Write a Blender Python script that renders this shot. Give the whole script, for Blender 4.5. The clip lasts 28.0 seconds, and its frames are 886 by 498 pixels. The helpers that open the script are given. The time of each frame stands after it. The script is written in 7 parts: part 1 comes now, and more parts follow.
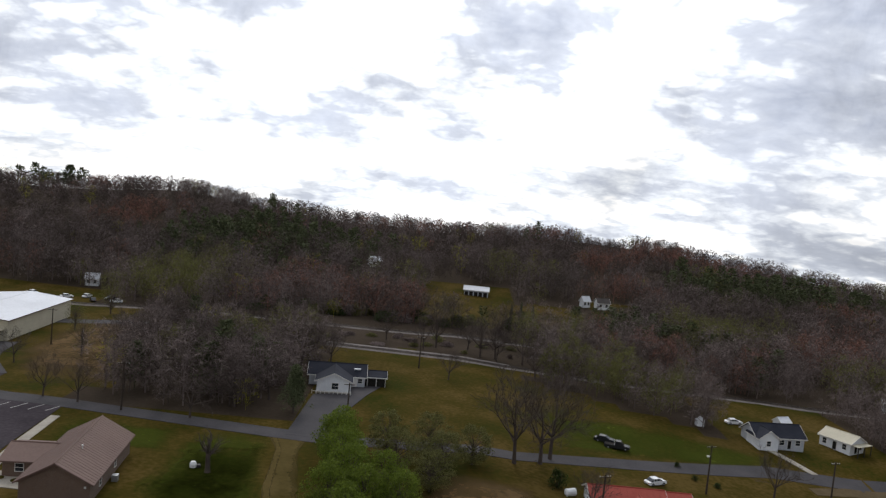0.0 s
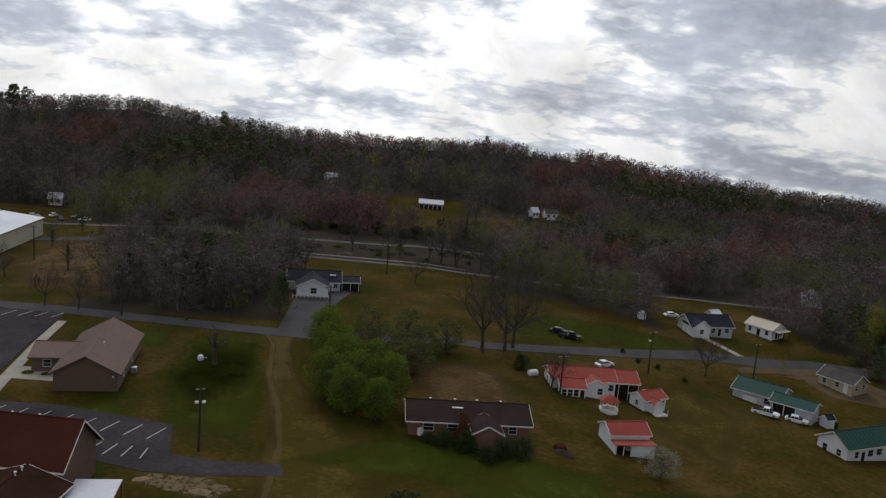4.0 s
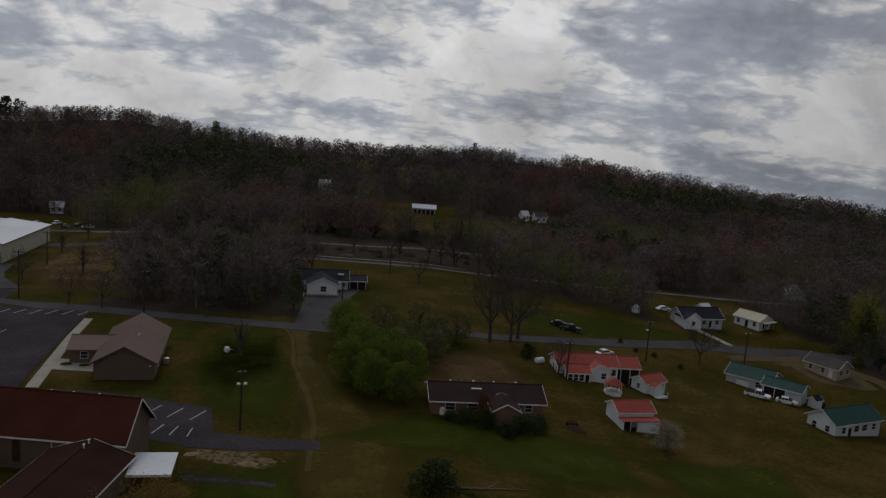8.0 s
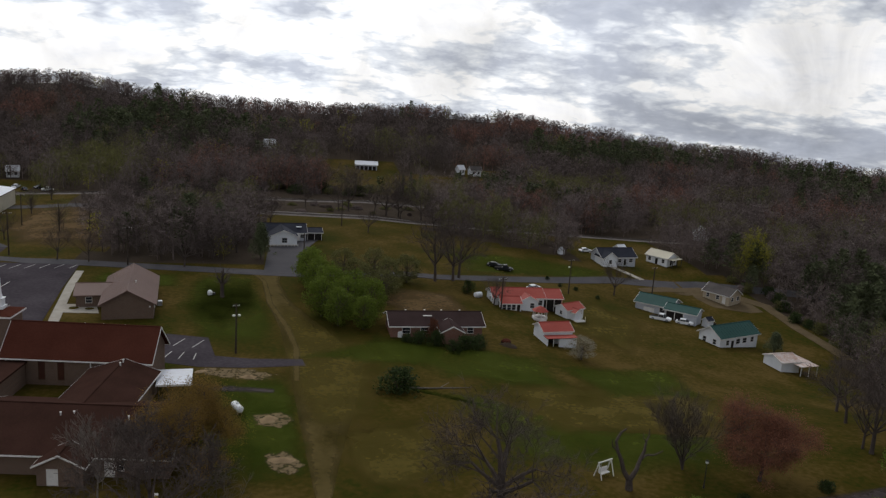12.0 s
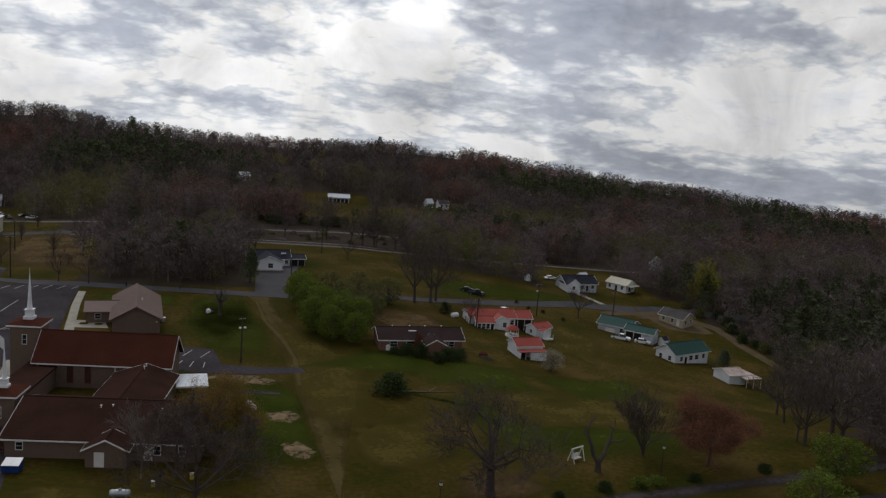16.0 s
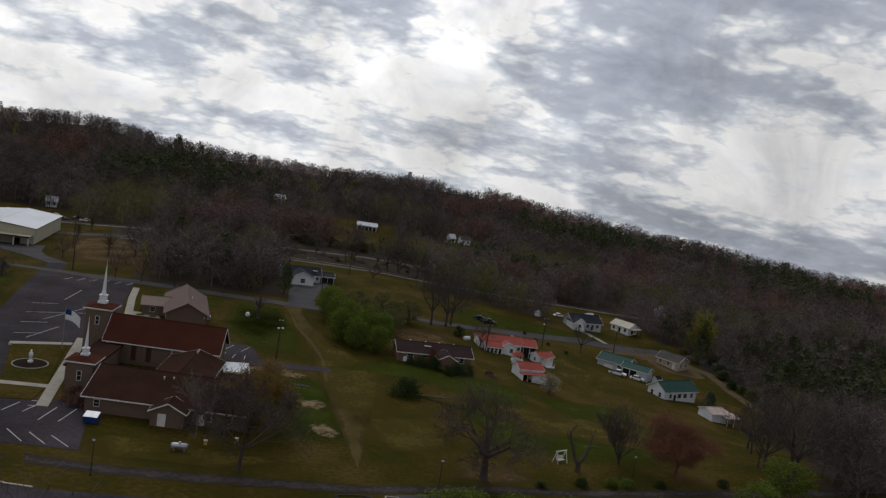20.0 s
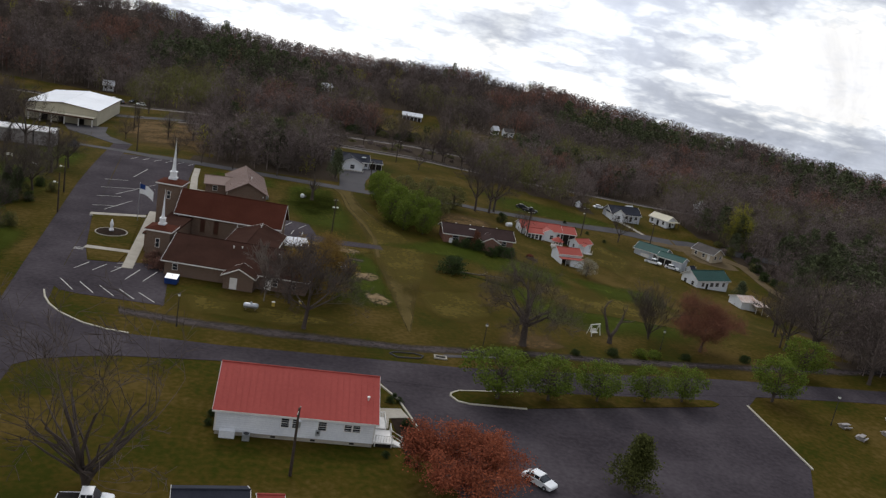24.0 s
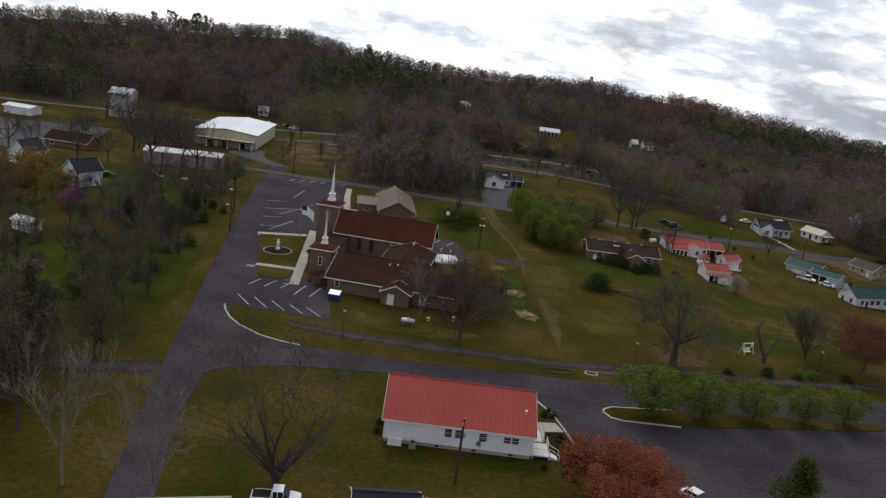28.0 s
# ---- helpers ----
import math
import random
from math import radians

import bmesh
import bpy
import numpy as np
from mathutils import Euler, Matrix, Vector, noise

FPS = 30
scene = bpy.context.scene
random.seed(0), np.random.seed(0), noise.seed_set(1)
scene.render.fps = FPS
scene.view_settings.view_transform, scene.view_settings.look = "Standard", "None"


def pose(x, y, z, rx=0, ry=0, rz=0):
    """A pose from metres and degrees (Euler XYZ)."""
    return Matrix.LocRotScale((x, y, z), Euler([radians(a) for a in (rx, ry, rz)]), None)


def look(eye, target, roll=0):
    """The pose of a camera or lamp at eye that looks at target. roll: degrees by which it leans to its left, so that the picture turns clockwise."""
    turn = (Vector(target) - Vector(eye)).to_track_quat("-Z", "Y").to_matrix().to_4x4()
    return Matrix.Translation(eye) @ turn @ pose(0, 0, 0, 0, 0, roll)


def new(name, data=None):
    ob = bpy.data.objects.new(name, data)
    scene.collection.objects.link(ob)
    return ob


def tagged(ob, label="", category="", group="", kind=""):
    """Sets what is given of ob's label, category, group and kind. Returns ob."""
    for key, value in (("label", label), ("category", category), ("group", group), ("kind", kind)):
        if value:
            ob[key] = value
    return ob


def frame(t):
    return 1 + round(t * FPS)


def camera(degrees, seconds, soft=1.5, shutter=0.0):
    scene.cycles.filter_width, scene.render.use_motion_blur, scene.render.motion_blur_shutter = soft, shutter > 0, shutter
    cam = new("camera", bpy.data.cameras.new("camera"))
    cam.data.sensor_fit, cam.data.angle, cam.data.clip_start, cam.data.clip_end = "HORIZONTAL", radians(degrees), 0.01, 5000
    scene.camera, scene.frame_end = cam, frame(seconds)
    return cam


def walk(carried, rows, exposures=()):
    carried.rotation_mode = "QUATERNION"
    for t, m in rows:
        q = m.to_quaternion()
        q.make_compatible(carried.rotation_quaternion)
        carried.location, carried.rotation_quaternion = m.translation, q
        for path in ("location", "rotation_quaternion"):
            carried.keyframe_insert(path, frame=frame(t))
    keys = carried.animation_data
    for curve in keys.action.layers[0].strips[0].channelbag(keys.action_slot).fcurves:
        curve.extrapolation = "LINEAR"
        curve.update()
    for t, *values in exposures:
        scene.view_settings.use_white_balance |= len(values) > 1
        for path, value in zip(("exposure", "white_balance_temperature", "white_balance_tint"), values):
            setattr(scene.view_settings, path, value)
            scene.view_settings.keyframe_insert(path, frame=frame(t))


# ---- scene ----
cam = camera(57, 28.0, soft=1.3)
PATH = [
    (0, (27.73, -94.50, 50.94), (27.947, -84.532, 50.163), 5.43),
    (0.5, (27.22, -96.02, 50.15), (27.554, -86.114, 48.841), 4.53),
    (1, (26.63, -98.22, 50.27), (27.061, -88.385, 48.499), 4.06),
    (1.5, (25.93, -101.37, 50.85), (26.479, -91.569, 48.953), 4.05),
    (2, (24.97, -104.66, 51.44), (25.653, -94.870, 49.518), 4.18),
    (2.5, (24.07, -107.35, 51.69), (24.848, -97.568, 49.758), 4.34),
    (3, (23.21, -109.12, 51.47), (24.074, -99.343, 49.548), 4.47),
    (3.5, (22.21, -110.19, 51.05), (23.142, -100.411, 49.169), 4.76),
    (4, (20.81, -110.90, 50.79), (21.811, -101.101, 49.071), 4.96),
    (4.5, (19.38, -111.76, 50.60), (20.432, -101.922, 49.139), 5.10),
    (6.5, (16.92, -117.56, 48.57), (18.020, -107.696, 47.395), 4.42),
    (7, (15.60, -118.01, 49.12), (16.752, -108.169, 47.770), 4.69),
    (7.5, (14.74, -118.85, 48.92), (15.932, -109.035, 47.461), 4.49),
    (8, (13.70, -120.03, 48.89), (14.934, -110.229, 47.306), 4.40),
    (8.5, (12.61, -120.91, 48.87), (13.886, -111.143, 47.149), 4.40),
    (9, (11.45, -121.62, 48.46), (12.781, -111.876, 46.646), 4.40),
    (9.5, (10.82, -122.84, 48.10), (12.201, -113.110, 46.244), 4.32),
    (10, (9.91, -126.32, 48.65), (11.398, -116.600, 46.823), 4.43),
    (10.5, (9.03, -132.37, 49.63), (10.680, -122.683, 47.790), 4.61),
    (11, (8.33, -137.95, 50.71), (10.105, -128.301, 48.761), 4.03),
    (11.5, (7.63, -143.27, 51.91), (9.534, -133.669, 49.867), 3.85),
    (12, (6.45, -147.45, 52.64), (8.482, -137.879, 50.559), 3.79),
    (12.5, (5.41, -151.13, 53.25), (7.551, -141.584, 51.178), 3.87),
    (14.5, (0.15, -155.54, 51.60), (2.603, -146.010, 49.825), 4.45),
    (15, (-0.43, -156.56, 51.74), (2.046, -147.020, 50.043), 4.37),
    (15.5, (-1.39, -158.57, 52.36), (1.120, -149.033, 50.707), 4.38),
    (16, (-2.76, -163.96, 52.59), (-0.246, -154.412, 50.980), 4.59),
    (16.5, (-3.51, -168.44, 52.62), (-1.101, -158.854, 51.115), 4.91),
    (17, (-4.26, -172.28, 53.03), (-1.961, -162.661, 51.562), 5.36),
    (17.5, (-5.13, -175.42, 53.51), (-2.940, -165.767, 52.066), 5.91),
    (18, (-5.96, -177.82, 53.99), (-3.830, -168.158, 52.559), 6.45),
    (18.5, (-6.54, -180.19, 53.84), (-4.445, -170.509, 52.472), 6.98),
    (19, (-7.07, -182.54, 53.43), (-4.958, -172.854, 52.125), 7.63),
    (19.5, (-7.42, -184.89, 53.13), (-5.261, -175.201, 51.895), 8.23),
    (20, (-8.15, -186.99, 53.29), (-5.915, -177.317, 52.113), 9.12),
    (20.5, (-8.87, -189.12, 53.34), (-6.554, -179.462, 52.206), 10.18),
    (21, (-9.41, -191.19, 52.93), (-7.028, -181.540, 51.861), 11.08),
    (21.5, (-9.66, -193.18, 52.57), (-7.185, -183.569, 51.358), 11.97),
    (22, (-9.40, -195.07, 52.90), (-6.866, -185.543, 51.226), 12.51),
    (22.5, (-9.59, -196.63, 53.48), (-7.092, -187.248, 51.083), 11.95),
    (24.5, (-12.37, -197.61, 52.17), (-10.639, -188.080, 49.681), 10.04),
    (25, (-13.05, -198.04, 52.54), (-11.532, -188.460, 50.129), 9.74),
    (25.5, (-13.84, -198.63, 52.73), (-12.529, -189.011, 50.344), 9.53),
    (26, (-14.53, -198.95, 52.79), (-13.430, -189.305, 50.392), 9.45),
    (26.5, (-14.85, -199.30, 52.79), (-13.990, -189.644, 50.347), 9.26),
    (27, (-15.36, -199.64, 53.07), (-14.686, -189.978, 50.562), 9.06),
    (27.5, (-15.76, -200.25, 53.46), (-15.236, -190.592, 50.903), 8.86),
    (28, (-15.68, -201.72, 54.02), (-15.360, -192.065, 51.433), 7.71),
]
EXPOSE = [(0, 0.2), (0.3, -0.25), (0.7, -0.72), (1.5, -0.70), (2.5, -0.53), (3.5, -0.28), (4.5, -0.28), (6.5, -0.88), (7.5, -1.13), (8.5, -1.08), (9.5, -0.68), (10.2, -0.25), (11, -0.15), (12.5, -0.1), (14.5, -0.15), (15.2, -0.2), (16, -0.5), (17, -0.5), (20, -0.5), (21.5, -0.65), (22.5, -0.5), (24.5, 0.38), (25.2, 0.33), (26, 0.03), (27, 0.18), (28, 0.18)]
walk(cam, [(t, look(e, g, r)) for t, e, g, r in PATH], EXPOSE)

# ---- sky and light ----
SUN_AZ, SUN_EL = radians(-8), radians(42)
world = bpy.data.worlds.new("sky")
scene.world = world
world.use_nodes = True
wt = world.node_tree
wt.nodes.clear()


def wnode(kind, **kw):
    n = wt.nodes.new(kind)
    for k, v in kw.items():
        n.inputs[k].default_value = v
    return n


def wmath(op, a, b=None):
    n = wt.nodes.new("ShaderNodeMath")
    n.operation = op
    for i, v in enumerate((a, b)):
        if v is None:
            continue
        if isinstance(v, (int, float)):
            n.inputs[i].default_value = v
        else:
            wt.links.new(v, n.inputs[i])
    return n.outputs[0]


sky = wt.nodes.new("ShaderNodeTexSky")
sky.sky_type, sky.sun_disc, sky.sun_elevation, sky.sun_rotation = "NISHITA", False, SUN_EL, SUN_AZ
geo = wt.nodes.new("ShaderNodeTexCoord")
sep = wt.nodes.new("ShaderNodeSeparateXYZ")
wt.links.new(geo.outputs["Generated"], sep.inputs[0])
up = wmath("MAXIMUM", wmath("ADD", sep.outputs[2], 0.32), 0.15)
flat = wt.nodes.new("ShaderNodeCombineXYZ")
wt.links.new(wmath("DIVIDE", sep.outputs[0], up), flat.inputs[0])
wt.links.new(wmath("DIVIDE", sep.outputs[1], up), flat.inputs[1])
clouds = wnode("ShaderNodeTexNoise", Scale=1.5, Detail=10.0, Roughness=0.46, Distortion=0.0)
clouds.noise_dimensions = "3D"
wt.links.new(flat.outputs[0], clouds.inputs["Vector"])
wisps = wnode("ShaderNodeTexNoise", Scale=4.0, Detail=9.0, Roughness=0.56, Distortion=0.1)
wt.links.new(flat.outputs[0], wisps.inputs["Vector"])
curl = wnode("ShaderNodeTexNoise", Scale=9.0, Detail=8.0, Roughness=0.6, Distortion=0.1)
wt.links.new(flat.outputs[0], curl.inputs["Vector"])
thick = wmath("ADD", wmath("MULTIPLY", clouds.outputs[0], 0.74), wmath("MULTIPLY", wisps.outputs[0], 0.22))
thick = wmath("ADD", thick, wmath("MULTIPLY", curl.outputs[0], 0.08))
# the deck thickens towards the east
thick = wmath("ADD", thick, wmath("MULTIPLY", wmath("SUBTRACT", sep.outputs[0], 0.12), 0.03))
thick = wmath("ADD", thick, wmath("MULTIPLY", wmath("SUBTRACT", sep.outputs[2], 0.24), 0.04))
# rounded heads: lumps that meet in creases
puffs = wnode("ShaderNodeTexNoise", Scale=3.3, Detail=2.0, Roughness=0.5, Distortion=0.1)
billows = wnode("ShaderNodeTexNoise", Scale=8.0, Detail=3.0, Roughness=0.55, Distortion=0.1)
for n in (puffs, billows):
    wt.links.new(flat.outputs[0], n.inputs["Vector"])
heads = wmath("ADD", wmath("MULTIPLY", wmath("ABSOLUTE", wmath("SUBTRACT", puffs.outputs[0], 0.5)), 0.42), wmath("MULTIPLY", wmath("ABSOLUTE", wmath("SUBTRACT", billows.outputs[0], 0.5)), 0.34))
thick = wmath("SUBTRACT", wmath("ADD", thick, 0.043), heads)
# far off the layers lie one behind the other and blur into pale haze
hazy = wt.nodes.new("ShaderNodeMapRange")
hazy.inputs[1].default_value, hazy.inputs[2].default_value = 0.03, 0.30
hazy.inputs[3].default_value, hazy.inputs[4].default_value = 0.55, 1.15
wt.links.new(sep.outputs[2], hazy.inputs[0])
thick = wmath("ADD", wmath("MULTIPLY", wmath("SUBTRACT", thick, 0.478), hazy.outputs[0]), 0.488)
tone = wt.nodes.new("ShaderNodeValToRGB")
tone.color_ramp.elements[0].position, tone.color_ramp.elements[0].color = 0.33, (0.582, 0.700, 0.927, 1)
tone.color_ramp.elements[1].position, tone.color_ramp.elements[1].color = 0.66, (0.39, 0.43, 0.53, 1)
for pos, col in ((0.39, (0.96, 0.99, 1.05, 1)), (0.44, (1.13, 1.13, 1.15, 1)), (0.488, (1.18, 1.17, 1.16, 1)), (0.512, (0.87, 0.91, 0.97, 1)), (0.55, (0.58, 0.62, 0.71, 1))):
    e = tone.color_ramp.elements.new(pos)
    e.color = col
wt.links.new(thick, tone.inputs[0])
# the cloud deck glows where the sun stands behind it
sunward = wt.nodes.new("ShaderNodeVectorMath")
sunward.operation = "DOT_PRODUCT"
wt.links.new(geo.outputs["Generated"], sunward.inputs[0])
sunward.inputs[1].default_value = (math.sin(SUN_AZ) * math.cos(SUN_EL), math.cos(SUN_AZ) * math.cos(SUN_EL), math.sin(SUN_EL))
glow = wmath("ADD", 0.66, wmath("MULTIPLY", wmath("POWER", wmath("MAXIMUM", sunward.outputs["Value"], 0.0), 3.0), 0.98))
# lumps and folds of the cloud layer
folds = wnode("ShaderNodeTexNoise", Scale=7.5, Detail=7.0, Roughness=0.6, Distortion=0.5)
wt.links.new(geo.outputs["Generated"], folds.inputs["Vector"])
shade = wt.nodes.new("ShaderNodeMapRange")
shade.inputs[1].default_value, shade.inputs[2].default_value = 0.32, 0.68
shade.inputs[3].default_value, shade.inputs[4].default_value = 0.74, 1.2
wt.links.new(folds.outputs[0], shade.inputs[0])
glow = wmath("MULTIPLY", glow, shade.outputs[0])
bg_cloud = wt.nodes.new("ShaderNodeBackground")
wt.links.new(tone.outputs[0], bg_cloud.inputs[0])
wt.links.new(glow, bg_cloud.inputs[1])
bg_sky = wt.nodes.new("ShaderNodeBackground")
bg_sky.inputs[1].default_value = 0.10
wt.links.new(sky.outputs[0], bg_sky.inputs[0])
cover = wt.nodes.new("ShaderNodeMapRange")
cover.inputs[1].default_value, cover.inputs[2].default_value = 0.30, 0.40
cover.inputs[3].default_value, cover.inputs[4].default_value = 0.8, 1.0
wt.links.new(thick, cover.inputs[0])
mixer = wt.nodes.new("ShaderNodeMixShader")
wt.links.new(cover.outputs[0], mixer.inputs[0])
wt.links.new(bg_sky.outputs[0], mixer.inputs[1])
wt.links.new(bg_cloud.outputs[0], mixer.inputs[2])
wout = wt.nodes.new("ShaderNodeOutputWorld")
wt.links.new(mixer.outputs[0], wout.inputs[0])

sun = new("sun", bpy.data.lights.new("sun", "SUN"))
sun.data.energy, sun.data.angle, sun.data.color = 0.8, radians(14), (1.0, 0.95, 0.88)
sun.matrix_world = look((0, 0, 0), (-math.sin(SUN_AZ) * math.cos(SUN_EL), -math.cos(SUN_AZ) * math.cos(SUN_EL), -math.sin(SUN_EL)))

# ---- materials ----


def material(name, colors, rough=0.8, scale=0.5, fine=8.0, bump=0.0, metal=0.0, island=0.0, rnd=0.0, alpha_noise=0.0, mid=0.5, spread=0.18, band=0.56):
    """Two or three colours mixed by noise at two scales, with optional relief and variation from piece to piece."""
    m = bpy.data.materials.new(name)
    m.use_nodes = True
    nt = m.node_tree
    bsdf = nt.nodes["Principled BSDF"]
    bsdf.inputs["Roughness"].default_value, bsdf.inputs["Metallic"].default_value = rough, metal
    bsdf.inputs["Specular IOR Level"].default_value = 0.5 if rough < 0.5 else 0.12 if rough < 0.93 else 0.015
    tc = nt.nodes.new("ShaderNodeTexCoord")
    big = nt.nodes.new("ShaderNodeTexNoise")
    big.inputs["Scale"].default_value, big.inputs["Detail"].default_value = scale, 5
    small = nt.nodes.new("ShaderNodeTexNoise")
    small.inputs["Scale"].default_value, small.inputs["Detail"].default_value = fine, 4
    for n in (big, small):
        nt.links.new(tc.outputs["Object"], n.inputs["Vector"])
    mix = nt.nodes.new("ShaderNodeMath")
    mix.operation = "MULTIPLY_ADD"
    nt.links.new(small.outputs[0], mix.inputs[0])
    mix.inputs[1].default_value = 0.4
    half = nt.nodes.new("ShaderNodeMath")
    half.operation = "MULTIPLY"
    nt.links.new(big.outputs[0], half.inputs[0])
    half.inputs[1].default_value = 0.6
    nt.links.new(half.outputs[0], mix.inputs[2])
    ramp = nt.nodes.new("ShaderNodeValToRGB")
    els = ramp.color_ramp.elements
    els[0].position, els[1].position = mid - spread, mid + spread
    els[0].color, els[1].color = (*colors[0], 1), (*colors[-1], 1)
    if len(colors) == 3:
        e = els.new(mid)
        e.color = (*colors[1], 1)
    nt.links.new(mix.outputs[0], ramp.inputs[0])
    out = ramp.outputs[0]
    if island or rnd:
        src = nt.nodes.new("ShaderNodeNewGeometry").outputs["Random Per Island"] if island else nt.nodes.new("ShaderNodeObjectInfo").outputs["Random"]
        amt = island or rnd
        mr = nt.nodes.new("ShaderNodeMapRange")
        mr.inputs[3].default_value, mr.inputs[4].default_value = 1 - amt, 1 + amt
        nt.links.new(src, mr.inputs[0])
        hsv = nt.nodes.new("ShaderNodeHueSaturation")
        nt.links.new(mr.outputs[0], hsv.inputs["Value"])
        nt.links.new(out, hsv.inputs["Color"])
        out = hsv.outputs[0]
    nt.links.new(out, bsdf.inputs["Base Color"])
    if bump:
        bn = nt.nodes.new("ShaderNodeBump")
        bn.inputs["Strength"].default_value, bn.inputs["Distance"].default_value = min(1, bump * 4), bump
        nt.links.new(mix.outputs[0], bn.inputs["Height"])
        nt.links.new(bn.outputs[0], bsdf.inputs["Normal"])
    if alpha_noise:
        tr = nt.nodes.new("ShaderNodeMapRange")
        at = nt.nodes.new("ShaderNodeAttribute")
        at.attribute_name = "cover"
        ad = nt.nodes.new("ShaderNodeMath")
        ad.operation = "MULTIPLY_ADD"
        nt.links.new(at.outputs["Fac"], ad.inputs[0])
        ad.inputs[1].default_value = 0.5
        nt.links.new(mix.outputs[0], ad.inputs[2])
        tr.inputs[1].default_value, tr.inputs[2].default_value = alpha_noise + 0.06, alpha_noise + 0.06 + band
        nt.links.new(ad.outputs[0], tr.inputs[0])
        nt.links.new(tr.outputs[0], bsdf.inputs["Alpha"])
    return m


def brick_material(name, a, b, mortar):
    m = material(name, (a, b), 0.85, 1.2, 9)
    nt = m.node_tree
    tc = nt.nodes["Texture Coordinate"]
    br = nt.nodes.new("ShaderNodeTexBrick")
    mp = nt.nodes.new("ShaderNodeMapping")
    mp.inputs["Rotation"].default_value = (radians(90), 0, 0)
    nt.links.new(tc.outputs["Object"], mp.inputs[0])
    nt.links.new(mp.outputs[0], br.inputs["Vector"])
    br.inputs["Scale"].default_value = 1.0
    br.inputs["Brick Width"].default_value, br.inputs["Row Height"].default_value, br.inputs["Mortar Size"].default_value = 0.22, 0.075, 0.008
    ramp = nt.nodes["Color Ramp"]
    nt.links.new(ramp.outputs[0], br.inputs["Color1"])
    br.inputs["Color2"].default_value, br.inputs["Mortar"].default_value = (*b, 1), (*mortar, 1)
    nt.links.new(br.outputs[0], nt.nodes["Principled BSDF"].inputs["Base Color"])
    return m


def leaf_material(name, colors, rough=0.8, scale=0.25, fine=2.0, island=0.35, through_=0.45):
    """Thin leaves: part of the light passes through them."""
    m = material(name, colors, rough, scale, fine, island=island)
    nt = m.node_tree
    bsdf, out = nt.nodes["Principled BSDF"], nt.nodes["Material Output"]
    tl, mx = nt.nodes.new("ShaderNodeBsdfTranslucent"), nt.nodes.new("ShaderNodeMixShader")
    nt.links.new(bsdf.inputs["Base Color"].links[0].from_socket, tl.inputs["Color"])
    mx.inputs[0].default_value = through_
    nt.links.new(bsdf.outputs[0], mx.inputs[1])
    nt.links.new(tl.outputs[0], mx.inputs[2])
    nt.links.new(mx.outputs[0], out.inputs["Surface"])
    return m


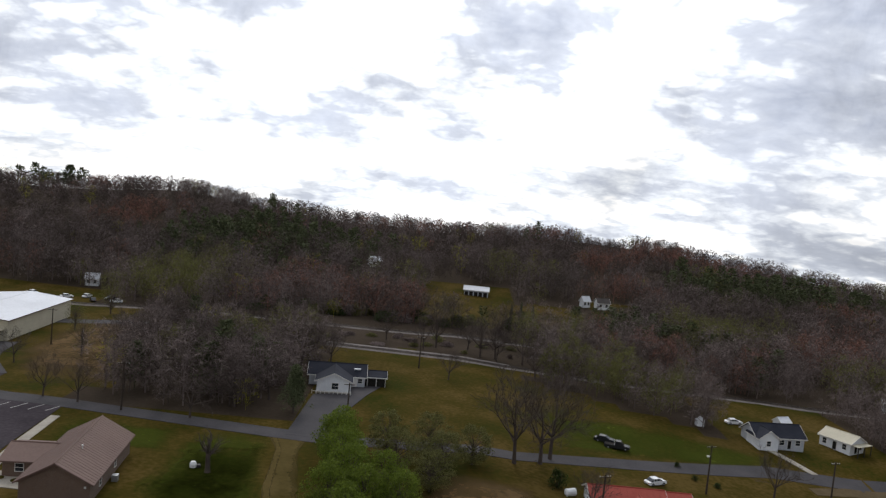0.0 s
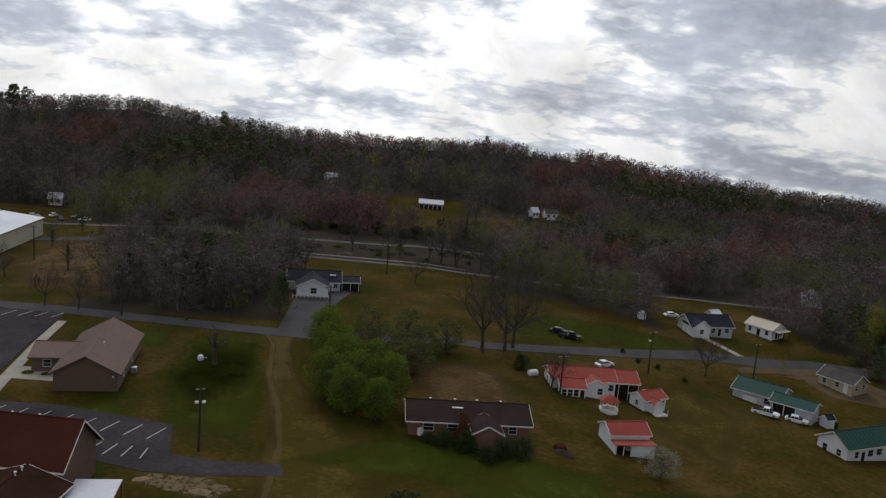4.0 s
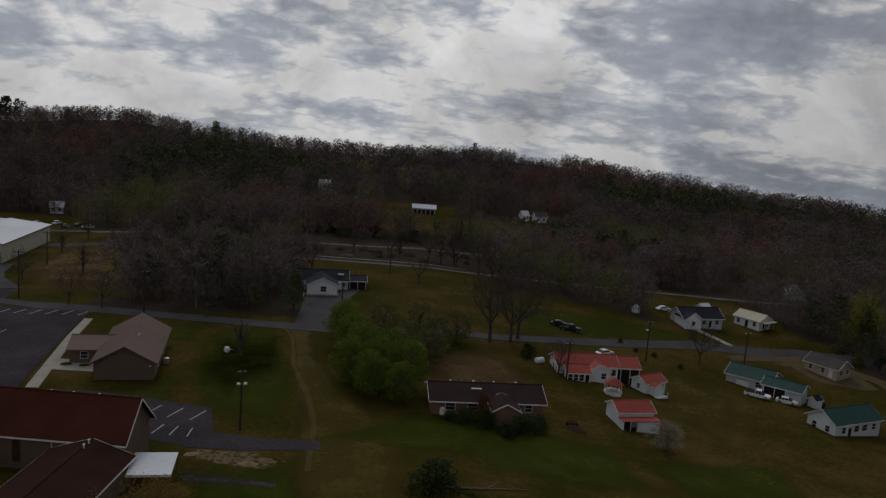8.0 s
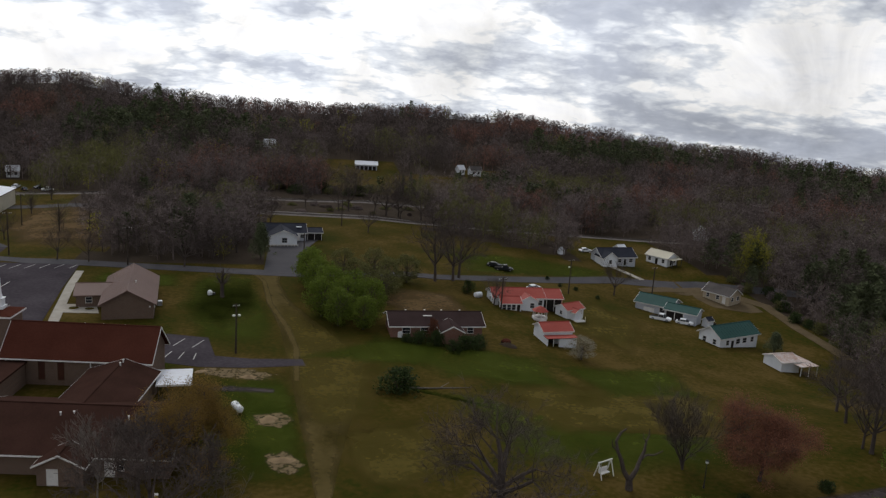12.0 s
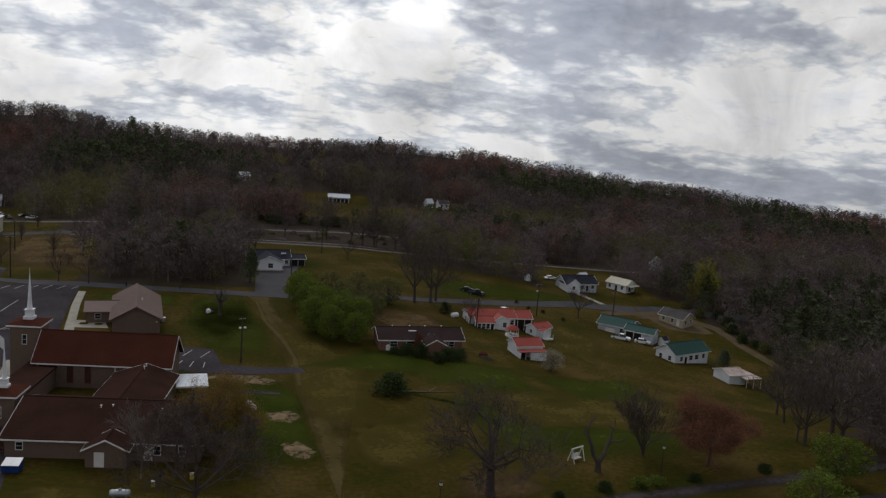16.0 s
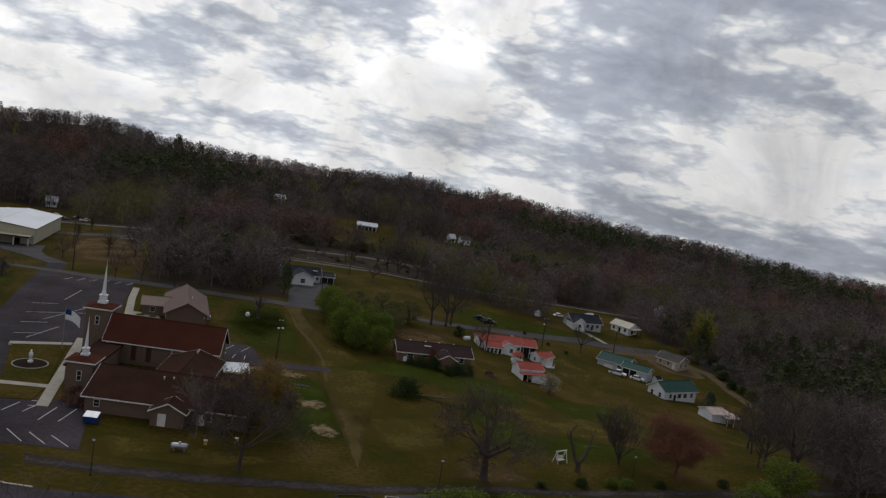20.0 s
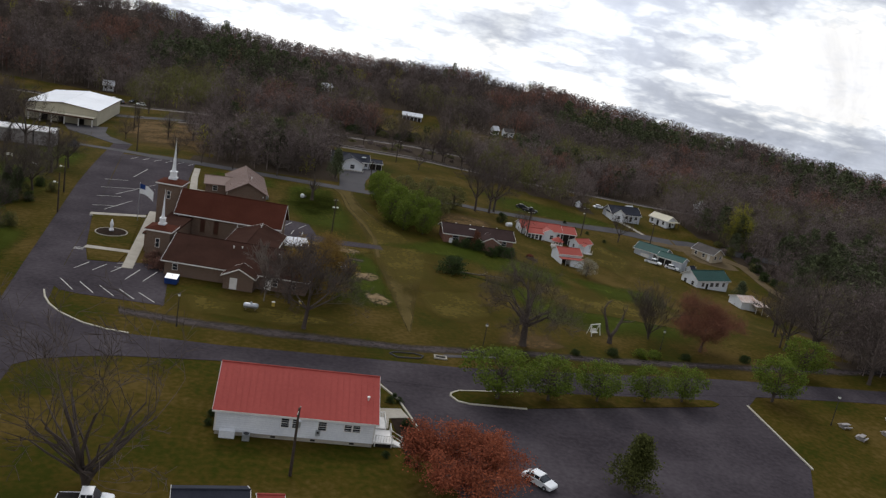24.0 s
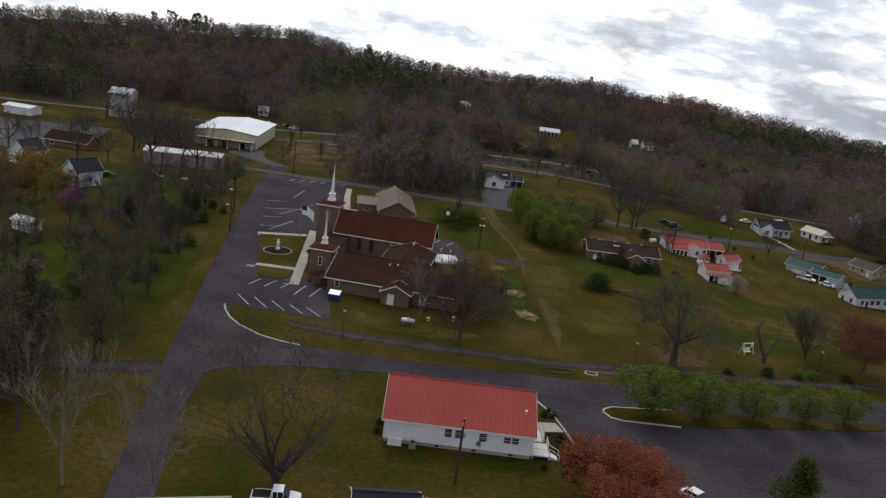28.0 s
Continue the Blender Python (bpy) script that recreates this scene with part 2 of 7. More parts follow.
M = {
    "grass": material("grass", ((0.0282, 0.0316, 0.0042), (0.0522, 0.0390, 0.0073), (0.0865, 0.0588, 0.0172)), 0.95, 0.07, 1.1, 0.06, spread=0.12),
    "green_grass": material("green_grass", ((0.030, 0.050, 0.004), (0.058, 0.066, 0.010)), 0.95, 0.12, 0.9, 0.05, alpha_noise=0.56),
    "straw_grass": material("straw_grass", ((0.056, 0.046, 0.008), (0.098, 0.074, 0.019)), 0.95, 0.14, 1.1, 0.05, alpha_noise=0.50),
    # brown leaf litter, its colour lowered for the shade between the trees
    "litter": material("litter", ((0.034, 0.026, 0.018), (0.062, 0.047, 0.035)), 0.95, 0.08, 1.2, 0.05),
    "dirt": material("dirt", ((0.0612, 0.0468, 0.0144), (0.1080, 0.0792, 0.0306)), 0.95, 0.16, 1.2, 0.03, alpha_noise=0.20),
    "bare_soil": material("bare_soil", ((0.072, 0.047, 0.020), (0.135, 0.088, 0.042)), 0.95, 0.12, 1.0, 0.03, alpha_noise=0.46),
    "sandy_soil": material("sandy_soil", ((0.090, 0.068, 0.034), (0.185, 0.138, 0.080)), 0.95, 1.0, 2.4, 0.04, alpha_noise=0.82, band=0.12),
    "sand": material("sand", ((0.208, 0.148, 0.084), (0.320, 0.232, 0.136)), 0.95, 0.6, 5, 0.08),
    "asphalt": material("asphalt", ((0.0345, 0.0292, 0.0335), (0.0505, 0.0430, 0.0485), (0.0700, 0.0606, 0.0668)), 0.94, 0.1, 1.4, 0.01, spread=0.14),
    "old_asphalt": material("old_asphalt", ((0.046, 0.044, 0.048), (0.076, 0.071, 0.074)), 0.92, 0.15, 2.0, 0.01),
    "concrete": material("concrete", ((0.272, 0.248, 0.208), (0.400, 0.368, 0.312)), 0.9, 0.4, 4, 0.01),
    "worn_drive": material("worn_drive", ((0.040, 0.034, 0.034), (0.078, 0.064, 0.060)), 0.95, 0.15, 1.2, 0.02, alpha_noise=0.36),
    "mulch": material("dark_mulch", ((0.016, 0.011, 0.008), (0.034, 0.024, 0.018)), 0.95, 1.0, 6, 0.05),
    "kerb": material("kerb", ((0.320, 0.296, 0.240), (0.480, 0.448, 0.368)), 0.9, 0.6, 6, 0.01),
    "line_paint": material("line_paint", ((0.336, 0.328, 0.304), (0.576, 0.560, 0.528)), 0.8, 0.8, 5),
    "lane_soil": material("lane_soil", ((0.078, 0.058, 0.032), (0.130, 0.098, 0.058)), 0.95, 0.3, 2.0, 0.03),
    "ballast": material("ballast", ((0.060, 0.054, 0.048), (0.125, 0.112, 0.100)), 0.95, 0.3, 4, 0.06),
    "pale_ballast": material("pale_ballast", ((0.13, 0.116, 0.108), (0.25, 0.222, 0.208)), 0.95, 0.3, 4, 0.06),
    "weathered": material("weathered_boards", ((0.17, 0.15, 0.14), (0.40, 0.38, 0.37)), 0.85, 0.9, 5),
    "patchy_roof": material("patchy_tin", ((0.16, 0.11, 0.09), (0.56, 0.55, 0.56), (0.74, 0.74, 0.76)), 0.6, 0.5, 2, mid=0.46, spread=0.1),
    "rail": material("rail_steel", ((0.05, 0.042, 0.038), (0.11, 0.096, 0.09)), 0.5, 1, 8, metal=0.3),
    "sleeper": material("sleeper_wood", ((0.05, 0.04, 0.032), (0.10, 0.08, 0.065)), 0.9, 1, 6, rnd=0.2),
    "brown_brick": brick_material("brown_brick", (0.1025, 0.0640, 0.0459), (0.1640, 0.1066, 0.0771), (0.1804, 0.1476, 0.1230)),
    "red_brick": brick_material("red_brick", (0.14, 0.06, 0.042), (0.21, 0.095, 0.066), (0.20, 0.16, 0.14)),
    "brown_shingle": material("brown_shingle", ((0.0304, 0.0152, 0.0112), (0.0520, 0.0256, 0.0192)), 0.95, 0.25, 5, 0.02),
    "plum_shingle": material("plum_shingle", ((0.030, 0.0195, 0.0185), (0.054, 0.036, 0.034)), 0.95, 0.25, 5, 0.02),
    "rust_shingle": material("rust_shingle", ((0.0570, 0.0190, 0.0124), (0.0870, 0.0305, 0.0204)), 0.95, 0.2, 4, 0.02),
    "tan_roof": material("tan_metal_roof", ((0.132, 0.086, 0.072), (0.178, 0.118, 0.100)), 0.6, 0.2, 3),
    "red_metal": material("red_metal_roof", ((0.27, 0.046, 0.038), (0.36, 0.068, 0.055)), 0.55, 0.15, 2.5),
    "pale_red": material("faded_red_roof", ((0.25, 0.044, 0.032), (0.34, 0.075, 0.056)), 0.6, 0.2, 3),
    "green_metal": material("green_metal_roof", ((0.012, 0.046, 0.040), (0.022, 0.072, 0.060)), 0.5, 0.2, 3),
    "dark_shingle": material("dark_shingle", ((0.016, 0.018, 0.027), (0.030, 0.033, 0.045)), 0.85, 0.3, 4, 0.02),
    "grey_shingle": material("grey_shingle", ((0.062, 0.055, 0.051), (0.105, 0.093, 0.087)), 0.9, 0.3, 4, 0.02),
    "white_metal": material("white_metal_roof", ((0.55, 0.57, 0.60), (0.74, 0.76, 0.80)), 0.5, 0.08, 1.5),
    "rust_metal": material("rusty_tin", ((0.30, 0.10, 0.05), (0.46, 0.36, 0.31), (0.56, 0.52, 0.50)), 0.6, 0.5, 3, mid=0.47),
    "white_siding": material("white_siding", ((0.62, 0.64, 0.68), (0.80, 0.82, 0.84)), 0.6, 0.3, 5),
    "grey_siding": material("grey_siding", ((0.36, 0.38, 0.42), (0.52, 0.54, 0.58)), 0.7, 0.3, 5),
    "tan_siding": material("tan_siding", ((0.34, 0.28, 0.20), (0.48, 0.41, 0.31)), 0.7, 0.3, 5),
    "cream_metal": material("cream_metal_wall", ((0.46, 0.42, 0.32), (0.60, 0.56, 0.44)), 0.6, 0.2, 3),
    "trim": material("white_trim", ((0.62, 0.60, 0.57), (0.80, 0.78, 0.75)), 0.6, 1, 6),
    "glass": material("window_glass", ((0.012, 0.014, 0.018), (0.030, 0.034, 0.042)), 0.12, 0.5, 2),
    # near black: colours dark parts, and stands for shade inside open bays
    "dark": material("dark_parts_and_shade", ((0.012, 0.011, 0.010), (0.028, 0.025, 0.022)), 0.9, 1, 4),
    "brown_door": material("brown_door", ((0.075, 0.042, 0.028), (0.12, 0.07, 0.048)), 0.6, 1, 6),
    "red_door": material("red_door", ((0.24, 0.045, 0.035), (0.34, 0.075, 0.055)), 0.6, 1, 6),
    "pole_wood": material("pole_wood", ((0.034, 0.026, 0.021), (0.078, 0.060, 0.048)), 0.9, 1.5, 10, 0.01),
    "dark_metal": material("dark_metal", ((0.03, 0.03, 0.032), (0.06, 0.06, 0.065)), 0.5, 1, 6, metal=0.4),
    "grey_metal": material("galvanised_metal", ((0.34, 0.36, 0.39), (0.52, 0.54, 0.57)), 0.4, 1, 6, metal=0.6),
    "white_paint": material("white_paint", ((0.68, 0.69, 0.70), (0.82, 0.83, 0.84)), 0.4, 0.8, 5),
    "black_paint": material("black_paint", ((0.010, 0.011, 0.013), (0.022, 0.024, 0.028)), 0.25, 0.8, 5),
    "blue_paint": material("blue_paint", ((0.012, 0.035, 0.14), (0.025, 0.06, 0.22)), 0.5, 0.8, 5),
    "yellow_paint": material("yellow_paint", ((0.40, 0.30, 0.06), (0.55, 0.42, 0.10)), 0.6, 0.8, 5),
    "red_paint": material("red_paint", ((0.34, 0.05, 0.035), (0.46, 0.08, 0.05)), 0.5, 0.8, 5),
    "rubber": material("rubber", ((0.012, 0.012, 0.012), (0.03, 0.03, 0.03)), 0.9, 1, 6),
    "bark": material("bark", ((0.056, 0.045, 0.040), (0.120, 0.096, 0.084)), 0.95, 0.8, 6, 0.03),
    "mid_bark": material("grey_bark", ((0.085, 0.074, 0.064), (0.20, 0.18, 0.158)), 0.95, 0.5, 5, 0.02),
    "dry_leaf": material("dry_brown_leaves", ((0.085, 0.052, 0.034), (0.150, 0.094, 0.062)), 0.9, 0.25, 2, island=0.35),
    "pale_bark": material("pale_bark", ((0.13, 0.115, 0.10), (0.28, 0.255, 0.225)), 0.95, 0.8, 6, 0.02),
    "twig": material("twigs", ((0.124, 0.098, 0.091), (0.206, 0.164, 0.152)), 0.95, 0.03, 1.0, island=0.16),
    "red_twig": material("red_buds", ((0.150, 0.082, 0.064), (0.230, 0.125, 0.098)), 0.95, 0.2, 1.5, island=0.35),
    "maple": material("red_maple_buds", ((0.165, 0.043, 0.022), (0.260, 0.076, 0.036)), 0.9, 0.3, 2, island=0.4),
    "rust_bud": material("rust_buds", ((0.125, 0.054, 0.034), (0.195, 0.086, 0.054)), 0.95, 0.2, 1.5, island=0.35),
    "leaf": leaf_material("spring_leaves", ((0.088, 0.124, 0.016), (0.148, 0.186, 0.030)), 0.75, 0.25, 2, 0.35),
    "dark_leaf": leaf_material("dark_leaves", ((0.030, 0.048, 0.016), (0.060, 0.080, 0.028)), 0.8, 0.25, 2, 0.35),
    "olive_leaf": leaf_material("olive_leaves", ((0.095, 0.098, 0.034), (0.160, 0.150, 0.058)), 0.85, 0.25, 2, 0.35),
    "yellow_leaf": leaf_material("yellow_buds", ((0.20, 0.19, 0.022), (0.30, 0.28, 0.035)), 0.85, 0.25, 2, 0.35),
    "orange_leaf": leaf_material("orange_buds", ((0.165, 0.104, 0.026), (0.262, 0.165, 0.044)), 0.85, 0.25, 2, 0.35),
    "blossom": leaf_material("white_blossom", ((0.22, 0.205, 0.155), (0.34, 0.315, 0.25)), 0.85, 0.3, 2, 0.3),
    "purple": leaf_material("purple_blossom", ((0.20, 0.055, 0.15), (0.34, 0.11, 0.26)), 0.85, 0.3, 2, 0.3),
    "pine": material("pine_needles", ((0.060, 0.071, 0.034), (0.100, 0.112, 0.056)), 0.9, 0.1, 2, island=0.35),
    "cedar": leaf_material("cedar_sprays", ((0.058, 0.066, 0.018), (0.112, 0.118, 0.036)), 0.85, 0.3, 2, 0.4),
    "nave_glass": material("stained_glass", ((0.046, 0.018, 0.013), (0.080, 0.030, 0.021)), 0.3, 1.2, 4),
    "light_glass": material("lamp_glass", ((0.55, 0.55, 0.52), (0.75, 0.75, 0.72)), 0.3, 1, 5),
}

# ---- mesh helpers ----


class Build:
    """Collects vertices and faces for one mesh."""

    def __init__(self):
        self.v, self.f = [], []

    def poly(self, pts, m=None):
        n = len(self.v)
        self.v += [tuple(m @ Vector(p)) if m else tuple(p) for p in pts]
        self.f.append(tuple(range(n, n + len(pts))))
        return self

    def box(self, x0, x1, y0, y1, z0, z1, m=None):
        n = len(self.v)
        c = [(x, y, z) for z in (z0, z1) for y in (y0, y1) for x in (x0, x1)]
        self.v += [tuple(m @ Vector(p)) for p in c] if m else c
        for q in ((0, 2, 3, 1), (4, 5, 7, 6), (0, 1, 5, 4), (2, 6, 7, 3), (0, 4, 6, 2), (1, 3, 7, 5)):
            self.f.append(tuple(n + i for i in q))
        return self

    def tube(self, a, b, ra, rb, n=6, cap=True):
        a, b = Vector(a), Vector(b)
        d = (b - a).normalized()
        s = d.orthogonal().normalized()
        t = d.cross(s)
        k = len(self.v)
        for p, r in ((a, ra), (b, rb)):
            self.v += [tuple(p + (s * math.cos(6.28318 * i / n) + t * math.sin(6.28318 * i / n)) * r) for i in range(n)]
        for i in range(n):
            j = (i + 1) % n
            self.f.append((k + i, k + j, k + n + j, k + n + i))
        if cap:
            self.f.append(tuple(k + n + i for i in range(n)))
            self.f.append(tuple(k + n - 1 - i for i in range(n)))
        return self

    def lathe(self, prof, n=14, at=(0, 0, 0), axis=None):
        k = len(self.v)
        for r, z in prof:
            for i in range(n):
                p = Vector((r * math.cos(6.28318 * i / n), r * math.sin(6.28318 * i / n), z))
                if axis:
                    p = axis @ p
                self.v.append(tuple(p + Vector(at)))
        for q in range(len(prof) - 1):
            for i in range(n):
                j = (i + 1) % n
                self.f.append((k + q * n + i, k + q * n + j, k + q * n + n + j, k + q * n + n + i))
        self.f.append(tuple(k + n - 1 - i for i in range(n)))
        self.f.append(tuple(k + (len(prof) - 1) * n + i for i in range(n)))
        return self

    def mesh(self, name, mat, smooth=False):
        me = bpy.data.meshes.new(name)
        me.from_pydata(self.v, [], self.f)
        if mat:
            me.materials.append(mat)
        if smooth:
            me.polygons.foreach_set("use_smooth", [True] * len(me.polygons))
        me.update()
        return me


def part(name, b, mat, parent, label="", smooth=False):
    ob = new(name, b.mesh(name, M[mat], smooth))
    ob.parent = parent
    if label:
        ob["label"] = label
    return ob


def thing(name, label, category, at, rot=0.0, group=""):
    """An empty at the thing's base."""
    ob = new(name)
    ob.matrix_world = pose(at[0], at[1], at[2] if len(at) > 2 else land(at[0], at[1]), 0, 0, rot)
    return tagged(ob, label, category, group)


def solid(name, b, mat, label, category, kind="", group="", smooth=False):
    return tagged(new(name, b.mesh(name, M[mat] if mat else None, smooth)), label, category, group, kind)


# ---- the lie of the land ----


def ease(v, a, b):
    u = min(1.0, max(0.0, (v - a) / (b - a)))
    return u * u * (3 - 2 * u)


RIDGE = ((-60, 15.8), (-33, 20.8), (-26, 26.8), (-20, 27.8), (-13, 30.8), (-8, 24.8), (-2, 19.8), (4, 18.3), (10, 21.8), (16, 20.8), (22, 15.3), (30, 8.8), (36, 5.3), (42, 1.8), (60, -0.2))
MIDDLE = (5.0, -150.0)


def ridge_height(az):
    for (a, p), (b, q) in zip(RIDGE, RIDGE[1:]):
        if az <= b:
            return p + (q - p) * ease(az, a, b) if az > a else p
    return RIDGE[-1][1]


def land(x, y):
    """Height of the ground: a flat village green, a dip towards the east, and a wooded ridge to the north that drops away behind."""
    z = -0.115 * min(max(0.0, x - 42), 90) * ease(y, -55, 5) * (1 - 0.45 * ease(y, 60, 110))
    z -= 4 * ease(-x, 40, 95) * ease(y, 30, 120)
    dx, dy = x - MIDDLE[0], y - MIDDLE[1]
    r, az = math.hypot(dx, dy), math.degrees(math.atan2(dx, dy))
    if abs(az) < 100 and r > 380:
        k = ease(r, 380, 600) * ease(100 - abs(az), 0, 30)
        z = z * (1 - k) + k * ridge_height(az)
        if r > 600:
            z -= (r - 600) * 0.09 * ease(100 - abs(az), 0, 30)
            z += 2.5 * noise.noise((x * 0.01, y * 0.01, 3)) 
        z += k * 2.0 * noise.noise((x * 0.012, y * 0.012, 0))
    return z


def strip(name, a, b, mat, label, category, lift=0.03, step=4.0, thick=0.25, kind="structure"):
    """A band of ground cover between two edges, laid on the land, with its own thickness."""
    bd = Build()
    rows = []
    for i in range(len(a) - 1):
        n = max(1, int(math.dist(a[i], a[i + 1]) / step))
        for k in range(n + (i == len(a) - 2)):
            u = k / n
            rows.append(((a[i][0] + (a[i + 1][0] - a[i][0]) * u, a[i][1] + (a[i + 1][1] - a[i][1]) * u),
                         (b[i][0] + (b[i + 1][0] - b[i][0]) * u, b[i][1] + (b[i + 1][1] - b[i][1]) * u)))
    cols = max(4, int(math.dist(rows[0][0], rows[0][1]) / step))
    for p, q in rows:
        for c in range(cols + 1):
            u = c / cols
            x, y = p[0] + (q[0] - p[0]) * u, p[1] + (q[1] - p[1]) * u
            bd.v.append((x, y, land(x, y) + lift))
    w = cols + 1
    for i in range(len(rows) - 1):
        for c in range(cols):
            k = i * w + c
            bd.f.append((k, k + 1, k + w + 1, k + w))
    cover = [min(1.0, 2.6 * min(c, cols - c) / cols) for _ in rows for c in range(w)]
    rim = [c for c in range(w)] + [i * w + cols for i in range(1, len(rows))] + [(len(rows) - 1) * w + c for c in range(cols - 1, -1, -1)] + [i * w for i in range(len(rows) - 2, 0, -1)]
    n = len(bd.v)
    bd.v += [(bd.v[i][0], bd.v[i][1], bd.v[i][2] - thick) for i in rim]
    for i in range(len(rim)):
        j = (i + 1) % len(rim)
        bd.f.append((rim[j], rim[i], n + i, n + j))
    ob = solid(name, bd, mat, label, category, kind)
    at = ob.data.attributes.new("cover", "FLOAT", "POINT")
    at.data.foreach_set("value", cover + [0.0] * len(rim))
    return ob


def patch(name, pts, mat, label, category, lift=0.02):
    """A ragged patch of ground cover that thins out towards its rim."""
    bd = Build()
    cx, cy = sum(p[0] for p in pts) / len(pts), sum(p[1] for p in pts) / len(pts)
    ring = []
    for i in range(len(pts)):
        for k in range(5):
            a, b = pts[i], pts[(i + 1) % len(pts)]
            ring.append((a[0] + (b[0] - a[0]) * k / 5, a[1] + (b[1] - a[1]) * k / 5))
    n, rings = len(ring), 8
    cover = []
    for k in range(rings):
        for x, y in ring:
            u = 1 - k / (rings - 0.6)
            q = (cx + (x - cx) * u * 1.15, cy + (y - cy) * u * 1.15)
            bd.v.append((*q, land(*q) + lift))
            cover.append(min(1.0, k / 3))
    for k in range(rings - 1):
        for i in range(n):
            j = (i + 1) % n
            bd.f.append((k * n + i, k * n + j, (k + 1) * n + j, (k + 1) * n + i))
    bd.f.append(tuple((rings - 1) * n + i for i in range(n)))
    ob = solid(name, bd, mat, label, category, "structure")
    ob.data.attributes.new("cover", "FLOAT", "POINT").data.foreach_set("value", cover)
    return ob


def slab(name, pts, mat, label, category, lift=0.03, thick=0.25, kind="structure"):
    """A flat shape on level ground, with thickness."""
    bd = Build()
    n = len(pts)
    bd.v = [(x, y, land(x, y) + lift) for x, y in pts] + [(x, y, land(x, y) + lift - thick) for x, y in pts]
    bd.f = [tuple(range(n)), tuple(range(2 * n - 1, n - 1, -1))] + [(n + i, n + (i + 1) % n, (i + 1) % n, i) for i in range(n)]
    ob = solid(name, bd, mat, label, category, kind)
    bm = bmesh.new()
    bm.from_mesh(ob.data)
    bmesh.ops.recalc_face_normals(bm, faces=bm.faces)
    bmesh.ops.triangulate(bm, faces=[f for f in bm.faces if len(f.verts) > 4])
    bm.to_mesh(ob.data)
    bm.free()
    return ob


# ---- ground ----
def axis_lines(lo, hi, fine=6.0):
    near = list(np.arange(lo, hi + 0.1, fine))
    out = [-4600, -3600, -2800, -2200, -1700, -1300, -1050, -900]
    far = [v for v in out if v < lo - 40] + [v for v in np.arange(-800, lo - 20, 40)]
    far2 = [v for v in np.arange(hi + 25, 820, 25)] + [-v for v in reversed(out)]
    return far + near + far2


gx, gy = axis_lines(-230, 260), axis_lines(-200, 480)


def wooded(x, y):
    """Whether trees cover the ground here."""
    j = 9 * noise.noise((x * 0.03, y * 0.03, 7))
    if y > 196 + j and not clearing(x, y):
        return True
    if x > 64 + j and 148.5 < y < 200:
        return True
    if x > 148 + j * 0.5 and 92 < y < 150:
        return True
    if x > 156 + 0.3 * j and y > -10:
        return True
    if x > 100 and -58 < y < -51 + (x - 107) * 1.85 + j:
        return True
    if 60 + 0.5 * j < x < 106 and 131 - 0.65 * (x - 60) + 0.25 * j < y < 141:
        return True
    if -44 + j < x < 4 - 0.4 * max(0.0, j) and 73 < y < 140 and not (-1 < x and 82 < y < 112):
        return True
    return False


def clearing(x, y):
    return (28 < x < 98 and 205 < y < 262 + 0.2 * (x - 28)) or (30 < x < 72 and 255 < y < 300) or (104 < x < 128 and 262 < y < 292) or (-190 < x < -90 and 150 < y < 232)


gb = Build()
gb.v = [(x, y, land(x, y)) for y in gy for x in gx]
W = len(gx)
mats = []
for j in range(len(gy) - 1):
    for i in range(W - 1):
        gb.f.append((j * W + i, j * W + i + 1, (j + 1) * W + i + 1, (j + 1) * W + i))
        cx, cy = (gx[i] + gx[i + 1]) / 2, (gy[j] + gy[j + 1]) / 2
        mats.append(1 if wooded(cx, cy) or (cy > 148 + 14 * noise.noise((cx * 0.06, cy * 0.06, 4)) and cy < 205 and cx < 110 and cx > -66) or (-46 < cx < 4 and 72 < cy < 150 and noise.noise((cx * 0.05, cy * 0.05, 11)) > -0.15) else 0)
ground = solid("ground", gb, "grass", "olive green and straw coloured grassland with wooded hillside", "ground", "structure", smooth=True)
ground.data.materials.append(M["litter"])
ground.data.polygons.foreach_set("material_index", mats)

# ---- roads, yards and tracks ----
strip("road", [(-26, -260), (-42, -150), (-46.4, -122), (-49.3, -103), (-52.5, -80), (-56.7, -47.2), (-60, -19.5), (-64.7, 19.7), (-69.4, 70.4), (-71.5, 92)],
      [(-20, -260), (-36.5, -150), (-41.0, -122), (-44.4, -103), (-45.4, -80), (-50, -47.2), (-53, -19.5), (-57.5, 19.7), (-64, 70.4), (-65.5, 92)],
      "asphalt", "worn grey asphalt lane past the brick church", "road", 0.04)
strip("road_cross", [(-48, -63), (-44.5, -68.5), (-40, -72), (-33, -74.1), (-19.5, -74.9), (-3, -74.5), (19.5, -74.3), (45, -71), (72, -67.5), (96, -66), (150, -62)],
      [(-45.5, -89), (-42.8, -86), (-38, -84), (-33, -82.5), (-19, -80.8), (-3, -82), (19.5, -83.0), (45, -79), (72, -74.5), (96, -72), (150, -68)],
      "asphalt", "dark grey asphalt street between church and office", "road", 0.06)
strip("old_drive", [(-37, -62.6), (-26, -64.6), (-12, -65.6), (12.6, -66.3), (34, -63.2), (50.4, -62.4), (81, -58.5), (120, -52)],
      [(-36, -66.4), (-26, -68.4), (-12, -69.4), (12.6, -69.8), (34, -66.4), (50.4, -65.8), (81, -62), (120, -56)],
      "worn_drive", "faded narrow old drive beside the street", "drive", 0.025, 1.5)
